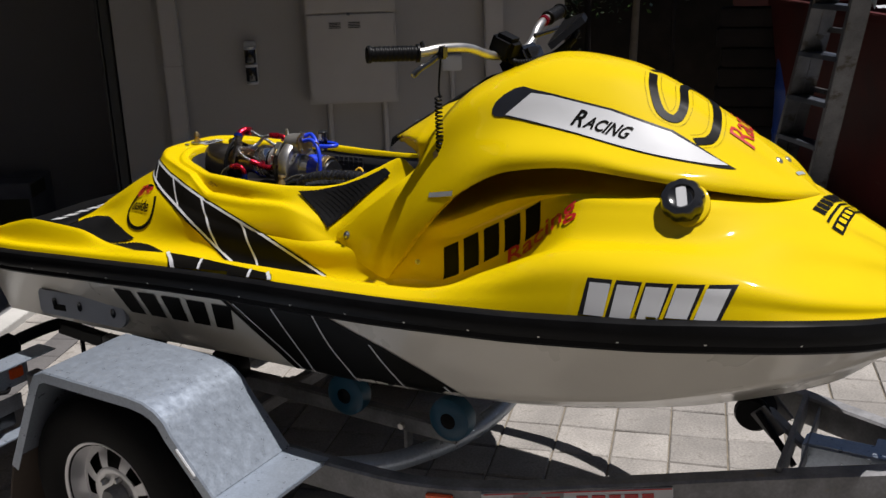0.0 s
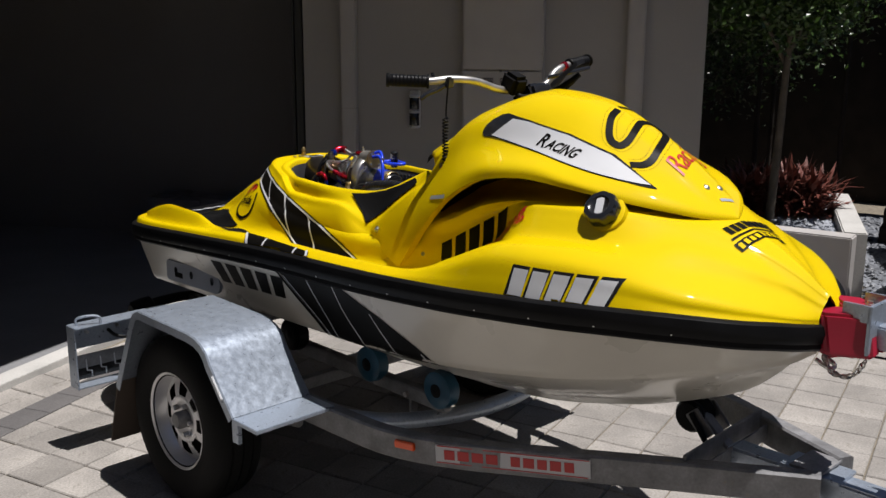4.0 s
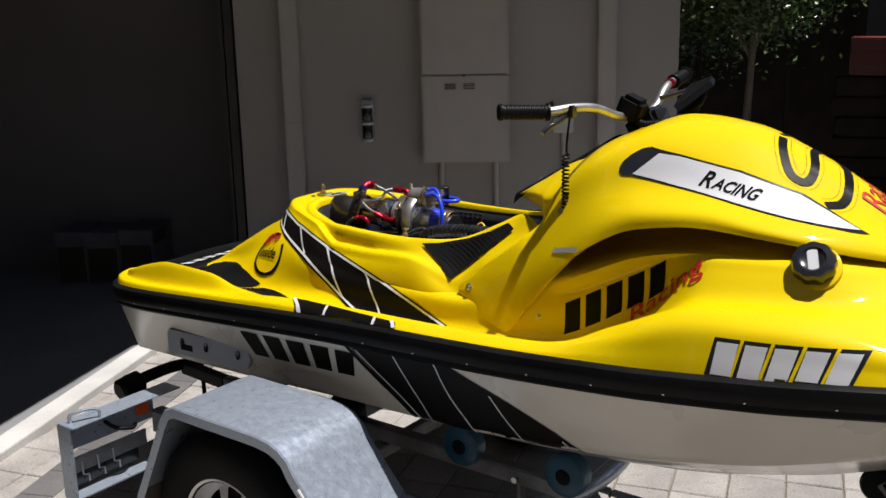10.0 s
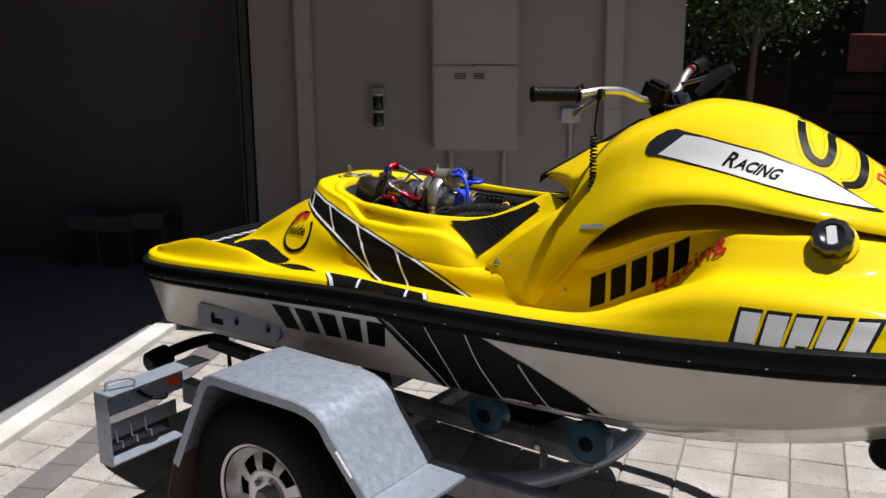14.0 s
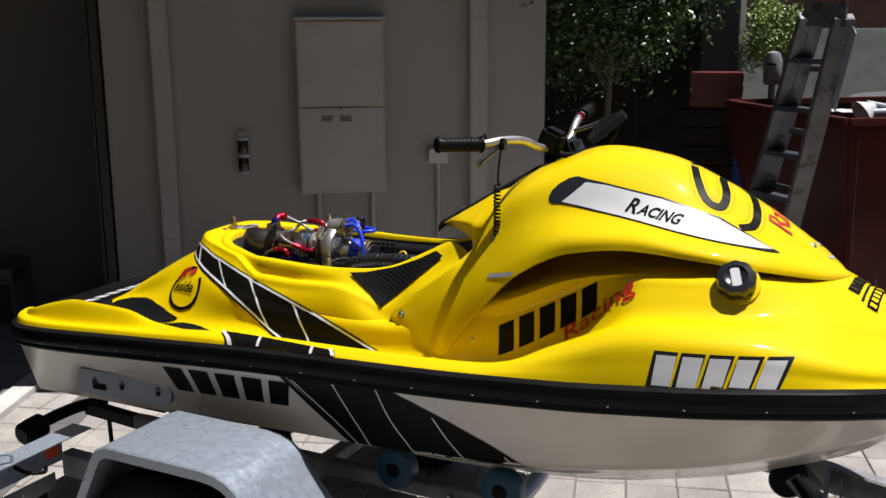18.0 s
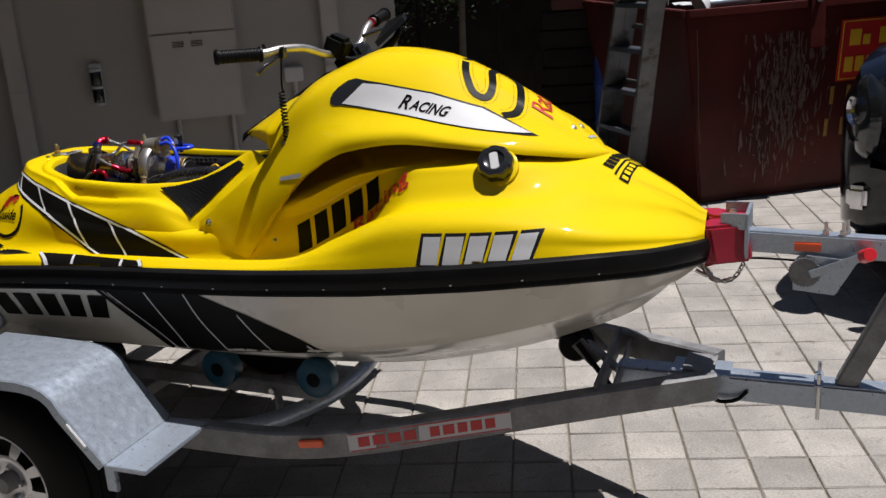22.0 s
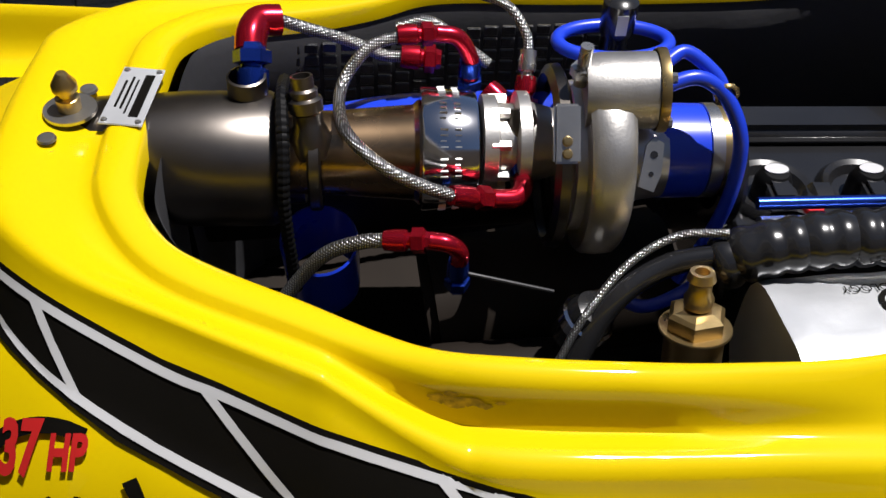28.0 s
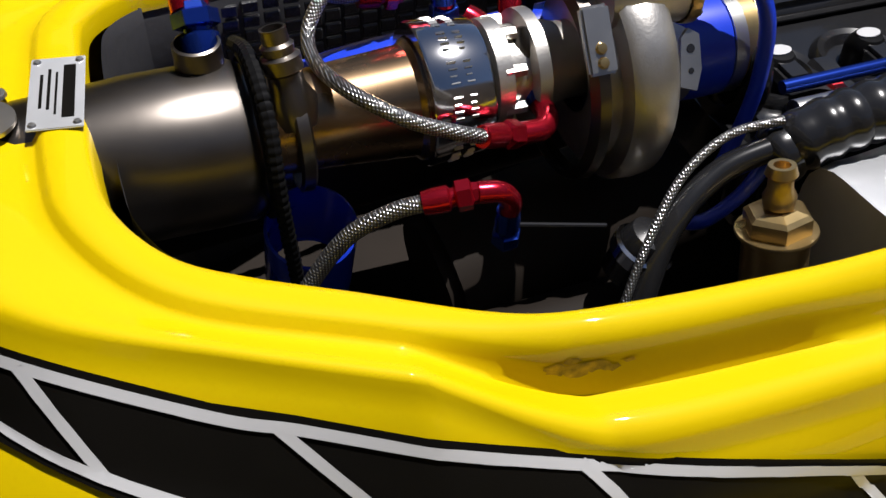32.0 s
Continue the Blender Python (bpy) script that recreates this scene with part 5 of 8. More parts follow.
# traction mats
for s in (-1, 1):
    sy = lambda pts: [(u, s * v) for u, v in pts]
    lay("foot_mat", flat(sy([(-1.255, 0.43), (-1.268, 0.212), (-1.213, 0.20), (-1.114, 0.237), (-1.005, 0.302), (-0.93, 0.332), (-0.874, 0.347), (-0.905, 0.362), (-0.99, 0.388), (-1.05, 0.412), (-1.1, 0.43)])), TOP, BODY_TREE, MATT, ski, 0.004, "ribbed black foam traction mat", cell=0.012)
    lay("foot_mat", flat(sy([(-0.96, 0.398), (-0.909, 0.377), (-0.847, 0.362), (-0.784, 0.371), (-0.695, 0.404), (-0.604, 0.457), (-0.663, 0.465), (-0.821, 0.432)])), TOP, BODY_TREE, MATT, ski, 0.004, cell=0.012)
    for i in range(30):
        x = -1.25 + i * 0.0125
        y0, y1 = pch([-1.25, -1.213, -1.114, -1.005, -0.874], [0.214, 0.205, 0.242, 0.306, 0.349], x), pch([-1.25, -1.1, -1.05, -0.99, -0.874], [0.425, 0.426, 0.408, 0.384, 0.351], x)
        if y1 - y0 > 0.01:
            lay("mat_rib", flat(sy([(x - 0.004, y0), (x + 0.004, y0), (x + 0.004, y1), (x - 0.004, y1)])), TOP, BODY_TREE, MATT, ski, 0.0068, cell=0.014)
    for i in range(24):
        x = -0.94 + i * 0.0135
        y0, y1 = pch([-0.96, -0.909, -0.847, -0.784, -0.695, -0.604], [0.398, 0.379, 0.364, 0.373, 0.406, 0.458], x), pch([-0.96, -0.821, -0.663, -0.604], [0.398, 0.430, 0.463, 0.459], x)
        if y1 - y0 > 0.006:
            lay("mat_rib", flat(sy([(x - 0.004, y0), (x + 0.004, y0), (x + 0.004, y1), (x - 0.004, y1)])), TOP, BODY_TREE, MATT, ski, 0.0068, cell=0.014)
    pad_side = SIDE if s < 0 else FARSIDE
    lay("knee_pad", flat([(-0.258, 1.104), (-0.125, 1.020), (0.043, 1.174), (0.010, 1.184), (-0.05, 1.153), (-0.12, 1.127), (-0.2, 1.109)]), pad_side, PED_TREE, MATT, ski, 0.006, "ribbed black foam knee pad", cell=0.008)
    pad_top = [Vector(p) for p in ((-0.258, 1.103), (-0.2, 1.108), (-0.12, 1.126), (-0.05, 1.152), (0.010, 1.183))]
    for i in range(17):
        k = (i + 0.7) / 17.6
        j = min(3, int(k * 4))
        a = pad_top[j].lerp(pad_top[j + 1], k * 4 - j)
        d = Vector((-0.125, 1.020)).lerp(Vector((0.043, 1.174)), k) - a
        a, b = a + d.normalized() * 0.003, a + d - d.normalized() * 0.003
        n = Vector((-d.y, d.x)).normalized() * 0.0042
        lay("pad_rib", flat([tuple(a + n), tuple(a - n), tuple(b - n), tuple(b + n)]), pad_side, PED_TREE, MATT, ski, 0.0072, cell=0.008)
lay("platform_mat", flat([(-1.57, 0.30), (-1.55, 0.36), (-1.46, 0.405), (-1.275, 0.425), (-1.272, 0.235), (-1.315, 0.20), (-1.322, 0.10), (-1.325, 0.0), (-1.322, -0.10), (-1.315, -0.20), (-1.272, -0.235), (-1.275, -0.425), (-1.46, -0.405), (-1.55, -0.36), (-1.57, -0.30)]), TOP, BODY_TREE, MATT, ski, 0.005, "ribbed black foam platform mat with white bars")
for i in range(18):
    x = -1.56 + i * 0.0135
    lay("mat_rib", flat([(x - 0.003, -0.30), (x + 0.003, -0.30), (x + 0.003, 0.30), (x - 0.003, 0.30)]), TOP, BODY_TREE, MATT, ski, 0.007, cell=0.06)
for i in range(10):
    a = Vector((-1.425, -0.24)).lerp(Vector((-1.360, 0.24)), (i + 0.1) / 10)
    b = Vector((-1.425, -0.24)).lerp(Vector((-1.360, 0.24)), (i + 0.75) / 10)
    up = Vector((0.045, 0.012))
    lay("mat_bar", flat([tuple(a), tuple(b), tuple(b + up), tuple(a + up)]), TOP, BODY_TREE, WHITEVINYL, ski, 0.0085)


# ---------------------------------------------------------------- fittings of the watercraft
def bolt_bm(r=0.009, h=0.006):
    return lathe([(0, h), (r * 0.45, h), (r * 0.5, h * 0.6), (r * 0.62, h), (r, h * 0.55), (r * 1.02, 0.001), (r * 1.5, 0.001), (r * 1.55, -0.002)], 16)


for p, r in (((-0.040, -0.327, 1.017), 0.008), ((0.100, -0.349, 0.957), 0.008), ((0.19, -0.33, 0.972), 0.005)):
    at, nrm, _, _ = DECK_TREE.find_nearest(Vector(p))
    nrm = nrm if nrm.y < 0 else -nrm
    bm = bolt_bm(r)
    bmesh.ops.transform(bm, verts=bm.verts, matrix=SKI_INV @ Matrix.Translation(at) @ nrm.to_track_quat("Z", "Y").to_matrix().to_4x4())
    part("bolt", bm, STEEL, ski, "stainless bolt with washer")
# rail screws
for side in (-1, 1):
    x = -1.30
    while x < 1.30:
        bm = lathe([(0, 0.002), (0.003, 0.0015), (0.004, 0.0)], 10, Matrix.Translation((x, across(x, beam(x) + 0.006, side), rail_z(x) - 0.012)) @ Matrix.Rotation(radians(90 * -side), 4, "X"))
        part("rail_screw", bm, STEEL, ski)
        x += 0.18

# fuel cap
at, nrm = DECK_TREE.ray_cast(Vector((0.914, -0.338, 2)), Vector((0, 0, -1)))[:2]
nrm = (Vector((0.05, -0.75, 0.66))).normalized()
CAP_M = SKI_INV @ Matrix.Translation(at - nrm * 0.012) @ nrm.to_track_quat("Z", "Y").to_matrix().to_4x4()
part("filler_neck", lathe([(0.058, -0.02), (0.058, 0.008), (0.05, 0.012), (0.0, 0.012)], 32, CAP_M), YELLOW, ski)
bm = bmesh.new()
rows = []
for r, z, w in ((0.046, 0.012, 0.0), (0.050, 0.016, 1.0), (0.050, 0.040, 1.0), (0.045, 0.048, 0.7), (0.030, 0.050, 0.0), (0.022, 0.044, 0.0), (0.002, 0.044, 0.0)):
    rows.append([Vector(((r - 0.0035 * w * (1 - abs(math.sin(9 * a / 2 * 1.0)))) * math.cos(a), (r - 0.0035 * w * (1 - abs(math.sin(9 * a / 2)))) * math.sin(a), z)) for a in [2 * math.pi * k / 72 for k in range(72)]])
grid_mesh(rows, bm, True)
bmesh.ops.transform(bm, verts=bm.verts, matrix=CAP_M)
cap = part("fuel_cap", bm, BLACKGLOSS, ski, "lobed black fuel filler cap")
part("cap_label", box(-0.012, -0.03, 0.0445, 0.012, 0.03, 0.0465, 0.001, CAP_M @ Matrix.Rotation(radians(15), 4, "Z")), WHITEVINYL, cap)

# handlebar
bars_ = part("handlebar", tube([(0.150, -0.43, 1.533), (0.225, -0.345, 1.530), (0.262, -0.285, 1.536), (0.288, -0.20, 1.528), (0.302, -0.10, 1.498), (0.308, 0.0, 1.49), (0.312, 0.10, 1.502), (0.315, 0.15, 1.545), (0.305, 0.22, 1.565), (0.295, 0.33, 1.575)], 0.0115, 14), ALLOY, ski, "bent alloy handlebar")
for a, b in (((0.140, -0.442, 1.534), (0.228, -0.342, 1.529)), ((0.305, 0.235, 1.566), (0.288, 0.355, 1.577))):
    n_ = (Vector(b) - Vector(a)).length
    prof = [(0.0, 0.0), (0.020, 0.0), (0.022, 0.003), (0.022, 0.009), (0.0185, 0.012)]
    for k in range(9):
        z0 = 0.018 + (n_ - 0.03) * k / 9
        prof += [(0.0185, z0), (0.0198, z0 + 0.002), (0.0198, z0 + 0.006), (0.0185, z0 + 0.008)]
    prof += [(0.0185, n_ - 0.008), (0.023, n_ - 0.006), (0.023, n_), (0.012, n_)]
    g = lathe([(r, z - n_ / 2) for r, z in prof], 24, axis_m(a, b))
    part("grip", g, BLACKRUB, ski, "black rubber handgrip")
part("clamp_ring", rod((0.309, 0.20, 1.561), (0.3075, 0.212, 1.564), 0.0155, seg=20), REDANOD, ski, "red clamp ring")
part("switch_housing", box(-0.035, -0.03, -0.03, 0.035, 0.035, 0.035, 0.012, Matrix.Translation((0.318, -0.055, 1.515)) @ Matrix.Rotation(0.4, 4, "Y")), BLACKRUB, ski, "black handlebar switch housing")
part("bar_clamp", box(-0.05, -0.05, -0.03, 0.05, 0.05, 0.025, 0.012, Matrix.Translation((0.325, 0.03, 1.475)) @ Matrix.Rotation(-0.5, 4, "Y")), BLACKGLOSS, ski)
part("steering_boot", lathe([(0.06, -0.06), (0.062, -0.04), (0.05, -0.03), (0.052, -0.015), (0.042, -0.005), (0.044, 0.01), (0.03, 0.02), (0.0, 0.02)], 24, Matrix.Translation((0.335, 0.02, 1.455)) @ Matrix.Rotation(-0.55, 4, "Y")), BLACKRUB, ski)
part("throttle_lever", tube([(0.33, 0.10, 1.53), (0.37, 0.16, 1.545), (0.39, 0.24, 1.56)], 0.007, 8), BLACKGLOSS, ski)
for pts in ([(0.30, -0.02, 1.50), (0.36, -0.06, 1.475), (0.43, 0.0, 1.49), (0.47, 0.06, 1.53)], [(0.31, 0.02, 1.49), (0.38, -0.03, 1.465), (0.45, 0.03, 1.50), (0.46, 0.10, 1.545)]):
    part("control_cable", tube(pts, 0.009, 10, rings=0.0012, pitch=0.007), BLACKRUB, ski, "ribbed black control cable sleeve")
# brake lever under the near grip
bm = tube([(0.262, -0.29, 1.525), (0.250, -0.325, 1.505), (0.243, -0.365, 1.492), (0.236, -0.385, 1.478)], 0.008, 8)
box(-0.014, -0.014, -0.012, 0.014, 0.014, 0.022, 0.004, Matrix.Translation((0.262, -0.292, 1.522)), bm)
part("lever", bm, BLACKGLOSS, ski, "black alloy lever")
part("lever_screw", rod((0.235, -0.325, 1.535), (0.228, -0.33, 1.556), 0.005, seg=10), BLACKGLOSS, ski)
# tether: loop, coil and clip
part("tether_cord", tube([(0.262, -0.293, 1.512), (0.256, -0.292, 1.47), (0.252, -0.291, 1.43), (0.258, -0.294, 1.41)], 0.0028, 8), BLACKRUB, ski)
coil = []
for i in range(14 * 12 + 1):
    a = 2 * math.pi * i / 12
    z = 1.415 - i / (14 * 12) * 0.145
    coil.append((0.250 + 0.0085 * math.cos(a), -0.292 + 0.0085 * math.sin(a), z))
part("tether_coil", tube(coil, 0.0026, 6, smooth=False), BLACKRUB, ski, "coiled black safety tether")
part("tether_clip", box(-0.012, -0.01, -0.03, 0.012, 0.012, 0.025, 0.005, Matrix.Translation((0.245, -0.296, 1.248))), BRASS, ski)
part("tether_switch", lathe([(0.016, -0.02), (0.018, 0.0), (0.014, 0.018), (0.0, 0.02)], 18, Matrix.Translation((0.240, -0.300, 1.205)) @ Matrix.Rotation(radians(50), 4, "X")), BLACKGLOSS, ski)
# far-side plate by the throttle
bm = bmesh.new()
pl = [(0.395, 0.07, 1.50), (0.43, 0.0, 1.505), (0.52, 0.02, 1.578), (0.50, 0.08, 1.585), (0.43, 0.10, 1.56)]
f = bm.faces.new([bm.verts.new(p) for p in pl])
ext = bmesh.ops.extrude_face_region(bm, geom=[f])
bmesh.ops.translate(bm, verts=[v for v in ext["geom"] if isinstance(v, bmesh.types.BMVert)], vec=(-0.02, 0.02, 0.012))
visor = part("instrument_plate", bm, BLACKRUB, ski, "black instrument plate", smooth=False)

# console pad in front of the seat
bm = loft(steps(-0.03, 0.27, 16), lambda x: [(0.115, pch([-0.03, 0.27], [1.235, 1.415], x) - 0.012 + 0.012 * min(1, (x + 0.03) / 0.05)), (0.10, pch([-0.03, 0.27], [1.25, 1.425], x)), (0.05, pch([-0.03, 0.27], [1.257, 1.435], x)), (0.0, pch([-0.03, 0.27], [1.258, 1.437], x))], 4)
part("console_pad", bm, BLACKRUB, ski, "black console pad with fasteners")
TIP_X = [-0.035, 0.0, 0.05, 0.095, 0.14, 0.158, 0.25]
TIP_EDGE_Y = [0.03, 0.085, 0.150, 0.190, 0.226, 0.252, 0.297]
TIP_EDGE_Z = [1.226, 1.238, 1.247, 1.246, 1.234, 1.212, 1.245]
TIP_MID_Y = [0.04, 0.10, 0.163, 0.199, 0.230, 0.244, 0.252]
TIP_MID_Z = [1.232, 1.25, 1.274, 1.286, 1.291, 1.292, 1.338]
TIP_TOP_Y = [0.05, 0.116, 0.118, 0.120, 0.122, 0.125, 0.145]
TIP_TOP_Z = [1.238, 1.260, 1.290, 1.316, 1.343, 1.353, 1.388]


def tip_ctrl(x):
    f = lambda k: pch(TIP_X, k, x)
    y, z = f(TIP_EDGE_Y), f(TIP_EDGE_Z)
    return [(y * 0.5, z + 0.028), (y - 0.012, z + 0.006), (y, z), ((y + f(TIP_MID_Y)) / 2 + 0.004, (z + f(TIP_MID_Z)) / 2), (f(TIP_MID_Y), f(TIP_MID_Z)), (f(TIP_TOP_Y), f(TIP_TOP_Z)), (0.0, f(TIP_TOP_Z) + 0.006)]


bm = loft(steps(-0.035, 0.25, 26), tip_ctrl, 5)
part("console_tip", bm, YELLOW, ski, "yellow pointed rear of the steering console")
part("bay_bulkhead", box(0.215, -0.28, 0.86, 0.225, 0.25, 1.255, 0.002), BAYBLACK, ski, "black bulkhead under the cowl")
for x, y in ((0.03, -0.06), (0.10, 0.05), (0.12, -0.07), (0.19, 0.06), (0.22, -0.05), (0.04, 0.06)):
    part("pad_fastener", lathe([(0, 0.004), (0.006, 0.002), (0.008, 0.0)], 12, Matrix.Translation((x, y, 1.26 + (x + 0.03) * 0.59)) @ Matrix.Rotation(-0.53, 4, "Y")), STEEL, ski)

# seat latch post, rivets, builder's plate and tow hook
POST = (-0.902, 0.004)
zt = 1.1505
part("latch_washer", lathe([(0.022, 0.0), (0.022, 0.003), (0.0, 0.0032)], 28, SKI_INV @ Matrix.Translation((POST[0], POST[1], zt))), STEEL, ski)
part("latch_post", lathe([(0.010, 0.0), (0.010, 0.012), (0.0065, 0.014), (0.0065, 0.018), (0.0105, 0.020), (0.0105, 0.026), (0.004, 0.036), (0, 0.0365)], 20, SKI_INV @ Matrix.Translation((POST[0], POST[1], zt + 0.002))), BRASS, ski, "brass seat latch post")
for y in (-0.034, 0.034):
    part("rivet", lathe([(0.008, 0.0), (0.007, 0.002), (0.003, 0.0025), (0.0, 0.0015)], 16, SKI_INV @ Matrix.Translation((-0.903 + y * 0.3, y, zt))), STEEL, ski)
PLATE_M = SKI_INV @ Matrix.Translation((-0.853, 0.020, 1.1535)) @ Matrix.Rotation(radians(-6), 4, "Z") @ Matrix.Rotation(radians(1.5), 4, "Y")
plate = part("builder_plate", box(-0.018, -0.041, 0.0, 0.018, 0.041, 0.0016, 0.0006, PLATE_M), SILVERFILM, ski, "silver builder's plate with plain bars")
for k, (u0, u1, v0, v1) in enumerate(((-0.030, 0.030, -0.012, -0.004), (-0.020, 0.026, 0.004, 0.006), (-0.018, 0.020, 0.009, 0.011), (-0.026, 0.022, -0.0005, 0.001))):
    part("plate_bar", box(-v1, u0, 0.0016, -v0, u1, 0.0022, 0.0, PLATE_M), STRIPE, plate, smooth=False)
for u, v in ((-0.014, -0.036), (-0.014, 0.036), (0.014, -0.036), (0.014, 0.036)):
    part("plate_rivet", lathe([(0.003, 0.0016), (0.002, 0.003), (0, 0.0032)], 10, PLATE_M @ Matrix.Translation((u, v, 0))), STEEL, plate)
part("tow_hook", tube([(-0.958, -0.025, 1.085), (-0.985, -0.024, 1.083), (-1.0, 0.0, 1.082), (-0.985, 0.024, 1.086), (-0.968, 0.022, 1.092)], 0.0045, 10), STEEL, ski, "stainless tow hook")
for s in (-1, 1):
    part("mat_stud", lathe([(0.012, 0.0), (0.011, 0.004), (0.0, 0.006)], 16, SKI_INV @ Matrix.Translation((-1.545, s * 0.315, 0.853))), STEEL, ski)

# stabiliser plate on the hull flank, intake pipe and bow eye
for s in (-1, 1):
    SP = Matrix.Translation((-0.985, across(-1.0, 0.515, s), 0.697)) @ Matrix.Rotation(radians(-1.0), 4, "Y") @ Matrix.Rotation(radians(-2 * s), 4, "Z")
    bm = bmesh.new()
    outline = [(-0.19, 0.042), (-0.20, 0.03), (-0.20, -0.03), (-0.19, -0.042)] + [(0.16 + 0.04 * math.cos(radians(a)), 0.042 * math.sin(radians(a))) for a in range(-90, 91, 20)]
    f = bm.faces.new([bm.verts.new((u, 0, v)) for u, v in outline])
    ext = bmesh.ops.extrude_face_region(bm, geom=[f])
    bmesh.ops.translate(bm, verts=[v for v in ext["geom"] if isinstance(v, bmesh.types.BMVert)], vec=(0, s * 0.014, 0))
    bmesh.ops.transform(bm, verts=bm.verts, matrix=SP)
    sponson = part("stabiliser", bm, GREYPLATE, ski, "grey bolt-on stabiliser plate", angle=30)
    for u in (-0.123, -0.005, 0.147):
        part("slot", lathe([(0.010, 0.0), (0.010, 0.003), (0.005, 0.0015), (0, 0.0015)], 14, SP @ Matrix.Translation((u, s * 0.0145, 0.005)) @ Matrix.Rotation(radians(90 * -s), 4, "X") @ Matrix.Diagonal((1, 1.6, 1, 1))), BLACKGLOSS, sponson)
    part("mark_bar", box(-0.135, s * 0.0142 - 0.0005, -0.022, -0.075, s * 0.0142 + 0.0008, 0.0, 0, SP), STRIPE, sponson, smooth=False)
part("bow_eye", tube([(1.40, -0.022, 0.85), (1.43, -0.02, 0.835), (1.44, 0.0, 0.83), (1.43, 0.02, 0.835), (1.40, 0.022, 0.85)], 0.006, 10), STEEL, ski)
part("pump_outlet", lathe([(0.075, 0.0), (0.08, 0.05), (0.065, 0.16), (0.055, 0.16), (0.05, 0.02), (0.0, 0.02)], 28, Matrix.Translation((-1.48, 0, 0.58)) @ Matrix.Rotation(radians(-90), 4, "Y")), BLACKRUB, ski, "black jet pump outlet")
part("ride_plate", box(-1.56, -0.13, 0.425, -1.2, 0.13, 0.44, 0.004), BLACKRUB, ski)

# ---------------------------------------------------------------- engine in the open bay
AY, AZ = 0.0, 1.115          # turbo shaft line


def turned(profile, x, y=AY, z=AZ, seg=36):
    """A body turned round the shaft line; profile pairs are radius and offset along it."""
    return lathe(profile, seg, Matrix.Translation((x, y, z)) @ Matrix.Rotation(radians(90), 4, "Y"))


built_before = set(bpy.data.objects)
muffler = part("muffler", turned([(0, -0.12), (0.052, -0.118), (0.056, -0.10), (0.058, -0.05), (0.06, -0.024), (0.06, 0.045), (0.055, 0.055), (0.04, 0.06), (0.04, 0.075)], -0.785, 0.01, 1.09), EXHAUST, ski, "heat-stained steel exhaust can")
part("muffler_stub", lathe([(0.034, -0.034), (0.027, -0.022), (0.021, -0.012), (0.0175, -0.002), (0.017, 0.02), (0.015, 0.021)], 24, Matrix.Translation((-0.757, 0.028, 1.145))), EXHAUST, muffler)
part("muffler_band", turned([(0.060, -0.003), (0.0615, -0.002), (0.0615, 0.002), (0.060, 0.003)], -0.728, 0.01, 1.09), BLACKRUB, muffler)
pipe = part("exhaust_pipe", turned([(0.036, -0.07), (0.037, -0.02), (0.042, 0.05), (0.046, 0.054), (0.046, 0.066)], -0.665, 0.0, 1.104), BRONZE, ski, "bronze-tinted exhaust pipe")
part("pipe_flange", turned([(0.045, -0.006), (0.048, -0.004), (0.048, 0.004), (0.045, 0.006)], -0.70, 0.0, 1.10), EXHAUST, pipe)
# pressure nozzle and fitting behind the hose loop
part("sensor_nozzle", lathe([(0.017, -0.034), (0.018, -0.016), (0.013, -0.006), (0.0125, 0.004), (0.0145, 0.006), (0.0145, 0.016), (0.011, 0.018), (0.012, 0.024), (0.0095, 0.026), (0.0095, 0.036), (0.0075, 0.036), (0.007, 0.01)], 20, axis_m((-0.700, -0.022, 1.112), (-0.709, 0.0, 1.19))), EXHAUST, ski)
part("rubber_strap", tube([(-0.728, 0.06, 1.14), (-0.726, 0.0, 1.165), (-0.724, -0.04, 1.14), (-0.725, -0.06, 1.09), (-0.72, -0.065, 1.0)], 0.0052, 8, rings=0.0006, pitch=0.006), BLACKRUB, ski)
# polished clamp between pipe and turbine
clamp = part("turbine_clamp", turned([(0.044, -0.024), (0.0535, -0.024), (0.0545, -0.022), (0.0505, 0.022), (0.0495, 0.024), (0.044, 0.024)], -0.585, 0.0, 1.108, 48), CHROME, ski, "polished alloy clamp with embossed bars")
for k in range(44):
    a = radians(40 + k * 5.6)
    for dx, w, rad in ((-0.006, 0.0032, 0.0533), (0.006, 0.0026, 0.0521)):
        if (k * 7 + int(dx * 100)) % 5:
            part("embossed_bar", box(-w, -0.0012 - 0.0006 * (k % 3 == 0), -0.0004, w * (1 - 0.5 * (k % 4 == 1)), 0.0012, 0.0005, 0, Matrix.Translation((-0.585 + dx, -rad * math.sin(a), 1.108 - rad * math.cos(a))) @ Matrix.Rotation(a, 4, "X")), STEEL, clamp, smooth=False)
turbine = part("turbine_housing", turned([(0.034, -0.02), (0.042, -0.018), (0.042, -0.006), (0.034, -0.004), (0.034, 0.01), (0.045, 0.012), (0.045, 0.022), (0.036, 0.024), (0.03, 0.045), (0.03, 0.06)], -0.538), ALLOY, ski, "cast turbine flange")
for k in range(8):
    a = 2 * math.pi * k / 8 + 0.2
    part("flange_bolt", turned([(0, -0.004), (0.005, -0.004), (0.005, 0.012), (0, 0.012)], -0.546, 0.038 * math.cos(a), AZ + 0.038 * math.sin(a), 6), ALLOY, turbine, smooth=False)
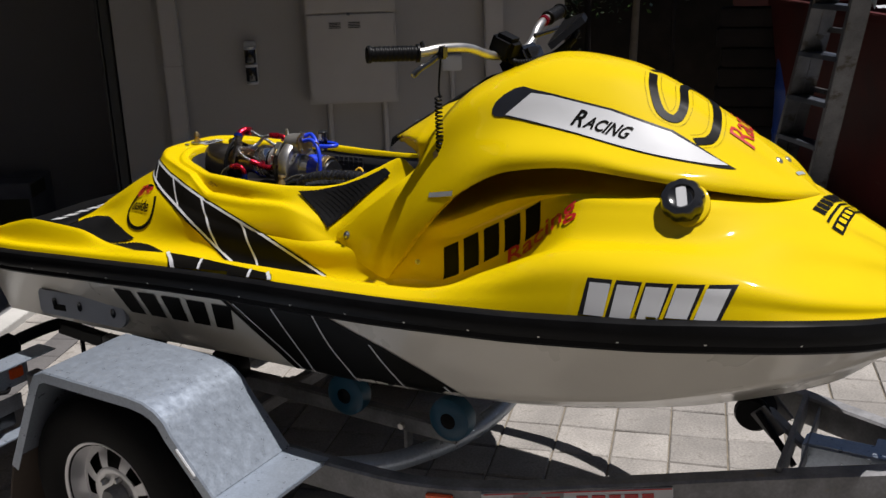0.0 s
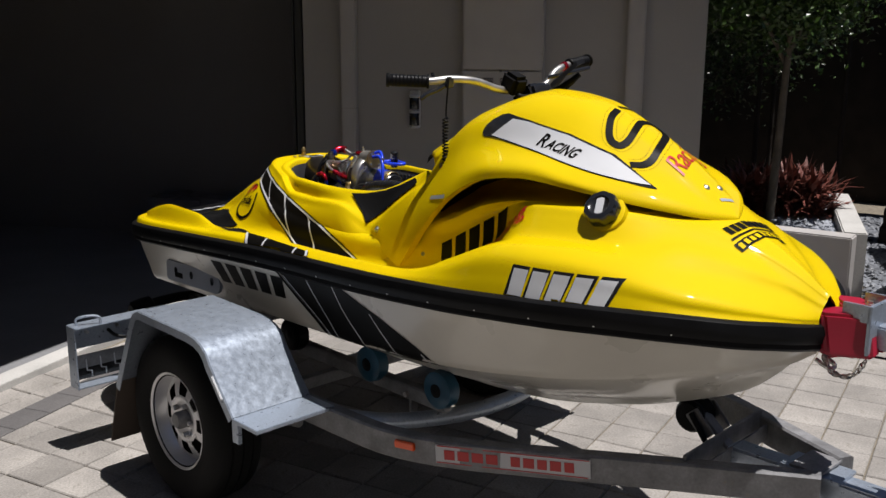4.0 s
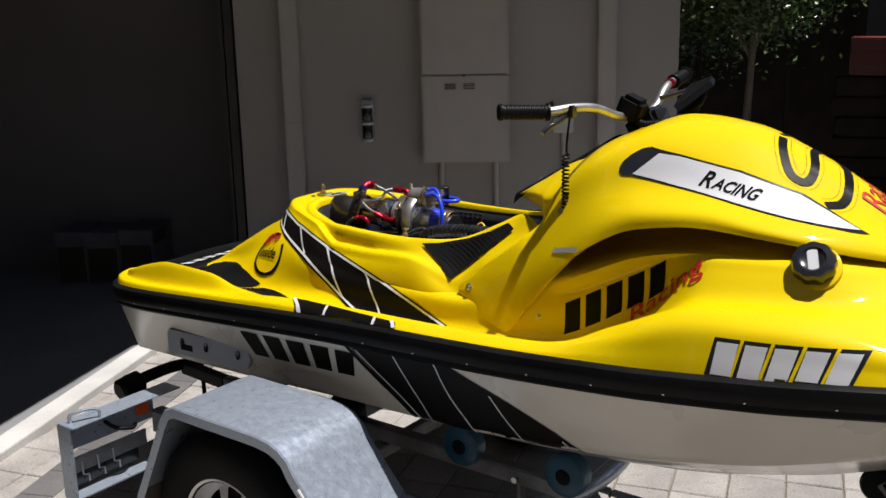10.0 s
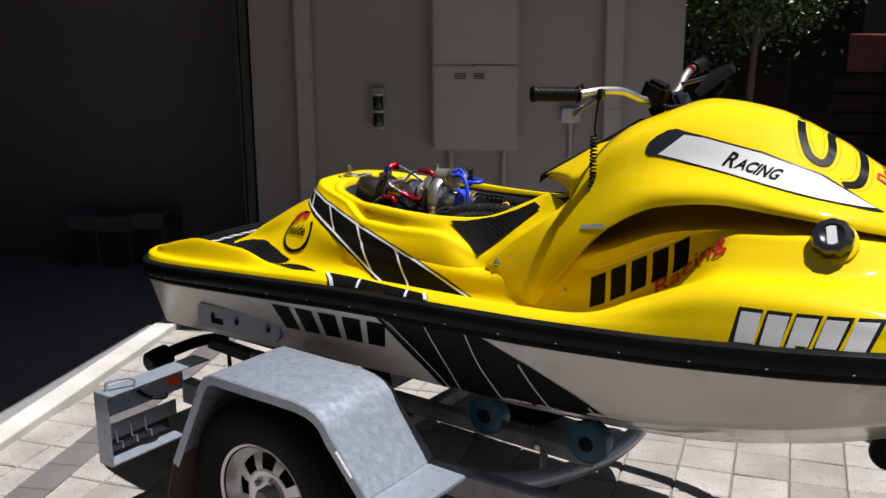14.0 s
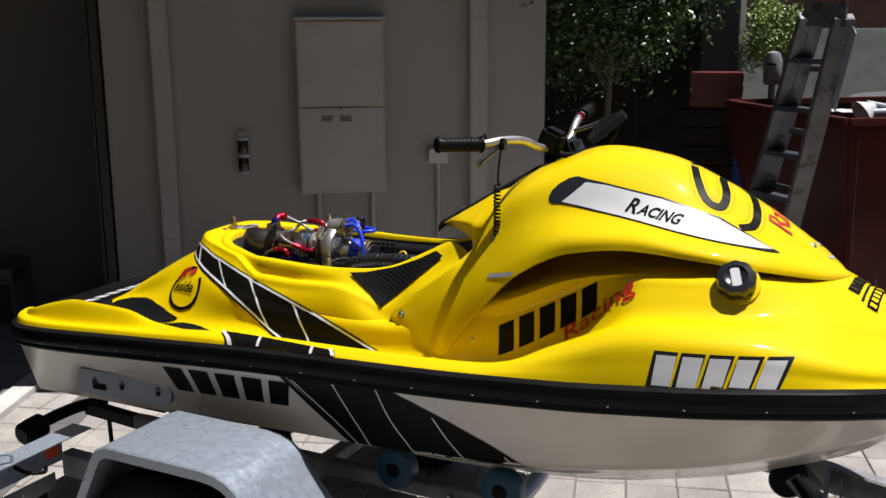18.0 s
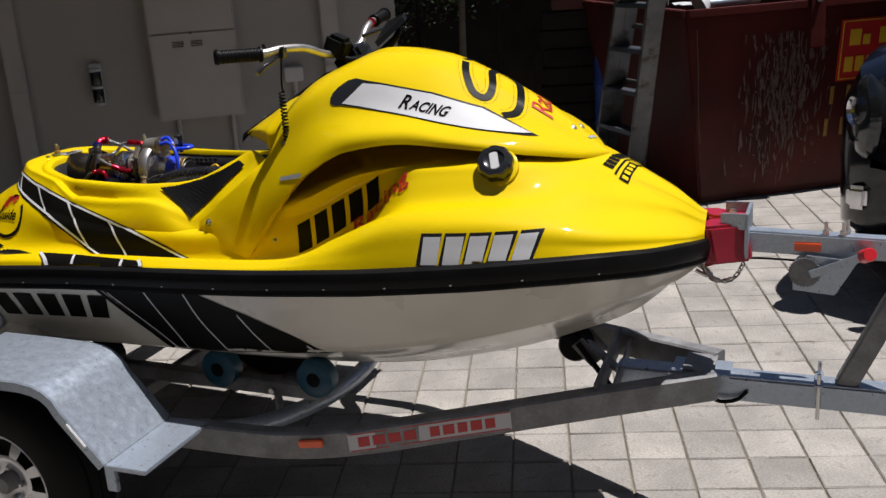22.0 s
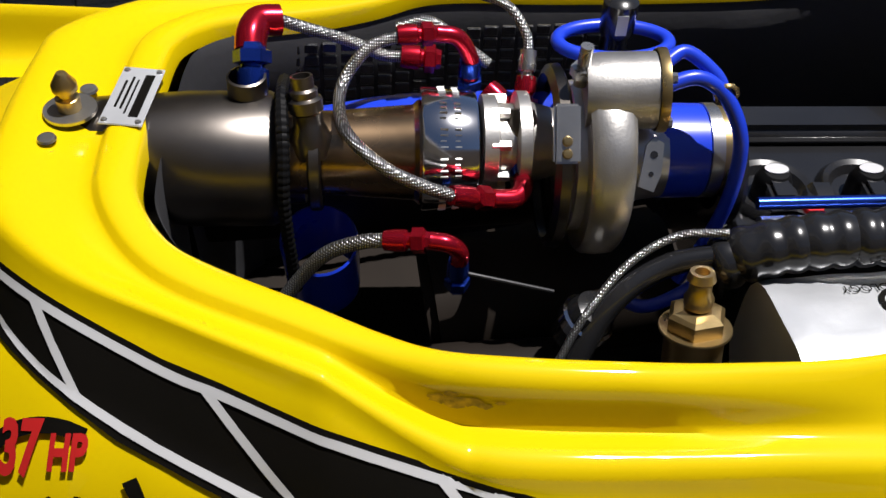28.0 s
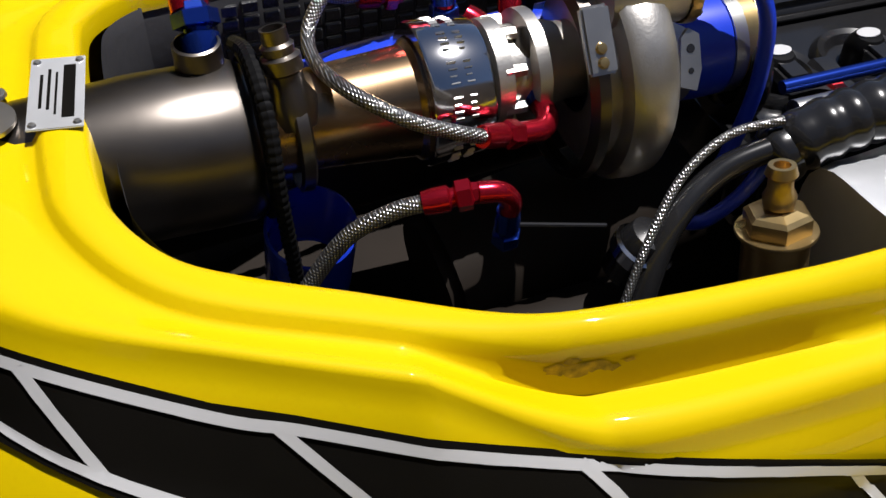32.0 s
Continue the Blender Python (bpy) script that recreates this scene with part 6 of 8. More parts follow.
# compressor scroll
bm = bmesh.new()
rows = []
for k in range(57):
    a = 2 * math.pi * k / 56                     # from the outlet on top, round the near side
    swell = 0.030 - 0.013 * (k / 56)
    rad = 0.060
    ring_ = []
    for j in range(14):
        q = 2 * math.pi * j / 14
        r_ = rad + swell * (0.55 + 0.55 * math.cos(q))
        ring_.append(Vector((-0.456 + swell * (0.74 * math.sin(q) + 0.16 * math.sin(3 * q)), -0.008 - r_ * math.sin(a), 1.106 + r_ * math.cos(a))))
    rows.append(ring_)
grid_mesh(rows, bm, True)
turned_plate = turned([(0.03, -0.027), (0.066, -0.025), (0.068, 0.020), (0.050, 0.024), (0.042, 0.030), (0.039, 0.045), (0.037, 0.06)], -0.457, -0.008, 1.106, 48)
into(turned_plate, None, bm)
comp = part("compressor_housing", bm, ALLOY, ski, "cast aluminium compressor scroll")
part("v_band", turned([(0.072, -0.008), (0.080, -0.004), (0.081, 0.004), (0.074, 0.008)], -0.494, -0.008, 1.106, 48), EXHAUST, comp)
part("v_band_bracket", box(-0.011, -0.004, -0.024, 0.011, 0.003, 0.024, 0.002, Matrix.Translation((-0.495, -0.060, 1.170)) @ Matrix.Rotation(radians(-38), 4, "X")), STEEL, comp, "steel clamp bracket with rivets")
for dz in (-0.006, -0.016):
    part("bracket_rivet", lathe([(0.0045, 0), (0.0035, 0.0025), (0, 0.003)], 12, Matrix.Translation((-0.495, -0.060, 1.170)) @ Matrix.Rotation(radians(-38), 4, "X") @ Matrix.Translation((0, -0.004, dz)) @ Matrix.Rotation(radians(90), 4, "X")), BRASS, comp)
part("v_band_bolt", rod((-0.481, -0.02, 1.19), (-0.480, -0.022, 1.228), 0.0055, seg=10), STEEL, comp)
part("v_band_nut", rod((-0.481, -0.021, 1.200), (-0.4808, -0.0215, 1.208), 0.010, seg=6), STEEL, comp, smooth=False)
out_m = axis_m((-0.472, -0.018, 1.182), (-0.412, -0.022, 1.186))
part("compressor_outlet", lathe([(0.0, -0.034), (0.030, -0.034), (0.032, -0.02), (0.032, 0.024), (0.0, 0.024)], 28, out_m), ALLOY, comp, "cast outlet stub")
part("outlet_plate", lathe([(0.034, 0.024), (0.035, 0.027), (0.035, 0.032), (0.0, 0.032)], 28, out_m), BRASS, comp)
for a in (0.6, 2.2, 3.8, 5.4):
    part("outlet_bolt", lathe([(0.0045, 0.030), (0.0045, 0.037), (0, 0.0375)], 6, out_m @ Matrix.Translation((0.028 * math.cos(a), 0.028 * math.sin(a), 0))), STEEL, comp, smooth=False)
lever_m = Matrix.Translation((-0.424, -0.066, 1.146)) @ Matrix.Rotation(radians(-38), 4, "X") @ Matrix.Rotation(radians(8), 4, "Y") @ Matrix.Scale(0.72, 4)
bm = bmesh.new()
f = bm.faces.new([bm.verts.new(p) for p in ((-0.010, 0, -0.03), (0.008, 0, -0.034), (0.014, 0, -0.012), (0.012, 0, 0.022), (0.0, 0, 0.028), (-0.008, 0, 0.018))])
ext = bmesh.ops.extrude_face_region(bm, geom=[f])
bmesh.ops.translate(bm, verts=[v for v in ext["geom"] if isinstance(v, bmesh.types.BMVert)], vec=(0, -0.006, 0))
bmesh.ops.transform(bm, verts=bm.verts, matrix=lever_m)
part("boost_lever", bm, STEEL, comp, "pressed steel boost bracket", smooth=False)
for dz, r in ((0.008, 0.0045), (-0.014, 0.003)):
    part("lever_hole", lathe([(r, 0), (r, 0.0008), (0, 0.0009)], 12, lever_m @ Matrix.Translation((0.002, -0.006, dz)) @ Matrix.Rotation(radians(90), 4, "X")), BLACKGLOSS, comp)
# blue coupler and its clamps
coupler = part("silicone_coupler", turned([(0.039, -0.026), (0.042, -0.024), (0.0425, 0.0), (0.042, 0.024), (0.039, 0.026)], -0.384, 0.0, 1.105, 40), BLUESIL, ski, "blue silicone coupler")
for x in (-0.413, -0.353):
    clamp_ = part("hose_clamp", turned([(0.038, -0.006), (0.0425, -0.0055), (0.0425, 0.0055), (0.038, 0.006)], x, 0.0, 1.105, 40), STEEL, coupler)
part("intake_pipe", turned([(0.038, -0.02), (0.040, -0.018), (0.040, 0.012), (0.038, 0.014)], -0.345, 0.0, 1.105, 40), BRASS, ski, "tinted intake pipe")
part("intake_ring", turned([(0.036, -0.010), (0.050, -0.010), (0.053, -0.006), (0.053, 0.005), (0.049, 0.010), (0.0, 0.014)], -0.334, 0.0, 1.108, 40), BLACKGLOSS, ski, "black intake ring")
# blow-off valve with its blue hose loop
valve = part("boost_valve", lathe([(0.0, -0.03), (0.013, -0.03), (0.013, -0.005), (0.016, 0.0), (0.016, 0.03), (0.011, 0.034), (0.0, 0.035)], 24, Matrix.Translation((-0.427, 0.092, 1.172))), BLACKGLOSS, ski, "black boost valve")
part("valve_label", box(-0.005, -0.0166, 0.004, 0.005, -0.0158, 0.024, 0, Matrix.Translation((-0.427, 0.092, 1.172))), WHITEVINYL, valve, smooth=False)
part("vacuum_hose", tube([(-0.428 + 0.052 * math.cos(t), 0.092 + 0.028 * math.sin(t), 1.160) for t in [2 * math.pi * k / 14 for k in range(14)]], 0.0065, 12, closed=True), BLUESIL, ski, "blue vacuum hose loop")
part("vacuum_hose", tube([(-0.415, -0.03, 1.195), (-0.385, -0.025, 1.20), (-0.36, -0.03, 1.185), (-0.342, -0.042, 1.15), (-0.340, -0.05, 1.10), (-0.35, -0.055, 1.05), (-0.37, -0.06, 1.0)], 0.0065, 12), BLUESIL, ski, "blue vacuum hose")
part("vacuum_hose", tube([(-0.415, -0.02, 1.21), (-0.395, -0.01, 1.215), (-0.37, -0.02, 1.20), (-0.36, -0.03, 1.185)], 0.006, 12), BLUESIL, ski)
part("cable_tie", tube([(-0.36 + 0.009 * math.cos(t), -0.03, 1.187 + 0.009 * math.sin(t)) for t in [2 * math.pi * k / 10 for k in range(10)]], 0.0022, 6, smooth=False, closed=True), BRASS, ski)
# second charge pipe in blue, low at the back
part("charge_pipe", tube([(-0.70, 0.10, 1.05), (-0.62, 0.085, 1.075), (-0.52, 0.07, 1.09), (-0.44, 0.06, 1.10)], 0.026, 16), BLUESIL, ski, "blue silicone charge pipe")
part("charge_sleeve", lathe([(0.034, -0.05), (0.036, -0.048), (0.036, 0.048), (0.034, 0.05)], 32, axis_m((-0.70, 0.01, 0.93), (-0.70, -0.03, 1.03))), BLUESIL, ski, "blue silicone sleeve")


def low(p):
    """The upper lines sag towards the far wall."""
    k = 0.0 if p[2] < 1.12 else min(1.0, (p[2] - 1.12) / 0.025)
    return Vector((p[0] + 0.004 * k, p[1] + 0.05 * k, p[2] - 0.042 * k))


def line(pts, *rest, **more):
    return tube([low(p) for p in pts], *rest, **more)


def fitting(a, b, r, material, name, label=""):
    """A hexagon hose end from a to b with a smooth collar."""
    a, b = low(a), low(b)
    n = (b - a).length
    m = axis_m(a, b)
    hexa = part(name, lathe([(0, -n / 2), (r * 0.85, -n / 2), (r * 0.95, -n * 0.3), (r * 0.95, -n * 0.05), (r * 0.7, 0.0), (r * 0.7, n * 0.1)], 20, m), material, ski, label)
    part("hex_nut", lathe([(r * 0.8, n * 0.06), (r * 1.12, n * 0.1), (r * 1.12, n * 0.34), (r * 0.8, n * 0.38), (r * 0.7, n / 2), (0, n / 2)], 6, m), material, hexa, smooth=False)
    return hexa


# braided oil and coolant lines with red and blue ends
part("braided_hose", line([(-0.628, 0.018, 1.222), (-0.655, 0.012, 1.215), (-0.677, 0.0, 1.192), (-0.683, -0.035, 1.186), (-0.674, -0.09, 1.196), (-0.645, -0.125, 1.19), (-0.612, -0.135, 1.178), (-0.588, -0.135, 1.168)], 0.0054, 14), TEXTILE, ski, "braided stainless hose loop")
fitting((-0.632, 0.018, 1.223), (-0.595, 0.022, 1.222), 0.0095, REDANOD, "hose_end", "red anodised hose end")
part("elbow", line([(-0.597, 0.022, 1.222), (-0.578, 0.022, 1.218), (-0.566, 0.02, 1.198), (-0.565, 0.018, 1.178)], 0.0078, 14), REDANOD, ski, "red anodised elbow")
fitting((-0.566, 0.02, 1.195), (-0.565, 0.018, 1.165), 0.011, BLUEANOD, "hose_end", "blue anodised adaptor")
fitting((-0.592, -0.136, 1.170), (-0.553, -0.118, 1.150), 0.0095, REDANOD, "hose_end", "red anodised hose end")
part("elbow", line([(-0.555, -0.119, 1.151), (-0.535, -0.105, 1.140), (-0.526, -0.088, 1.138), (-0.526, -0.078, 1.146)], 0.0085, 14), REDANOD, ski, "red anodised elbow")
fitting((-0.527, -0.080, 1.143), (-0.527, -0.066, 1.168), 0.0105, BLUEANOD, "hose_end", "blue anodised adaptor")
part("oil_boss", lathe([(0.0, -0.014), (0.010, -0.014), (0.0135, -0.006), (0.0145, 0.004), (0.011, 0.014), (0.0, 0.016)], 20, axis_m((-0.523, -0.018, 1.128), (-0.523, -0.002, 1.152))), EXHAUST, ski, "heat-stained oil union")
# big elbow standing on the exhaust can
fitting((-0.757, -0.022, 1.190), (-0.757, 0.006, 1.222), 0.015, BLUEANOD, "hose_end", "blue anodised adaptor")
part("elbow", line([(-0.759, 0.004, 1.214), (-0.758, 0.018, 1.223), (-0.752, 0.034, 1.226), (-0.735, 0.04, 1.224)], 0.014, 16), REDANOD, ski, "large red anodised elbow")
part("braided_hose", line([(-0.735, 0.04, 1.224), (-0.71, 0.042, 1.214), (-0.675, 0.045, 1.200), (-0.645, 0.05, 1.182), (-0.625, 0.05, 1.18)], 0.0055, 14), TEXTILE, ski, "braided stainless hose")
fitting((-0.627, 0.05, 1.18), (-0.59, 0.048, 1.178), 0.012, REDANOD, "hose_end", "red anodised hose end")
part("braided_hose", line([(-0.63, 0.075, 1.195), (-0.60, 0.07, 1.205), (-0.57, 0.055, 1.19), (-0.545, 0.045, 1.175)], 0.0055, 12), TEXTILE, ski, "braided stainless hose")
part("braided_hose", line([(-0.555, 0.085, 1.225), (-0.53, 0.06, 1.228), (-0.515, 0.035, 1.215), (-0.513, 0.02, 1.20)], 0.0045, 10), TEXTILE, ski, "thin braided line")
fitting((-0.513, 0.024, 1.204), (-0.516, 0.0, 1.172), 0.0085, STEEL, "line_end")
fitting((-0.515, 0.01, 1.185), (-0.517, -0.012, 1.160), 0.0105, REDANOD, "hose_end", "red anodised hose end")
fitting((-0.548, 0.02, 1.165), (-0.525, 0.0, 1.150), 0.012, REDANOD, "hose_end", "red anodised hose end")
# lower line
part("braided_hose", tube([(-0.735, -0.11, 1.02), (-0.715, -0.105, 1.05), (-0.69, -0.108, 1.085), (-0.66, -0.115, 1.105), (-0.638, -0.121, 1.112)], 0.0062, 14), TEXTILE, ski, "braided stainless hose")
fitting((-0.642, -0.12, 1.111), (-0.605, -0.128, 1.118), 0.0095, REDANOD, "hose_end", "red anodised hose end")
part("elbow", tube([(-0.607, -0.128, 1.118), (-0.592, -0.13, 1.116), (-0.583, -0.129, 1.105), (-0.583, -0.127, 1.09)], 0.0075, 14), REDANOD, ski, "red anodised elbow")
fitting((-0.583, -0.127, 1.095), (-0.583, -0.126, 1.06), 0.0095, BLUEANOD, "hose_end", "blue anodised adaptor")
# wastegate can and dark pipework below
gate = part("wastegate", lathe([(0, -0.03), (0.020, -0.03), (0.022, 0.0), (0.018, 0.014), (0.008, 0.018), (0.0, 0.022)], 28, axis_m((-0.475, -0.125, 1.005), (-0.46, -0.13, 1.045))), BLACKGLOSS, ski, "black wastegate can")
part("gate_clamp", lathe([(0.022, -0.012), (0.0245, -0.010), (0.0245, 0.0), (0.022, 0.002)], 28, axis_m((-0.475, -0.125, 1.005), (-0.46, -0.13, 1.045))), CHROME, gate)
part("wastegate_rod", rod((-0.58, -0.115, 1.07), (-0.50, -0.12, 1.05), 0.0018, seg=8), BLACKGLOSS, ski)
for a, b, r in (((-0.84, 0.12, 0.95), (-0.42, 0.12, 0.98), 0.05), ((-0.80, -0.10, 0.90), (-0.45, -0.12, 0.94), 0.035), ((-0.60, -0.02, 0.92), (-0.36, 0.0, 0.95), 0.07)):
    part("dark_pipe", rod(a, b, r, seg=20, bevel=0.01), BAYBLACK, ski)
# gold sensor fitting
gm = axis_m((-0.394, -0.181, 1.044), (-0.397, -0.165, 1.110))
gold = part("brass_fitting", lathe([(0, -0.06), (0.024, -0.06), (0.024, -0.012), (0.0, -0.012)], 24, gm), BRASS, ski, "brass pressure fitting")
part("washer", lathe([(0.0, -0.014), (0.029, -0.014), (0.0295, -0.0125), (0.029, -0.011), (0.0, -0.011)], 32, gm), BRASS, gold)
part("hex_nut", lathe([(0.0, -0.011), (0.0245, -0.011), (0.0245, 0.001), (0.021, 0.004), (0.013, 0.006), (0, 0.006)], 6, gm), BRASS, gold, smooth=False)
part("barb", lathe([(0.0, 0.008), (0.011, 0.008), (0.012, 0.016), (0.009, 0.022), (0.009, 0.03), (0.0115, 0.033), (0.0095, 0.04), (0.006, 0.04), (0.006, 0.03), (0, 0.03)], 20, gm), BRASS, gold)
# corrugated loom and braided cables
part("corrugated_hose", tube([(-0.365, -0.115, 1.10), (-0.33, -0.118, 1.12), (-0.27, -0.122, 1.135), (-0.19, -0.13, 1.145), (-0.10, -0.14, 1.15), (-0.02, -0.12, 1.145)], 0.0225, 20, rings=0.0022, pitch=0.0185), BLACKGLOSS, ski, "ribbed black corrugated hose")
part("braided_hose", tube([(-0.36, -0.112, 1.108), (-0.40, -0.105, 1.098), (-0.44, -0.115, 1.075), (-0.475, -0.14, 1.04), (-0.50, -0.16, 0.99)], 0.0036, 10), TEXTILE, ski, "thin braided cable")
part("black_hose", tube([(-0.36, -0.118, 1.09), (-0.41, -0.118, 1.075), (-0.455, -0.135, 1.045), (-0.49, -0.165, 0.98)], 0.010, 12), BLACKGLOSS, ski)
part("vacuum_hose", tube([(-0.36, -0.11, 1.07), (-0.385, -0.12, 1.05), (-0.42, -0.125, 1.035), (-0.45, -0.12, 1.045)], 0.006, 10), BLUESIL, ski)
# valve cover with coils, fuel rail and wiring
block = part("valve_cover", box(-0.335, -0.06, 0.95, 0.06, 0.16, 1.068, 0.02, None, None, 3), BLACKGLOSS, ski, "gloss black valve cover")
part("cover_ridge", box(-0.32, 0.085, 1.06, 0.05, 0.14, 1.086, 0.012, None, None, 3), BLACKGLOSS, block)
for x in (-0.225, -0.135, -0.045):
    part("cover_web", loft([x - 0.022, x - 0.008, x + 0.008, x + 0.022], lambda q, x=x: [(0.05, 1.064), (0.045, 1.064 + 0.02 * (1 - ((q - x) / 0.022) ** 2)), (0.0, 1.064 + 0.016 * (1 - ((q - x) / 0.022) ** 2))], 3), BLACKGLOSS, block)
for k, x in enumerate((-0.272, -0.180, -0.088)):
    cm = Matrix.Translation((x, 0.012, 1.066))
    part("plug_well", lathe([(0.046, -0.004), (0.045, 0.006), (0.040, 0.012), (0.034, 0.010), (0.029, 0.002), (0.0, 0.001)], 32, cm), BLACKGLOSS, block, "round black plug well")
    coil_p = part("ignition_coil", lathe([(0.018, 0.0), (0.018, 0.018), (0.015, 0.026), (0.012, 0.030), (0, 0.031)], 24, cm), BLACKRUB, block, "black ignition coil")
    part("coil_plug", box(-0.012, -0.036, 0.010, 0.012, -0.006, 0.028, 0.004, cm), BLACKGLOSS, block)
    part("coil_label", lathe([(0.0105, 0.0305), (0.0105, 0.0318), (0, 0.0322)], 20, cm @ Matrix.Translation((0, 0.002, 0)) @ Matrix.Diagonal((1.1, 0.7, 1, 1))), WHITEVINYL, block)
part("fuel_rail", rod((-0.31, -0.045, 1.106), (0.05, -0.049, 1.116), 0.006, seg=14), BLUEANOD, ski, "blue anodised fuel rail")
part("alloy_rail", rod((-0.315, -0.072, 1.101), (0.05, -0.080, 1.112), 0.011, seg=14), STEEL, ski)
part("wire_tag", box(-0.262, -0.05, 1.088, -0.243, -0.03, 1.094, 0.001), REDPLASTIC, ski)
for k, off in enumerate((0.0, 0.006, -0.006)):
    part("loom_wire", tube([(-0.285, -0.03, 1.085 + off), (-0.275, -0.045, 1.10 + off), (-0.262, -0.05, 1.098), (-0.255, -0.04, 1.09)], 0.0022, 6), (WHITEVINYL, REDVINYL, STRIPE)[k], ski)
part("dipstick", tube([(-0.185 + 0.014 * math.cos(t), -0.055 + 0.006 * math.sin(t), 1.142 + 0.016 * math.sin(t)) for t in [2 * math.pi * k / 12 for k in range(12)]], 0.0035, 8, closed=True), SIGNYELLOW, ski, "yellow dipstick ring")
part("dipstick_tube", rod((-0.190, -0.055, 1.03), (-0.188, -0.055, 1.128), 0.004, seg=8), STEEL, ski)
# the whole set sits a little deeper in the bay
for o in set(bpy.data.objects) - built_before:
    if o.type == "MESH":
        mid = sum((v.co.x for v in o.data.vertices)) / len(o.data.vertices)
        o.data.transform(SKI_INV @ Matrix.Translation((0, 0, 0.004 if mid < -0.345 else -0.022)))
# silver-wrapped airbox
box_m = SKI_INV @ Matrix.Translation((-0.241, -0.185, 1.030)) @ Matrix.Rotation(radians(4), 4, "Z")
bm = bmesh.new()
rows = []
for x in steps(-0.091, 0.091, 14):
    k = 1 - 0.03 * (abs(x) / 0.091) ** 24
    row = []
    for t in [2 * math.pi * i / 32 for i in range(32)]:
        c_, s_ = math.cos(t), math.sin(t)
        q = (abs(c_) ** 4 + abs(s_) ** 4) ** -0.25
        row.append(Vector((x, 0.067 * k * c_ * q, 0.060 * k * s_ * q + 0.0008 * math.sin(90 * x + 5 * t))))
    rows.append(row)
grid_mesh(rows, bm, True)
for r in (rows[0], rows[-1]):
    bm.faces.new([bm.verts.new(p) for p in r])
bmesh.ops.remove_doubles(bm, verts=bm.verts, dist=0.0003)
bmesh.ops.transform(bm, verts=bm.verts, matrix=box_m)
airbox = part("airbox", bm, SILVERFILM, ski, "silver foil wrapped airbox with black marks")


def wrapped(bm, along, turn):
    """Lays a flat mark on the box, head towards the near side."""
    for v in bm.verts:
        u, w, h = v.co
        y_ = turn - w
        v.co = box_m @ Vector((along - u, y_, 0.0604 * (1 - min(0.98, abs(y_) / 0.067) ** 4) ** 0.25 + 0.0012 + h))
    return bm


for k in range(4):
    ring_at = [(0.0135 * math.cos(q), 0.0135 * math.sin(q)) for q in [2 * math.pi * i / 20 for i in range(21)]]
    part("foil_mark", wrapped(into(ribbon(ring_at, 0.0045, 1), Matrix.Translation((0, 0, 0.0004))), 0.009 + k * 0.030, 0.012), STRIPE, airbox, smooth=False)
    part("foil_mark", wrapped(into(ribbon([(-0.012, -0.004), (0.012, -0.004)], 0.0022, 1), Matrix.Translation((0, 0, 0.0006))), 0.009 + k * 0.030, 0.006), STRIPE, airbox, smooth=False)
word = lettering("TECHNOLOGY", (0, 0), 0.012, 0, 0, 1.0)
part("foil_lettering", wrapped(word, 0.050, 0.034), STRIPE, airbox, "black lettering on foil", smooth=False)
# textured lining on the far wall
bm = bmesh.new()
for i in range(22):
    for j in range(10):
        box(-0.80 + i * 0.019, 0.0, 0.0, -0.80 + i * 0.019 + 0.015, 0.004, 0.011, 0.001, Matrix.Translation((0, 0.160 + 0.0026 * min(i, 14) + wider(-0.80 + i * 0.019, 1), 0.950 + j * 0.0145)), bm, 1)
lining = part("quilted_lining", bm, CARBON, ski, "quilted black lining", smooth=False)
tagged(lining, kind="stuff")

# ---------------------------------------------------------------- fixtures on the garage wall
meter = thing("meter_box", "beige painted steel meter box with two doors on the wall", "meter box", at=WALL_M)
for z0, z1, nm in ((0.885, 1.385, "lower_door"), (1.395, 1.885, "upper_door")):
    d = part(nm, box(-1.495, -0.118, z0, -1.0, -0.105, z1, 0.003), TRIMPAINT, meter)
    if nm == "lower_door":
        for x in (-1.335, -1.225):
            vent = part("vent", box(x - 0.037, -0.1205, 1.305, x + 0.037, -0.118, 1.345, 0.001), RENDER, d)
            for k in range(4):
                part("vent_slot", box(x - 0.032, -0.1215, 1.309 + k * 0.009, x + 0.032, -0.1203, 1.313 + k * 0.009, 0), BLACKRUB, d, smooth=False)
        part("catch", box(-1.265, -0.124, 1.378, -1.245, -0.118, 1.392, 0.002), GALVDULL, d)
    for zz in (z0 + 0.1, z1 - 0.1):
        part("hinge", rod((-0.996, -0.112, zz - 0.02), (-0.996, -0.112, zz + 0.02), 0.006, seg=8), TRIMPAINT, d)
part("body", box(-1.505, -0.105, 0.875, -0.99, -0.002, 1.90, 0.004), TRIMPAINT, meter)
part("hood", box(-1.515, -0.135, 1.895, -0.98, -0.002, 1.91, 0.003), GREYPLATE, meter)
sensor = thing("wall_lamp", "white up-and-down wall lamp with black lenses", "wall lamp", at=WALL_M)
part("backplate", box(-1.872, -0.04, 1.0, -1.805, -0.002, 1.245, 0.006), WHITEVINYL, sensor)
for z0, z1 in ((1.018, 1.098), (1.125, 1.20)):
    part("lens", lathe([(0.03, z0), (0.032, z0 + 0.003), (0.032, z1 - 0.003), (0.03, z1)], 24, Matrix.Translation((-1.8385, -0.045, 0))), BLACKGLOSS, sensor)
for z in (1.008, 1.108, 1.21):
    part("collar", lathe([(0, z - 0.007), (0.034, z - 0.007), (0.034, z + 0.007), (0, z + 0.007)], 24, Matrix.Translation((-1.8385, -0.045, 0))), WHITEVINYL, sensor)
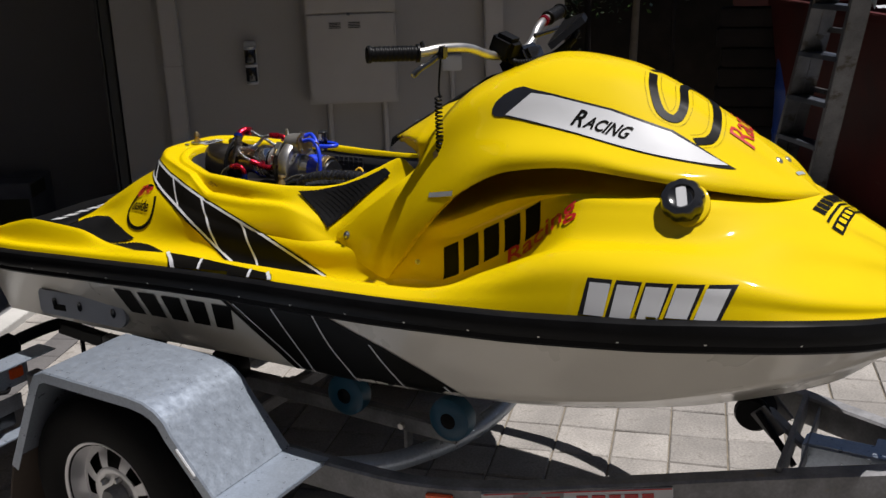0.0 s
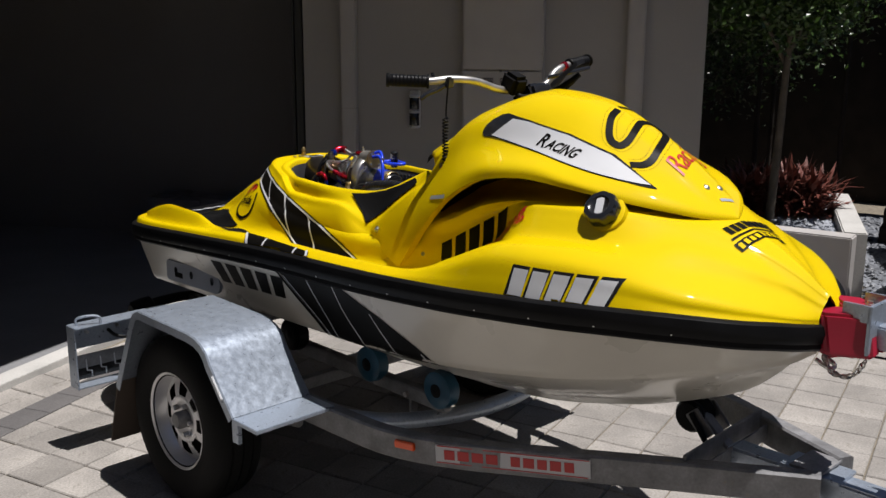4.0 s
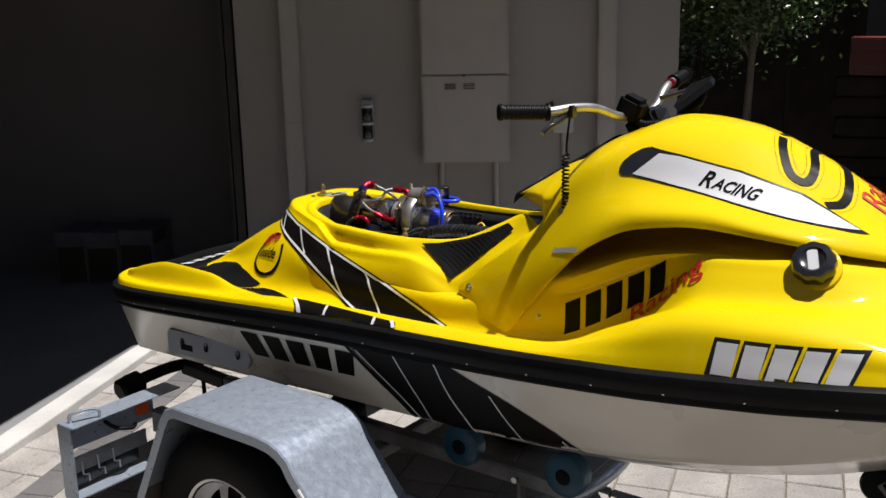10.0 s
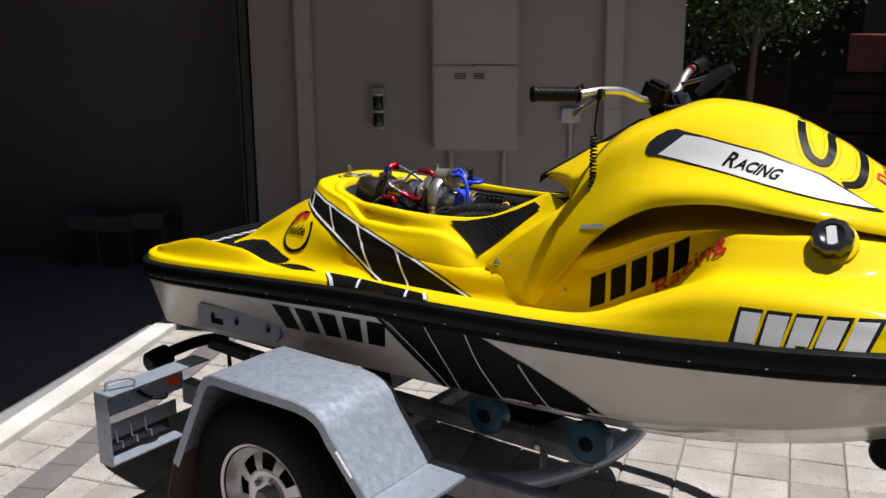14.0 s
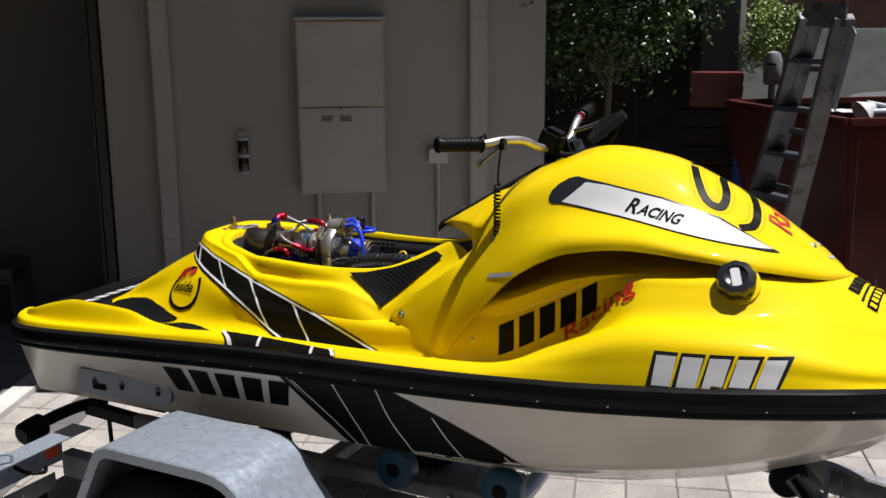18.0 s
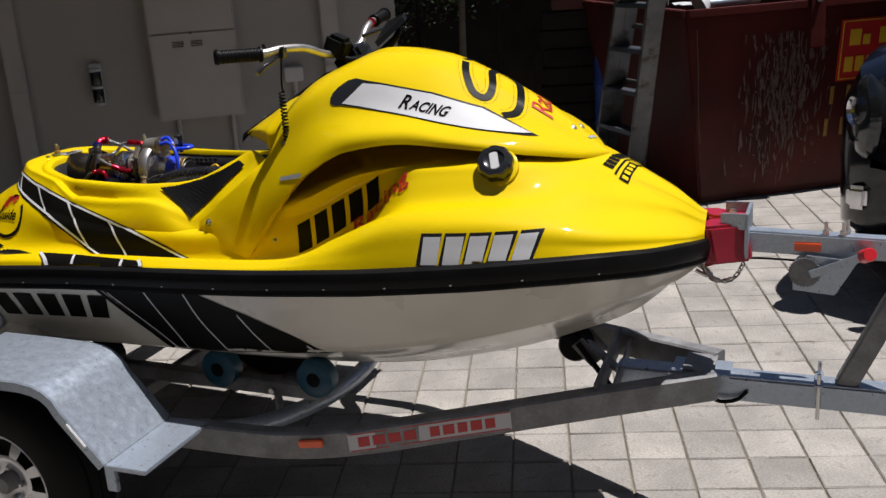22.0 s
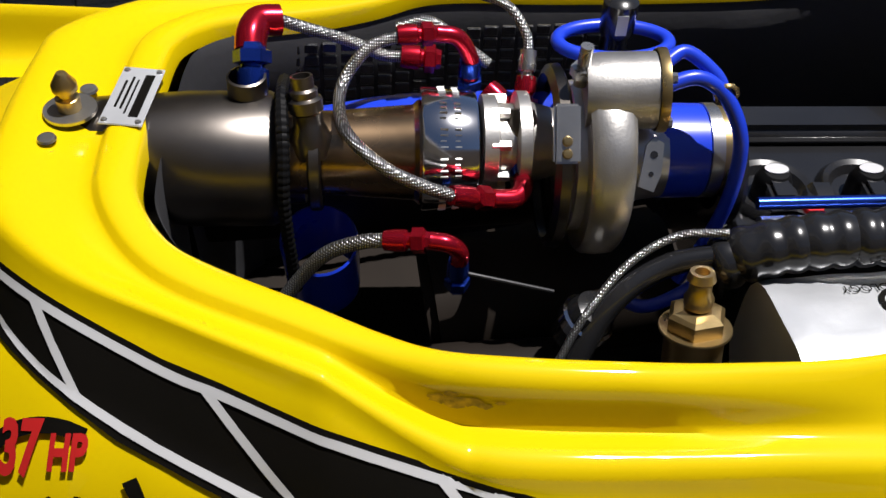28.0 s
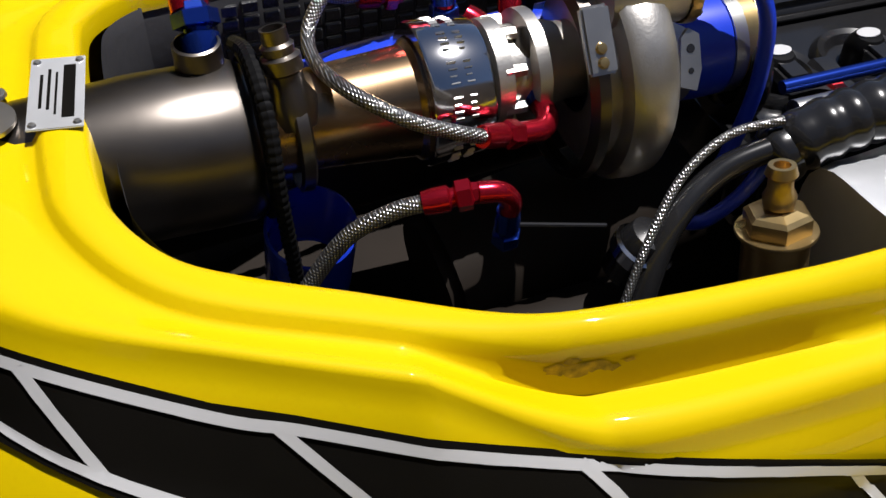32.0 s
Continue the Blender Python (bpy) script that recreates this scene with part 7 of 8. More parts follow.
jb = thing("junction_box", "white plastic junction box on conduit on the wall", "junction box", at=WALL_M)
part("box_body", box(-0.728, -0.055, 1.035, -0.612, -0.002, 1.125, 0.006), WHITEVINYL, jb)
for x, z in ((-0.718, 1.045), (-0.622, 1.045), (-0.718, 1.115), (-0.622, 1.115)):
    part("box_screw", lathe([(0.004, 0), (0.003, 0.002), (0, 0.002)], 10, Matrix.Translation((x, -0.0555, z)) @ Matrix.Rotation(radians(90), 4, "X")), STEEL, jb)
part("conduit", rod((-0.668, -0.016, 0.2), (-0.668, -0.016, 1.035), 0.0135, seg=14), TRIMPAINT, jb)
part("conduit_collar", rod((-0.668, -0.016, 0.99), (-0.668, -0.016, 1.036), 0.018, seg=14), TRIMPAINT, jb)
for x in (-1.40, -1.072):
    c = thing("conduit", "beige painted conduit below the meter box", "conduit", "wall conduits", at=WALL_M)
    part("pipe", rod((x, -0.018, 0.0), (x, -0.018, 0.875), 0.016, seg=14), TRIMPAINT, c)
    part("saddle", box(x - 0.03, -0.022, 0.55, x + 0.03, -0.002, 0.57, 0.004), TRIMPAINT, c)
outl = thing("power_outlet", "weathered white double power outlet low on the wall", "power outlet", at=WALL_M)
part("faceplate", box(-0.582, -0.035, 0.452, -0.458, -0.002, 0.535, 0.005), WHITEVINYL, outl)
for x in (-0.552, -0.49):
    part("flap", box(x - 0.022, -0.043, 0.465, x + 0.022, -0.035, 0.522, 0.003), TRIMPAINT, outl)
for x0, x1, nm in ((-2.335, -2.235, "downpipe"), (-0.475, -0.368, "downpipe")):
    dp = thing("downpipe", "beige painted square downpipe on the wall", "downpipe", "downpipes", at=WALL_M)
    low = 0.30 if x0 < -1 else 0.0
    part("pipe", box(x0, -0.075, low, x1, -0.004, 2.88, 0.008), TRIMPAINT, dp)
    if x0 < -1:
        part("kick", bar((x0 + 0.05, -0.04, 0.33), (x0 + 0.20, -0.09, 0.10), 0.07, 0.095, 0.008), TRIMPAINT, dp)
    for z in (0.62, 1.12, 1.9):
        part("strap", box(x0 - 0.004, -0.079, z, x1 + 0.004, -0.002, z + 0.004, 0), RENDER, dp, smooth=False)
# garage door frame: tracks beside the opening
gtrack = thing("door_track", "dark steel garage door track beside the opening", "door track", at=WALL_M)
part("channel", box(-2.69, 0.03, 0.0, -2.64, 0.09, 2.3, 0.003), TRACKGREY, gtrack)
part("lip", box(-2.715, 0.03, 0.0, -2.70, 0.07, 2.3, 0.003), TRACKGREY, gtrack)

# boxes and a hanging board in the garage
for k, (u, w, h, m_) in enumerate(((-3.90, 0.20, 0.36, CARDG), (-3.68, 0.22, 0.35, CARDG), (-3.44, 0.23, 0.37, CARDG))):
    cb = thing("carton", "small printed carton on the garage floor", "carton", "cartons in the garage", at=WALL_M @ Matrix.Translation((u, 0.46, 0.02)) @ Matrix.Rotation(radians(3 - 3 * k), 4, "Z"))
    part("box_body", box(-w / 2, -0.18, 0, w / 2, 0.18, h, 0.004), m_, cb)
    part("print_panel", box(-w / 2 + 0.012, -0.1825, 0.02, w / 2 - 0.012, -0.180, h - 0.10, 0), OLIVE, cb, "dark olive printed panel", smooth=False)
    part("print_panel", box(w / 2, -0.16, h - 0.10, w / 2 + 0.002, 0.06, h - 0.015, 0), OLIVE, cb, smooth=False)
    part("flap_seam", box(-w / 2 + 0.004, -0.003, h, w / 2 - 0.004, 0.003, h + 0.0012, 0), OLIVE, cb, smooth=False)
hb = thing("hanging_board", "raw wooden board fixed high in the garage", "board", at=pose(-4.9, 1.72, 1.62, 0, 0, -68))
part("panel", box(-0.28, -0.02, 0.0, 0.28, 0.02, 0.65, 0.003), WOOD, hb)
part("bracket", box(-0.02, -0.02, 0.65, 0.02, 0.02, 1.28, 0.002), GALVDULL, hb)


# ---------------------------------------------------------------- planting
def leaves(center, radius, count, size, seed, flatten=1.0, clumps=26, upward=0.4):
    """Many small folded leaves in clumps round a middle."""
    rnd = random.Random(seed)
    bm = bmesh.new()
    cs = []
    for _ in range(clumps):
        d = Vector((rnd.gauss(0, 1), rnd.gauss(0, 1), rnd.gauss(0, 1))).normalized()
        cs.append(Vector(center) + Vector((d.x, d.y, d.z * flatten)) * radius * rnd.uniform(0.45, 0.95))
    for i in range(count):
        c = cs[i % clumps] + Vector((rnd.gauss(0, 1), rnd.gauss(0, 1), rnd.gauss(0, 1))) * radius * 0.17
        ax = Vector((rnd.gauss(0, 1), rnd.gauss(0, 1), rnd.gauss(upward, 0.7))).normalized()
        sd = ax.orthogonal().normalized()
        sd = Matrix.Rotation(rnd.uniform(0, 6.28), 3, ax) @ sd
        up = ax.cross(sd)
        L_ = size * rnd.uniform(0.7, 1.35)
        v = [bm.verts.new(c), bm.verts.new(c + ax * L_ * 0.5 + sd * L_ * 0.27 + up * L_ * 0.06), bm.verts.new(c + ax * L_), bm.verts.new(c + ax * L_ * 0.5 - sd * L_ * 0.27 + up * L_ * 0.06)]
        bm.faces.new((v[0], v[1], v[2]))
        bm.faces.new((v[0], v[2], v[3]))
    return bm


def tree(at, height, crown_z, radius, count, seed, label, leaf=LEAFSHADE, size=0.040, flatten=0.85):
    t = thing("tree", label, "tree", at=Matrix.Translation(at))
    rnd = random.Random(seed)
    tr = bmesh.new()
    trunk = [(0, 0, -0.05), (0.02, 0.01, height * 0.4), (0.05, -0.02, height * 0.75), (0.06, 0.0, height)]
    line = spline(trunk, 6)
    rows = []
    for i, p in enumerate(line):
        r = 0.032 * (1 - 0.45 * i / (len(line) - 1)) * (1.25 if i == 0 else 1)
        rows.append([p + Vector((r * math.cos(a), r * math.sin(a), 0)) for a in [2 * math.pi * k / 10 for k in range(10)]])
    grid_mesh(rows, tr, True)
    part("trunk", tr, BARK, t)
    for k in range(7):
        a = rnd.uniform(0, 6.28)
        e = Vector((math.cos(a) * radius * 0.7, math.sin(a) * radius * 0.7, crown_z + rnd.uniform(-0.2, 0.5) * radius))
        b0 = Vector((0.04, 0, height * rnd.uniform(0.75, 0.98)))
        part("limb", tube([b0, b0.lerp(e, 0.5) + Vector((0, 0, 0.06)), e], 0.014, 6, n=4), BARK, t)
    part("crown", leaves((0, 0, crown_z), radius, count, size, seed, flatten, 34), leaf, t, smooth=False)
    return t


def spiky(at, n, length, seed, label, leaf=REDLEAF, width=0.016):
    s_ = thing("shrub", label, "shrub", "bronze shrubs", at=Matrix.Translation(at))
    rnd = random.Random(seed)
    bm = bmesh.new()
    for i in range(n):
        a, e = rnd.uniform(0, 6.28), math.asin(rnd.uniform(0.05, 1.0))
        L_ = length * rnd.uniform(0.6, 1.1)
        d = Vector((math.cos(a) * math.cos(e), math.sin(a) * math.cos(e), math.sin(e)))
        side = Vector((-math.sin(a), math.cos(a), 0)) * width * rnd.uniform(0.6, 1.2)
        b0 = Vector((rnd.gauss(0, 0.06), rnd.gauss(0, 0.06), rnd.uniform(0.0, 0.22)))
        mid, tip = b0 + d * L_ * 0.55, b0 + d * L_ - Vector((0, 0, L_ * 0.18 * math.cos(e)))
        v = [bm.verts.new(b0 - side * 0.5), bm.verts.new(b0 + side * 0.5), bm.verts.new(mid + side), bm.verts.new(mid - side), bm.verts.new(tip)]
        bm.faces.new((v[0], v[1], v[2], v[3]))
        bm.faces.new((v[3], v[2], v[4]))
    part("foliage", bm, leaf, s_, smooth=False)
    return s_


# planter bed beside the wall's end
def low_wall(name, a, b, z0, z1, w, label, m_=SILL):
    return structure(name, bar((a[0], a[1], (z0 + z1) / 2), (b[0], b[1], (z0 + z1) / 2), w, z1 - z0, 0.008), m_, label, "planter wall")


low_wall("planter_wall_front", (-0.84, 3.12), (0.042, 3.33), 0.0, 0.46, 0.15, "white rendered planter wall", TRIMPAINT)
low_wall("planter_wall_side", (0.01, 3.41), (-0.69, 4.70), 0.0, 0.463, 0.14, "white rendered planter side wall", SILL)
poly_slab("garden_bed", [(-0.86, 3.16), (-0.02, 3.38), (-0.75, 4.75), (-2.6, 4.6), (-2.2, 3.2)], 0.0, 0.36, SOIL, "dark garden soil", "soil")
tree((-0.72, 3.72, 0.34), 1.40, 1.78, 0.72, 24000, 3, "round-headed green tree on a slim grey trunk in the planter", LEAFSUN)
for k, (x, y) in enumerate(((-0.78, 3.98), (-0.95, 3.86), (-0.62, 4.1), (-1.05, 4.1), (-0.86, 4.25))):
    spiky((x, y, 0.36), 420, 0.25, 20 + k, "bronze-red spiky shrub in the planter")


def pebbles(name, poly, z, n, r, seed, label):
    rnd = random.Random(seed)
    xs, ys = [p[0] for p in poly], [p[1] for p in poly]
    base = bmesh.new()
    bmesh.ops.create_icosphere(base, subdivisions=1, radius=1)
    bv, bf = [v.co.copy() for v in base.verts], [[v.index for v in f.verts] for f in base.faces]
    base.free()
    vs, fs = [], []

    def inside(x, y):
        c = False
        for (x0, y0), (x1, y1) in zip(poly, poly[1:] + poly[:1]):
            if (y0 > y) != (y1 > y) and x < (x1 - x0) * (y - y0) / (y1 - y0) + x0:
                c = not c
        return c
    while n:
        x, y = rnd.uniform(min(xs), max(xs)), rnd.uniform(min(ys), max(ys))
        if not inside(x, y):
            continue
        n -= 1
        m = Matrix.Translation((x, y, z + rnd.uniform(0, 0.02))) @ Euler((rnd.uniform(-0.5, 0.5), rnd.uniform(-0.5, 0.5), rnd.uniform(0, 6))).to_matrix().to_4x4() @ Matrix.Diagonal((r * rnd.uniform(0.7, 1.6), r * rnd.uniform(0.6, 1.0), r * rnd.uniform(0.3, 0.5), 1))
        k = len(vs)
        vs += [tuple(m @ v) for v in bv]
        fs += [[i + k for i in f] for f in bf]
    me = bpy.data.meshes.new(name)
    me.from_pydata(vs, [], fs)
    me.materials.append(SLATE)
    return tagged(new(name, me), label, "pebbles", "", "stuff")


pebbles("planter_pebbles", [(-0.62, 3.3), (-0.06, 3.42), (-0.72, 4.6), (-1.0, 4.3)], 0.37, 1100, 0.026, 7, "dark slate pebbles in the planter")
pebbles("bed_pebbles", [(0.12, 3.45), (0.62, 4.0), (0.2, 6.3), (-1.6, 6.3), (-0.55, 4.75)], 0.005, 3600, 0.03, 8, "dark slate pebbles in the garden bed")

# ---------------------------------------------------------------- ladder, skip and what lies in it
ladder = thing("step_ladder", "worn aluminium step ladder folded and leant on the skip", "ladder")
NEAR0, NEAR1 = Vector((0.40, 4.02, 0.0)), Vector((0.818, 3.03, 1.886))
FAR0, FAR1 = Vector((0.045, 4.46, 0.0)), Vector((0.620, 3.10, 1.893))
LEAN = (NEAR1 - NEAR0).cross(FAR0 - NEAR0).normalized()
if LEAN.y < 0:
    LEAN = -LEAN


across_l = (FAR0 - NEAR0).normalized()
for p, q, w in ((NEAR0, NEAR1, 0.105), (FAR0, FAR1, 0.075)):
    sign_l = 1 if p is NEAR0 else -1
    part("stile", bar(p, q, w, 0.06, 0.004), LADDER, ladder, "broad worn alloy stile")
    part("rear_leg", bar(p.lerp(q, 0.10) + LEAN * 0.07 + across_l * (0.05 * sign_l), q + LEAN * 0.045 + across_l * (0.05 * sign_l), 0.07, 0.03, 0.003), LADDER, ladder)
    part("foot", box(-0.04, -0.05, 0.0, 0.04, 0.05, 0.04, 0.008, Matrix.Translation(p)), BLACKRUB, ladder)
for k in range(6):
    u = (k + 0.75) / 6.6
    p, q = NEAR0.lerp(NEAR1, u), FAR0.lerp(FAR1, u)
    part("tread", bar(p, q, 0.10, 0.03, 0.003), LADDERBLUE, ladder, "dark bluish tread")
    part("tread_brace", bar(p.lerp(q, 0.06) - Vector((0, 0, 0.08)), p.lerp(q, 0.30), 0.012, 0.004, 0.0), LADDER, ladder)
for k in range(4):
    u = (k + 1.2) / 5
    part("rear_board", bar(NEAR0.lerp(NEAR1, u) + LEAN * 0.06, FAR0.lerp(FAR1, u) + LEAN * 0.06, 0.02, 0.03, 0.003), LADDER, ladder)
part("top_cap", bar(NEAR1 - across_l * 0.02 + Vector((0, 0, 0.01)), FAR1 + across_l * 0.02 + Vector((0, 0, 0.01)), 0.03, 0.13, 0.006), LADDER, ladder, "dented alloy top cap")
gus = part("gusset", bar(NEAR0.lerp(NEAR1, 0.74) - across_l * 0.056 + LEAN * 0.03, NEAR0.lerp(NEAR1, 0.97) - across_l * 0.056 + LEAN * 0.03, 0.004, 0.15, 0.001), GALV, ladder, "bluish zinc-plated gusset")
for u in (0.78, 0.93):
    for o in (0.0, 0.06):
        at = NEAR0.lerp(NEAR1, u) - across_l * 0.058 + LEAN * o
        part("rivet", lathe([(0.008, 0), (0.006, 0.004), (0, 0.005)], 12, axis_m(at, at - across_l * 0.01)), STEEL, gus)
for u0, u1, w in ((0.50, 0.60, 0.035), (0.36, 0.40, 0.03)):
    part("sticker", bar(NEAR0.lerp(NEAR1, u0) - LEAN * 0.032, NEAR0.lerp(NEAR1, u1) - LEAN * 0.032, w, 0.002, 0.0), WHITEVINYL, ladder, smooth=False)

SKM = pose(0.83, 3.66, 0.0, 0, 0, 35)
skip = thing("skip_bin", "worn red steel skip bin half full of rubbish", "skip bin", at=SKM)


def plate4(name, a, b, c, d, m_, parent, t=0.012, label=""):
    bm = bmesh.new()
    f = bm.faces.new([bm.verts.new(p) for p in (a, b, c, d)])
    n = f.normal.copy() if f.normal.length else Vector((0, 0, 1))
    f.normal_update()
    ext = bmesh.ops.extrude_face_region(bm, geom=[f])
    bmesh.ops.translate(bm, verts=[v for v in ext["geom"] if isinstance(v, bmesh.types.BMVert)], vec=f.normal * -t)
    return part(name, bm, m_, parent, label, smooth=False)


H, LEN, WID, IN_ = 1.27, 3.8, 1.7, 0.18
front = plate4("front_panel", (IN_, 0.14, 0.05), (LEN - IN_, 0.14, 0.05), (LEN, 0.0, H), (0.0, 0.0, H), BINRED, skip, 0.012, "scraped red front panel")
plate4("back_panel", (LEN - IN_, WID, 0.05), (IN_, WID, 0.05), (0.0, WID, H), (LEN, WID, H), BINRED, skip)
plate4("end_panel", (IN_, WID, 0.05), (IN_, 0.14, 0.05), (0.0, 0.0, H), (0.0, WID, H), BINRED, skip)
plate4("end_panel", (LEN - IN_, 0.14, 0.05), (LEN - IN_, WID, 0.05), (LEN, WID, H), (LEN, 0.0, H), BINRED, skip)
part("floor_panel", box(IN_, 0.14, 0.0, LEN - IN_, WID, 0.06, 0.004), BINRED, skip)
for a, b in (((0, 0, H), (LEN, 0, H)), ((0, WID, H), (LEN, WID, H)), ((0, 0, H), (0, WID, H)), ((LEN, 0, H), (LEN, WID, H))):
    part("top_rail", bar(a, b, 0.06, 0.05, 0.006), BINRED, skip, "rusty red top rail")
for x in (0.9, 2.6):
    lug = part("lifting_lug", box(x - 0.06, -0.04, H - 0.28, x + 0.06, -0.005, H + 0.09, 0.01), BINRED, skip)
    part("lug_pin", rod((x, -0.055, H + 0.03), (x, 0.0, H + 0.03), 0.02, seg=12), GALVDULL, lug)
part("side_cord", tube([(0.07, -0.006, H - 0.1), (0.10, 0.03, 0.9), (0.12, 0.06, 0.6), (0.16, 0.10, 0.35)], 0.003, 6), CORD, skip, "thin faded cord")
SG = Matrix.Translation((0, 0.137, 0.0)) @ Matrix.Rotation(radians(6.55), 4, "X")
sign = part("sign_panel", box(1.10, -0.012, 0.75, 1.92, 0.0, 1.16, 0.002, SG), SIGNRED, skip, "red sign with yellow bars")
for x0, x1, z0, z1 in ((1.112, 1.908, 0.762, 0.768), (1.112, 1.908, 1.142, 1.148), (1.112, 1.119, 0.762, 1.148), (1.901, 1.908, 0.762, 1.148), (1.17, 1.25, 0.985, 1.09), (1.27, 1.32, 0.985, 1.05), (1.39, 1.46, 0.985, 1.09), (1.48, 1.55, 0.985, 1.09), (1.57, 1.60, 0.985, 1.09), (1.62, 1.69, 0.985, 1.09), (1.71, 1.78, 0.985, 1.09),
                       (1.15, 1.21, 0.81, 0.91), (1.23, 1.29, 0.81, 0.91), (1.31, 1.37, 0.81, 0.91), (1.39, 1.45, 0.81, 0.91), (1.52, 1.58, 0.81, 0.91), (1.60, 1.66, 0.81, 0.91), (1.68, 1.74, 0.81, 0.91)):
    part("sign_bar", box(x0, -0.0155, z0, x1, -0.012, z1, 0, SG), SIGNYELLOW, sign, smooth=False)
for x0, z0 in ((1.07, 0.60), (1.19, 0.60), (1.30, 0.60), (1.41, 0.60), (1.05, 0.38), (1.17, 0.38), (1.29, 0.38)):
    part("painted_bar", box(x0, -0.0145, z0, x0 + 0.026, -0.011, z0 + 0.12, 0, SG), OLDYELLOW, skip, smooth=False)
rnd = random.Random(77)
bm = bmesh.new()
for k in range(420):
    x, z, h = rnd.gauss(0.72, 0.15), min(1.0, abs(rnd.gauss(0.62, 0.25))) + 0.05, rnd.uniform(0.01, 0.16)
    w, lean = rnd.uniform(0.001, 0.012), rnd.uniform(-0.015, 0.015)
    pts = [(x, z), (x + w, z + h * 0.2), (x + w * 0.8 + lean, z + h * 0.7), (x + w * 0.4 + lean, z + h), (x - w * 0.5 + lean, z + h * 0.6)]
    bm.faces.new([bm.verts.new(SG @ Vector((u, -0.0135 - 0.00001 * k, min(v, 1.12)))) for u, v in pts])
tagged(part("scrape", bm, mat("bare_scraped_steel", (0.115, 0.075, 0.065), 0.6, vary=0.4, scale=30), skip, "pale scrapes in the paint", smooth=False), kind="stuff")
rub = thing("rubbish_heap", "mixed builders' rubbish lying in the skip", "rubbish", at=SKM)
part("bags", leaves((1.9, 0.95, 0.7), 0.55, 400, 0.30, 44, 0.25, 20, 0.0), CARD, rub, smooth=False)
part("plank", bar((1.35, 0.3, 1.35), (2.9, 1.3, 1.1), 0.18, 0.03, 0.003), BINRED, rub)
fl = thing("desk_lamp", "broken white desk lamp lying on the skip's edge", "lamp", at=SKM @ Matrix.Translation((0.12, 0.10, H + 0.03)))
part("shade", lathe([(0.09, 0.0), (0.02, 0.10), (0.015, 0.10), (0.083, 0.0)], 20, Matrix.Rotation(radians(60), 4, "Y") @ Matrix.Translation((0, 0, 0.02))), WHITEVINYL, fl)
part("arm", rod((0.05, 0.0, 0.08), (0.42, 0.04, 0.015), 0.012, seg=10), WHITEVINYL, fl)
part("tube", rod((0.06, -0.03, 0.02), (0.42, -0.02, 0.025), 0.024, seg=14), GALV, fl)
part("collar", rod((0.36, -0.022, 0.024), (0.42, -0.02, 0.026), 0.03, seg=14), WHITEVINYL, fl)
for k, (x, y, a) in enumerate(((0.0, 0.25, 10), (0.34, 0.05, 40))):
    sp = thing("paper_scrap", "crumpled pale paper scrap on the skip's edge", "paper", "paper scraps", at=SKM @ Matrix.Translation((x + 0.1, y, H + 0.03)) @ Matrix.Rotation(radians(a), 4, "Z"))
    bm = bmesh.new()
    rnd = random.Random(60 + k)
    grid_mesh([[Vector((i * 0.045, j * 0.04, rnd.uniform(0, 0.025))) for j in range(5)] for i in range(5)], bm)
    part("sheet", bm, WHITEVINYL, sp, smooth=False)


# ---------------------------------------------------------------- black car
CM = pose(3.30, 1.38, 0.0, 0, 0, 66) @ Matrix.Diagonal((1, 1, 1.14, 1))            # x to the car's tail, y to its right side
car = thing("car", "glossy black four-wheel-drive car with chrome grille", "car", at=CM)
CW = 1.85


def car_loft(xs, sec):
    bm = bmesh.new()
    rows = [[Vector((x, y, z)) for y, z in sec(x)] for x in xs]
    grid_mesh(rows, bm)
    return bm


def body_sec(x):
    top = pch([0, 0.12, 0.5, 1.2, 1.25, 1.9, 3.6, 4.4], [0.72, 0.96, 1.06, 1.14, 1.15, 1.16, 1.14, 1.1], x)
    inset = pch([0, 0.1, 0.3, 0.6, 4.4], [0.42, 0.16, 0.04, 0.0, 0.0], x)
    low = pch([0, 0.1, 0.3, 4.4], [0.42, 0.32, 0.27, 0.27], x)
    w0, w1 = inset, CW - inset
    return [(w0 + 0.10, low), (w0 + 0.02, low + 0.04), (w0, 0.6), (w0 + 0.01, top - 0.18), (w0 + 0.08, top - 0.05), (w0 + 0.25, top), (CW / 2, top + 0.03), (w1 - 0.25, top), (w1 - 0.08, top - 0.05), (w1 - 0.01, top - 0.18), (w1, 0.6), (w1 - 0.02, low + 0.04), (w1 - 0.10, low)]


bm = car_loft(steps(0, 0.6, 14) + steps(0.7, 4.4, 20), body_sec)
bm.faces.new([bm.verts.new((0, y, z)) for y, z in body_sec(0)])
bmesh.ops.remove_doubles(bm, verts=bm.verts, dist=0.001)
part("body", bm, CARPAINT, car, "glossy black bodywork")
bm = car_loft(steps(1.25, 4.3, 16), lambda x: [(0.12, 1.1), (0.24, pch([1.25, 2.0, 3.8, 4.3], [1.14, 1.70, 1.72, 1.2], x)), (CW / 2, pch([1.25, 2.0, 3.8, 4.3], [1.15, 1.74, 1.76, 1.22], x)), (CW - 0.24, pch([1.25, 2.0, 3.8, 4.3], [1.14, 1.70, 1.72, 1.2], x)), (CW - 0.12, 1.1)])
part("cabin", bm, DARKGLASS, car)
bm = bmesh.new()
box(-0.03, 0.45, 0.30, 0.10, CW - 0.45, 0.62, 0.05, None, bm)
part("bumper", bm, BUMPER, car)
grille = part("grille", box(-0.035, 0.62, 0.66, 0.03, CW - 0.62, 0.90, 0.02), BLACKRUB, car, "black grille in a chrome frame")
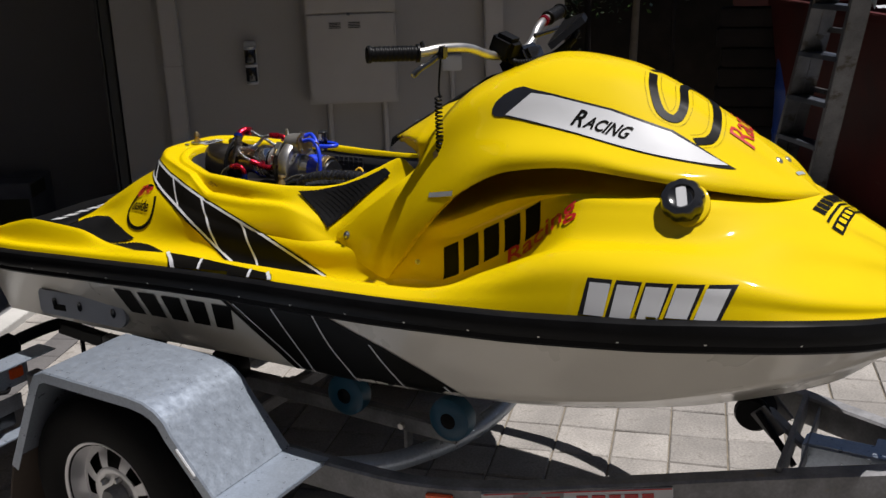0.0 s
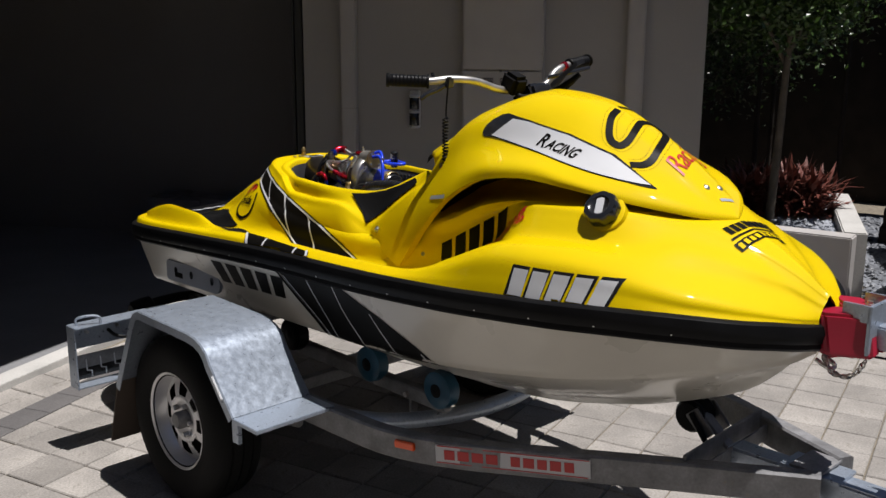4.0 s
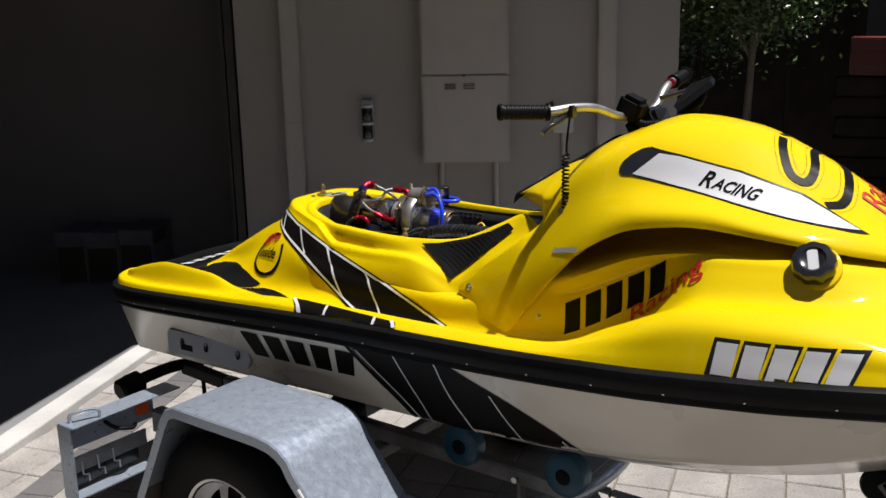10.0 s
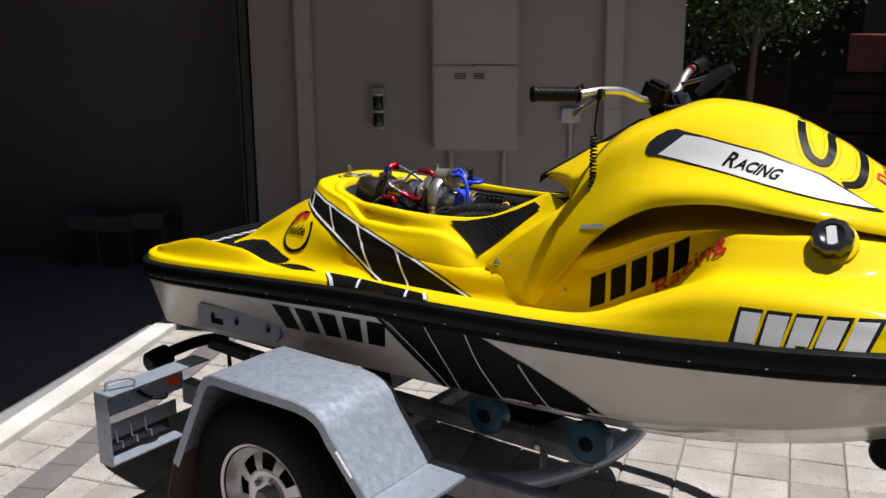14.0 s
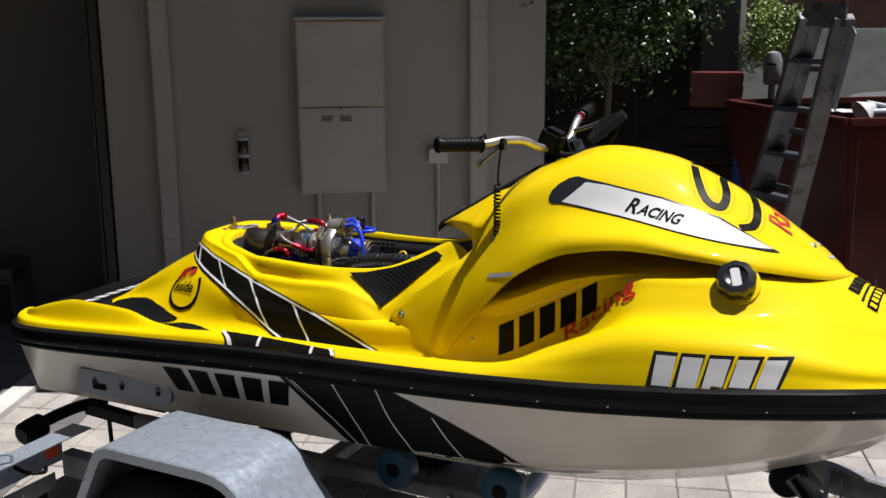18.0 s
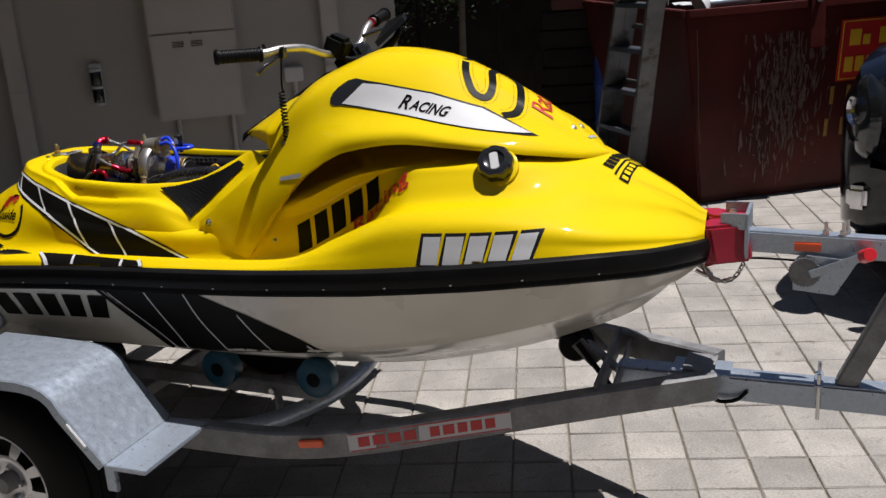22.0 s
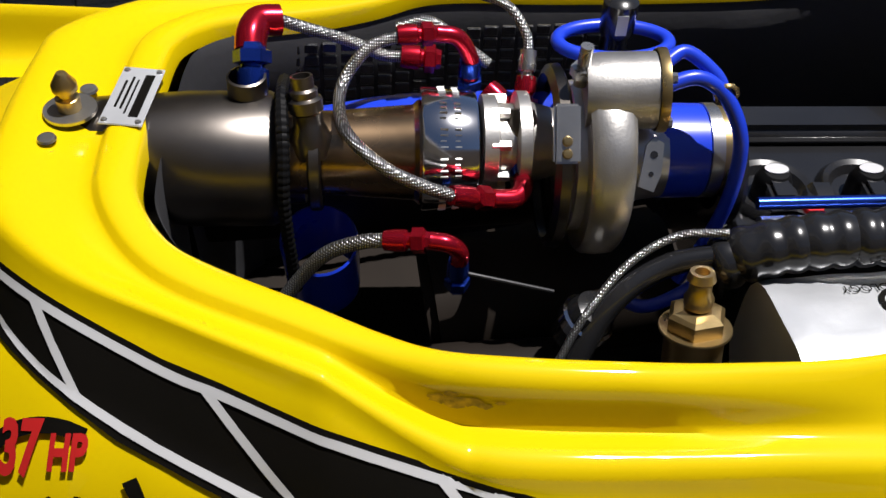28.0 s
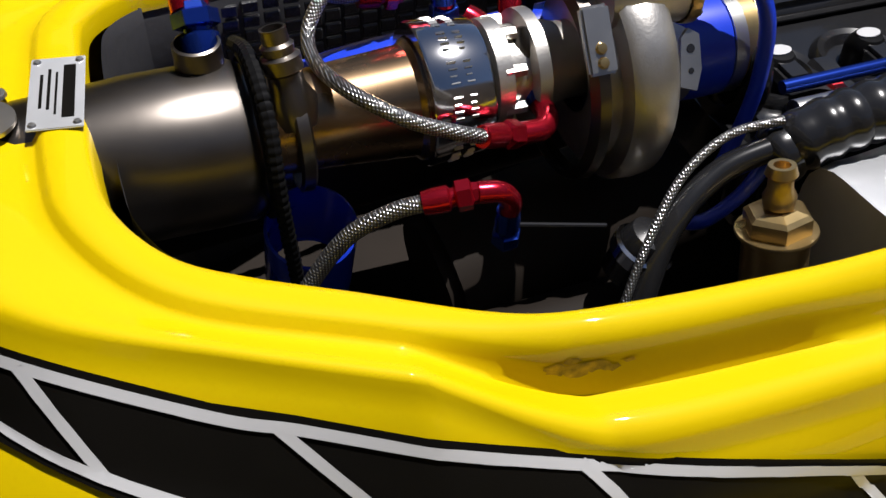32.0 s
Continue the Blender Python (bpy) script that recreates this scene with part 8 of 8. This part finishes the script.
for z in (0.66, 0.905):
    part("grille_bar", box(-0.055, 0.60, z - 0.018, 0.0, CW - 0.60, z + 0.018, 0.012), CHROME, grille)
for k in range(8):
    y = 0.62 + (CW - 1.24) * k / 7
    part("grille_bar", box(-0.048, y - 0.014, 0.67, 0.0, y + 0.014, 0.90, 0.006), CHROME if k in (0, 7) else BLACKGLOSS, grille)
for s, y in ((1, 0.14), (-1, CW - 0.14)):
    HM = Matrix.Translation((0.10, y + s * 0.14, 0.80)) @ Matrix.Rotation(radians(s * 38), 4, "Z")
    lampb = part("headlight", lathe([(0.0, -0.03), (0.10, -0.02), (0.13, 0.03), (0.12, 0.06)], 28, HM @ Matrix.Rotation(radians(-90), 4, "Y") @ Matrix.Diagonal((1.3, 0.85, 1, 1))), DARKGLASS, car, "clear headlight with dark reflector")
    part("lens", lathe([(0.13, 0.045), (0.11, 0.075), (0.06, 0.09), (0.0, 0.095)], 28, HM @ Matrix.Rotation(radians(-90), 4, "Y") @ Matrix.Diagonal((1.3, 0.85, 1, 1))), DARKGLASS, lampb)
    part("bulb_bowl", lathe([(0.0, 0.0), (0.05, 0.012), (0.058, 0.035)], 20, HM @ Matrix.Translation((-0.075, 0, 0.03)) @ Matrix.Rotation(radians(-90), 4, "Y")), CHROME, lampb)
    part("fog_lamp", box(-0.05, -0.05, -0.05, 0.03, 0.05, 0.05, 0.02, Matrix.Translation((0.07, y + s * 0.10, 0.47))), CHROME, car, "clear fog lamp")
for x in (0.85, 3.5):
    for y in (0.12, CW - 0.12):
        w_ = part("wheel", lathe([(0.2, -0.10), (0.33, -0.11), (0.37, -0.07), (0.37, 0.07), (0.33, 0.11), (0.2, 0.10)], 36, Matrix.Translation((x, y, 0.37)) @ Matrix.Rotation(radians(90), 4, "X")), TYRE, car, "black car tyre")
        part("rim", lathe([(0.2, 0.10), (0.19, 0.06), (0.05, 0.09), (0, 0.09)], 24, Matrix.Translation((x, y, 0.37)) @ Matrix.Rotation(radians(90 if y < 1 else -90), 4, "X")), SILVERPAINT, w_)

# ---------------------------------------------------------------- background
VM = pose(0.42, 7.9, 0.0, 0, 0, 8)
van = thing("parked_car", "silver four-wheel-drive parked beyond the skip", "car", at=VM)
bm = car_loft(steps(0, 4.4, 24), lambda x: [(0.05, 0.3), (0.0, 0.55), (0.03, pch([0, 0.15, 1.3, 1.4, 4.4], [0.85, 1.02, 1.12, 1.14, 1.14], x)), (0.25, pch([0, 0.15, 1.3, 1.4, 4.4], [0.9, 1.08, 1.18, 1.2, 1.2], x)), (1.5, pch([0, 0.15, 1.3, 1.4, 4.4], [0.9, 1.08, 1.18, 1.2, 1.2], x)), (1.72, 1.0), (1.75, 0.5), (1.7, 0.3)])
part("body", bm, SILVERPAINT, van)
bm = car_loft(steps(1.35, 4.2, 12), lambda x: [(0.06, 1.15), (0.2, pch([1.35, 2.0, 4.0, 4.2], [1.16, 1.72, 1.75, 1.6], x)), (0.9, pch([1.35, 2.0, 4.0, 4.2], [1.17, 1.76, 1.8, 1.62], x)), (1.55, pch([1.35, 2.0, 4.0, 4.2], [1.16, 1.72, 1.75, 1.6], x)), (1.69, 1.15)])
part("cabin", bm, SILVERPAINT, van)
plate4("side_window", (1.75, 0.088, 1.2), (2.75, 0.088, 1.2), (2.75, 0.17, 1.62), (2.15, 0.17, 1.62), DARKGLASS, van, -0.006)
plate4("side_window", (2.85, 0.088, 1.2), (3.8, 0.088, 1.2), (3.8, 0.17, 1.62), (2.85, 0.17, 1.62), DARKGLASS, van, -0.006)
part("mirror", box(1.72, -0.16, 1.2, 1.82, 0.04, 1.34, 0.03), BLACKGLOSS, van)
for x in (0.8, 3.5):
    part("wheel", rod((x, 0.02, 0.36), (x, 0.25, 0.36), 0.36, seg=32, bevel=0.03), TYRE, van)

pier = thing("dark_pier", "black painted gate pier behind the skip", "pier")
part("column", box(0.97, 6.2, 0.0, 1.49, 6.6, 2.6, 0.02), BLACKGLOSS, pier)
part("column_cap", box(0.93, 6.16, 2.6, 1.53, 6.64, 2.68, 0.02), BLACKGLOSS, pier)
pier2 = thing("house_pier", "rendered carport pier with shade in its colour", "pier")
part("column", box(-0.66, 6.4, 0.0, -0.33, 6.7, 2.9, 0.01), SHADEDRENDER, pier2)
part("base_course", box(-0.68, 6.38, 0.0, -0.31, 6.72, 0.2, 0.01), SHADEDRENDER, pier2)
# timber stack, crate and tub
st = thing("sleeper_stack", "stack of timber sleepers darkened for deep shade", "timber")
for k in range(8):
    part("sleeper", bar((-0.60 + 0.02 * (k % 3), 5.30, 0.08 + k * 0.15), (-0.10 + 0.015 * (k % 2), 5.45, 0.08 + k * 0.15), 0.2, 0.14, 0.01), DEEPSHADE, st)
cr = thing("crate", "red plastic crate on the timber stack", "crate", at=pose(-0.31, 5.39, 1.215, 0, 0, 15))
for k in range(3):
    part("crate_side", box(-0.2, -0.15, 0.02 + k * 0.09, 0.2, -0.14, 0.08 + k * 0.09, 0.003), CRATERED, cr)
part("crate_body", box(-0.195, -0.14, 0.0, 0.195, 0.15, 0.27, 0.008), CRATERED, cr)
tub = thing("drum", "blue plastic drum on the ground", "drum", at=pose(0.02, 5.10, 0))
part("shell", lathe([(0.0, 0.0), (0.10, 0.0), (0.115, 0.03), (0.115, 0.3), (0.12, 0.31), (0.12, 0.34), (0.115, 0.35), (0.115, 0.62), (0.12, 0.63), (0.12, 0.66), (0.115, 0.67), (0.115, 0.90), (0.10, 0.93), (0.0, 0.935)], 28), mat("blue_plastic", (0.02, 0.06, 0.3), 0.4), tub)
lb = thing("letter_box", "pale grey rounded letter box on a post", "letter box", at=pose(0.14, 5.25, 0))
part("housing", lathe([(0, 1.40), (0.055, 1.40), (0.068, 1.42), (0.068, 1.58), (0.05, 1.64), (0, 1.655)], 24), GALVDULL, lb)
part("post", rod((0, 0, 0), (0, 0, 1.40), 0.025, seg=12), GALVDULL, lb)
part("slot", box(-0.035, -0.071, 1.55, 0.035, -0.064, 1.562, 0), BLACKRUB, lb, smooth=False)
# dark wall fills in for the unlit void behind the planter
bed = structure("garden_wall", bar((-4.5, 6.6, 1.3), (-0.62, 7.3, 1.3), 0.2, 2.6, 0.01), DEEPSHADE, "wall darkened to stand for deep shade behind the planter", "wall")
structure("far_wall", bar((-2.0, 12.2, 0.9), (10.0, 13.4, 0.9), 0.2, 1.8, 0.01), mat("pale_green_render", (0.42, 0.45, 0.40), 0.85), "pale green rendered wall across the street", "wall")
for k, (x, y, r) in enumerate(((-0.05, 6.5, 0.27), (-0.12, 7.0, 0.30))):
    h_ = thing("hedge_bush", "sunlit pale green hedge bush", "hedge", "hedge bushes", at=Matrix.Translation((x, y, 0)))
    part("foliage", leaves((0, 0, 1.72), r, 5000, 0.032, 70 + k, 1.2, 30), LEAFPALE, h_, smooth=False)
    part("stem", rod((0, 0, 0), (0, 0, 1.6), 0.02, seg=8), BARK, h_)
for k, (x, y, r, z) in enumerate(((-1.9, 5.9, 1.0, 2.5), (-2.6, 5.6, 1.1, 1.9), (-0.85, 5.0, 0.7, 2.5), (-1.5, 4.9, 0.8, 2.6))):
    h_ = thing("shade_bush", "dense green bush, leaves darkened for the shade", "bush", "shade bushes", at=Matrix.Translation((x, y, 0)))
    part("foliage", leaves((0, 0, z), r, 11000, 0.048, 90 + k, 1.1, 34), LEAFSHADE, h_, smooth=False)
    part("stem", rod((0, 0, 0), (0, 0, z), 0.02, seg=8), DEEPSHADE, h_)
# raised to five metres, above what is seen, to cut fill light
structure("far_house_wall", bar((-6.0, 17.5, 2.5), (14.0, 18.5, 2.5), 0.3, 5.0, 0.01), mat("red_brown_brick", (0.10, 0.05, 0.035), 0.85, vary=0.25, scale=3), "red-brown brick house across the street", "wall")
# the neighbours' side, behind the camera: unseen dark walls added to cut fill light
structure("wall_south", bar((-9, -7.5, 3.2), (12, -7.5, 3.2), 0.25, 6.4, 0.01), GARDENWALL, "unseen dark brick wall added behind the camera", "wall")
structure("wall_east", bar((9.0, -7.0, 2.6), (9.0, 4.0, 2.6), 0.25, 5.2, 0.01), GARDENWALL, "unseen dark brick wall added at the side", "wall")

# ---------------------------------------------------------------- paving
PA = radians(16.5)
PU, PV = Vector((math.cos(PA), math.sin(PA), 0)), Vector((-math.sin(PA), math.cos(PA), 0))
PO = Vector((-1.015, -1.162, 0))
PITCH = 0.206
sill_out = -sill_in
pave = tagged(new("pavement"), "pale grey square concrete pavers with sandy joints", "paving", "", "structure")


def paver_mesh(name, seed, w=0.2005, d=0.2005):
    rnd = random.Random(seed)
    bm = bmesh.new()
    c = 0.0042
    top = [bm.verts.new((sx * (w / 2 - c) + rnd.uniform(-1, 1) * 0.0015, sy * (d / 2 - c) + rnd.uniform(-1, 1) * 0.0015, rnd.uniform(-0.0012, 0.0012))) for sx, sy in ((-1, -1), (1, -1), (1, 1), (-1, 1))]
    mid = [bm.verts.new((sx * w / 2 + rnd.uniform(-1, 1) * 0.001, sy * d / 2 + rnd.uniform(-1, 1) * 0.001, -0.005)) for sx, sy in ((-1, -1), (1, -1), (1, 1), (-1, 1))]
    low = [bm.verts.new((v.co.x, v.co.y, -0.03)) for v in mid]
    bm.faces.new(top)
    for a, b in ((top, mid), (mid, low)):
        for i in range(4):
            bm.faces.new((a[i], b[i], b[(i + 1) % 4], a[(i + 1) % 4]))
    bmesh.ops.recalc_face_normals(bm, faces=bm.faces)
    me = bpy.data.meshes.new(name)
    bm.to_mesh(me)
    bm.free()
    me.materials.append(PAVER)
    return me


variants = [paver_mesh("paver", 100 + k) for k in range(6)]
rnd = random.Random(11)
WN = Vector((-0.5446, 0.8387, 0))
fv, ff, made = [], [], 0
for i in range(-24, 34):
    for j in range(-20, 30):
        p = PO + PU * PITCH * (i + 0.5) + PV * PITCH * (j + 0.5)
        off_sill = (p - SILL_A).dot(sill_out)
        if off_sill < -0.04 or (p - Vector((-0.87, 3.04, 0))).dot(WN) > -0.16 and p.x < 0.1:
            continue
        if p.y > 3.55 + 0.62 * (p.x - 0.1) and p.x < 3 and p.y > 3.3 and p.x < 0.9 or p.y > 6.8 or p.y < -4.6 or p.x > 5.2:
            continue
        m = Matrix.Translation(p + Vector((0, 0, rnd.uniform(-0.0015, 0.0015)))) @ Matrix.Rotation(PA + rnd.choice((0, 1, 2, 3)) * math.pi / 2, 4, "Z") @ Euler((rnd.gauss(0, 0.004), rnd.gauss(0, 0.004), 0)).to_matrix().to_4x4()
        if -1.7 < p.x < 2.1 and -1.4 < p.y < 2.2 and made < 300:
            o = new("paver", variants[made % 6])
            o.parent = pave
            o.matrix_world = m
            made += 1
        else:
            k = len(fv)
            me = variants[(i * 7 + j * 3) % 6]
            fv += [tuple(m @ v.co) for v in me.vertices]
            ff += [[q + k for q in poly.vertices] for poly in me.polygons]
me = bpy.data.meshes.new("far_pavers")
me.from_pydata(fv, [], ff)
me.materials.append(PAVER)
far = new("far_pavers", me)
far.parent = pave
tagged(far, kind="stuff")
# darker header course beside the sill
CHAR = mat("charcoal_paver", (0.094, 0.089, 0.088), 0.85, vary=0.12, scale=4, fine=0.3, bump=0.3, bump_scale=130, random=0.1)

verts_c = [(-0.098, -0.073, 0), (0.098, -0.073, 0), (0.098, 0.073, 0), (-0.098, 0.073, 0)]
char_me = bpy.data.meshes.new("charcoal_paver")
char_me.from_pydata([(x, y, -0.02) for x, y, _ in verts_c] + verts_c + [(x * 0.97, y * 0.96, 0.003) for x, y, _ in verts_c], [],
                    [(k, (k + 1) % 4, 4 + (k + 1) % 4, 4 + k) for k in range(4)] + [(4 + k, 4 + (k + 1) % 4, 8 + (k + 1) % 4, 8 + k) for k in range(4)] + [(8, 9, 10, 11)])
char_me.materials.append(CHAR)
for i in range(-6, 17):
    o = new("charcoal_paver", char_me)
    o.parent = pave
    o.matrix_world = Matrix.Translation(SILL_A + sill_dir * (i * 0.2) + sill_out * 0.345 + Vector((0, 0, 0.0035))) @ Matrix.Rotation(math.atan2(sill_dir.y, sill_dir.x), 4, "Z")
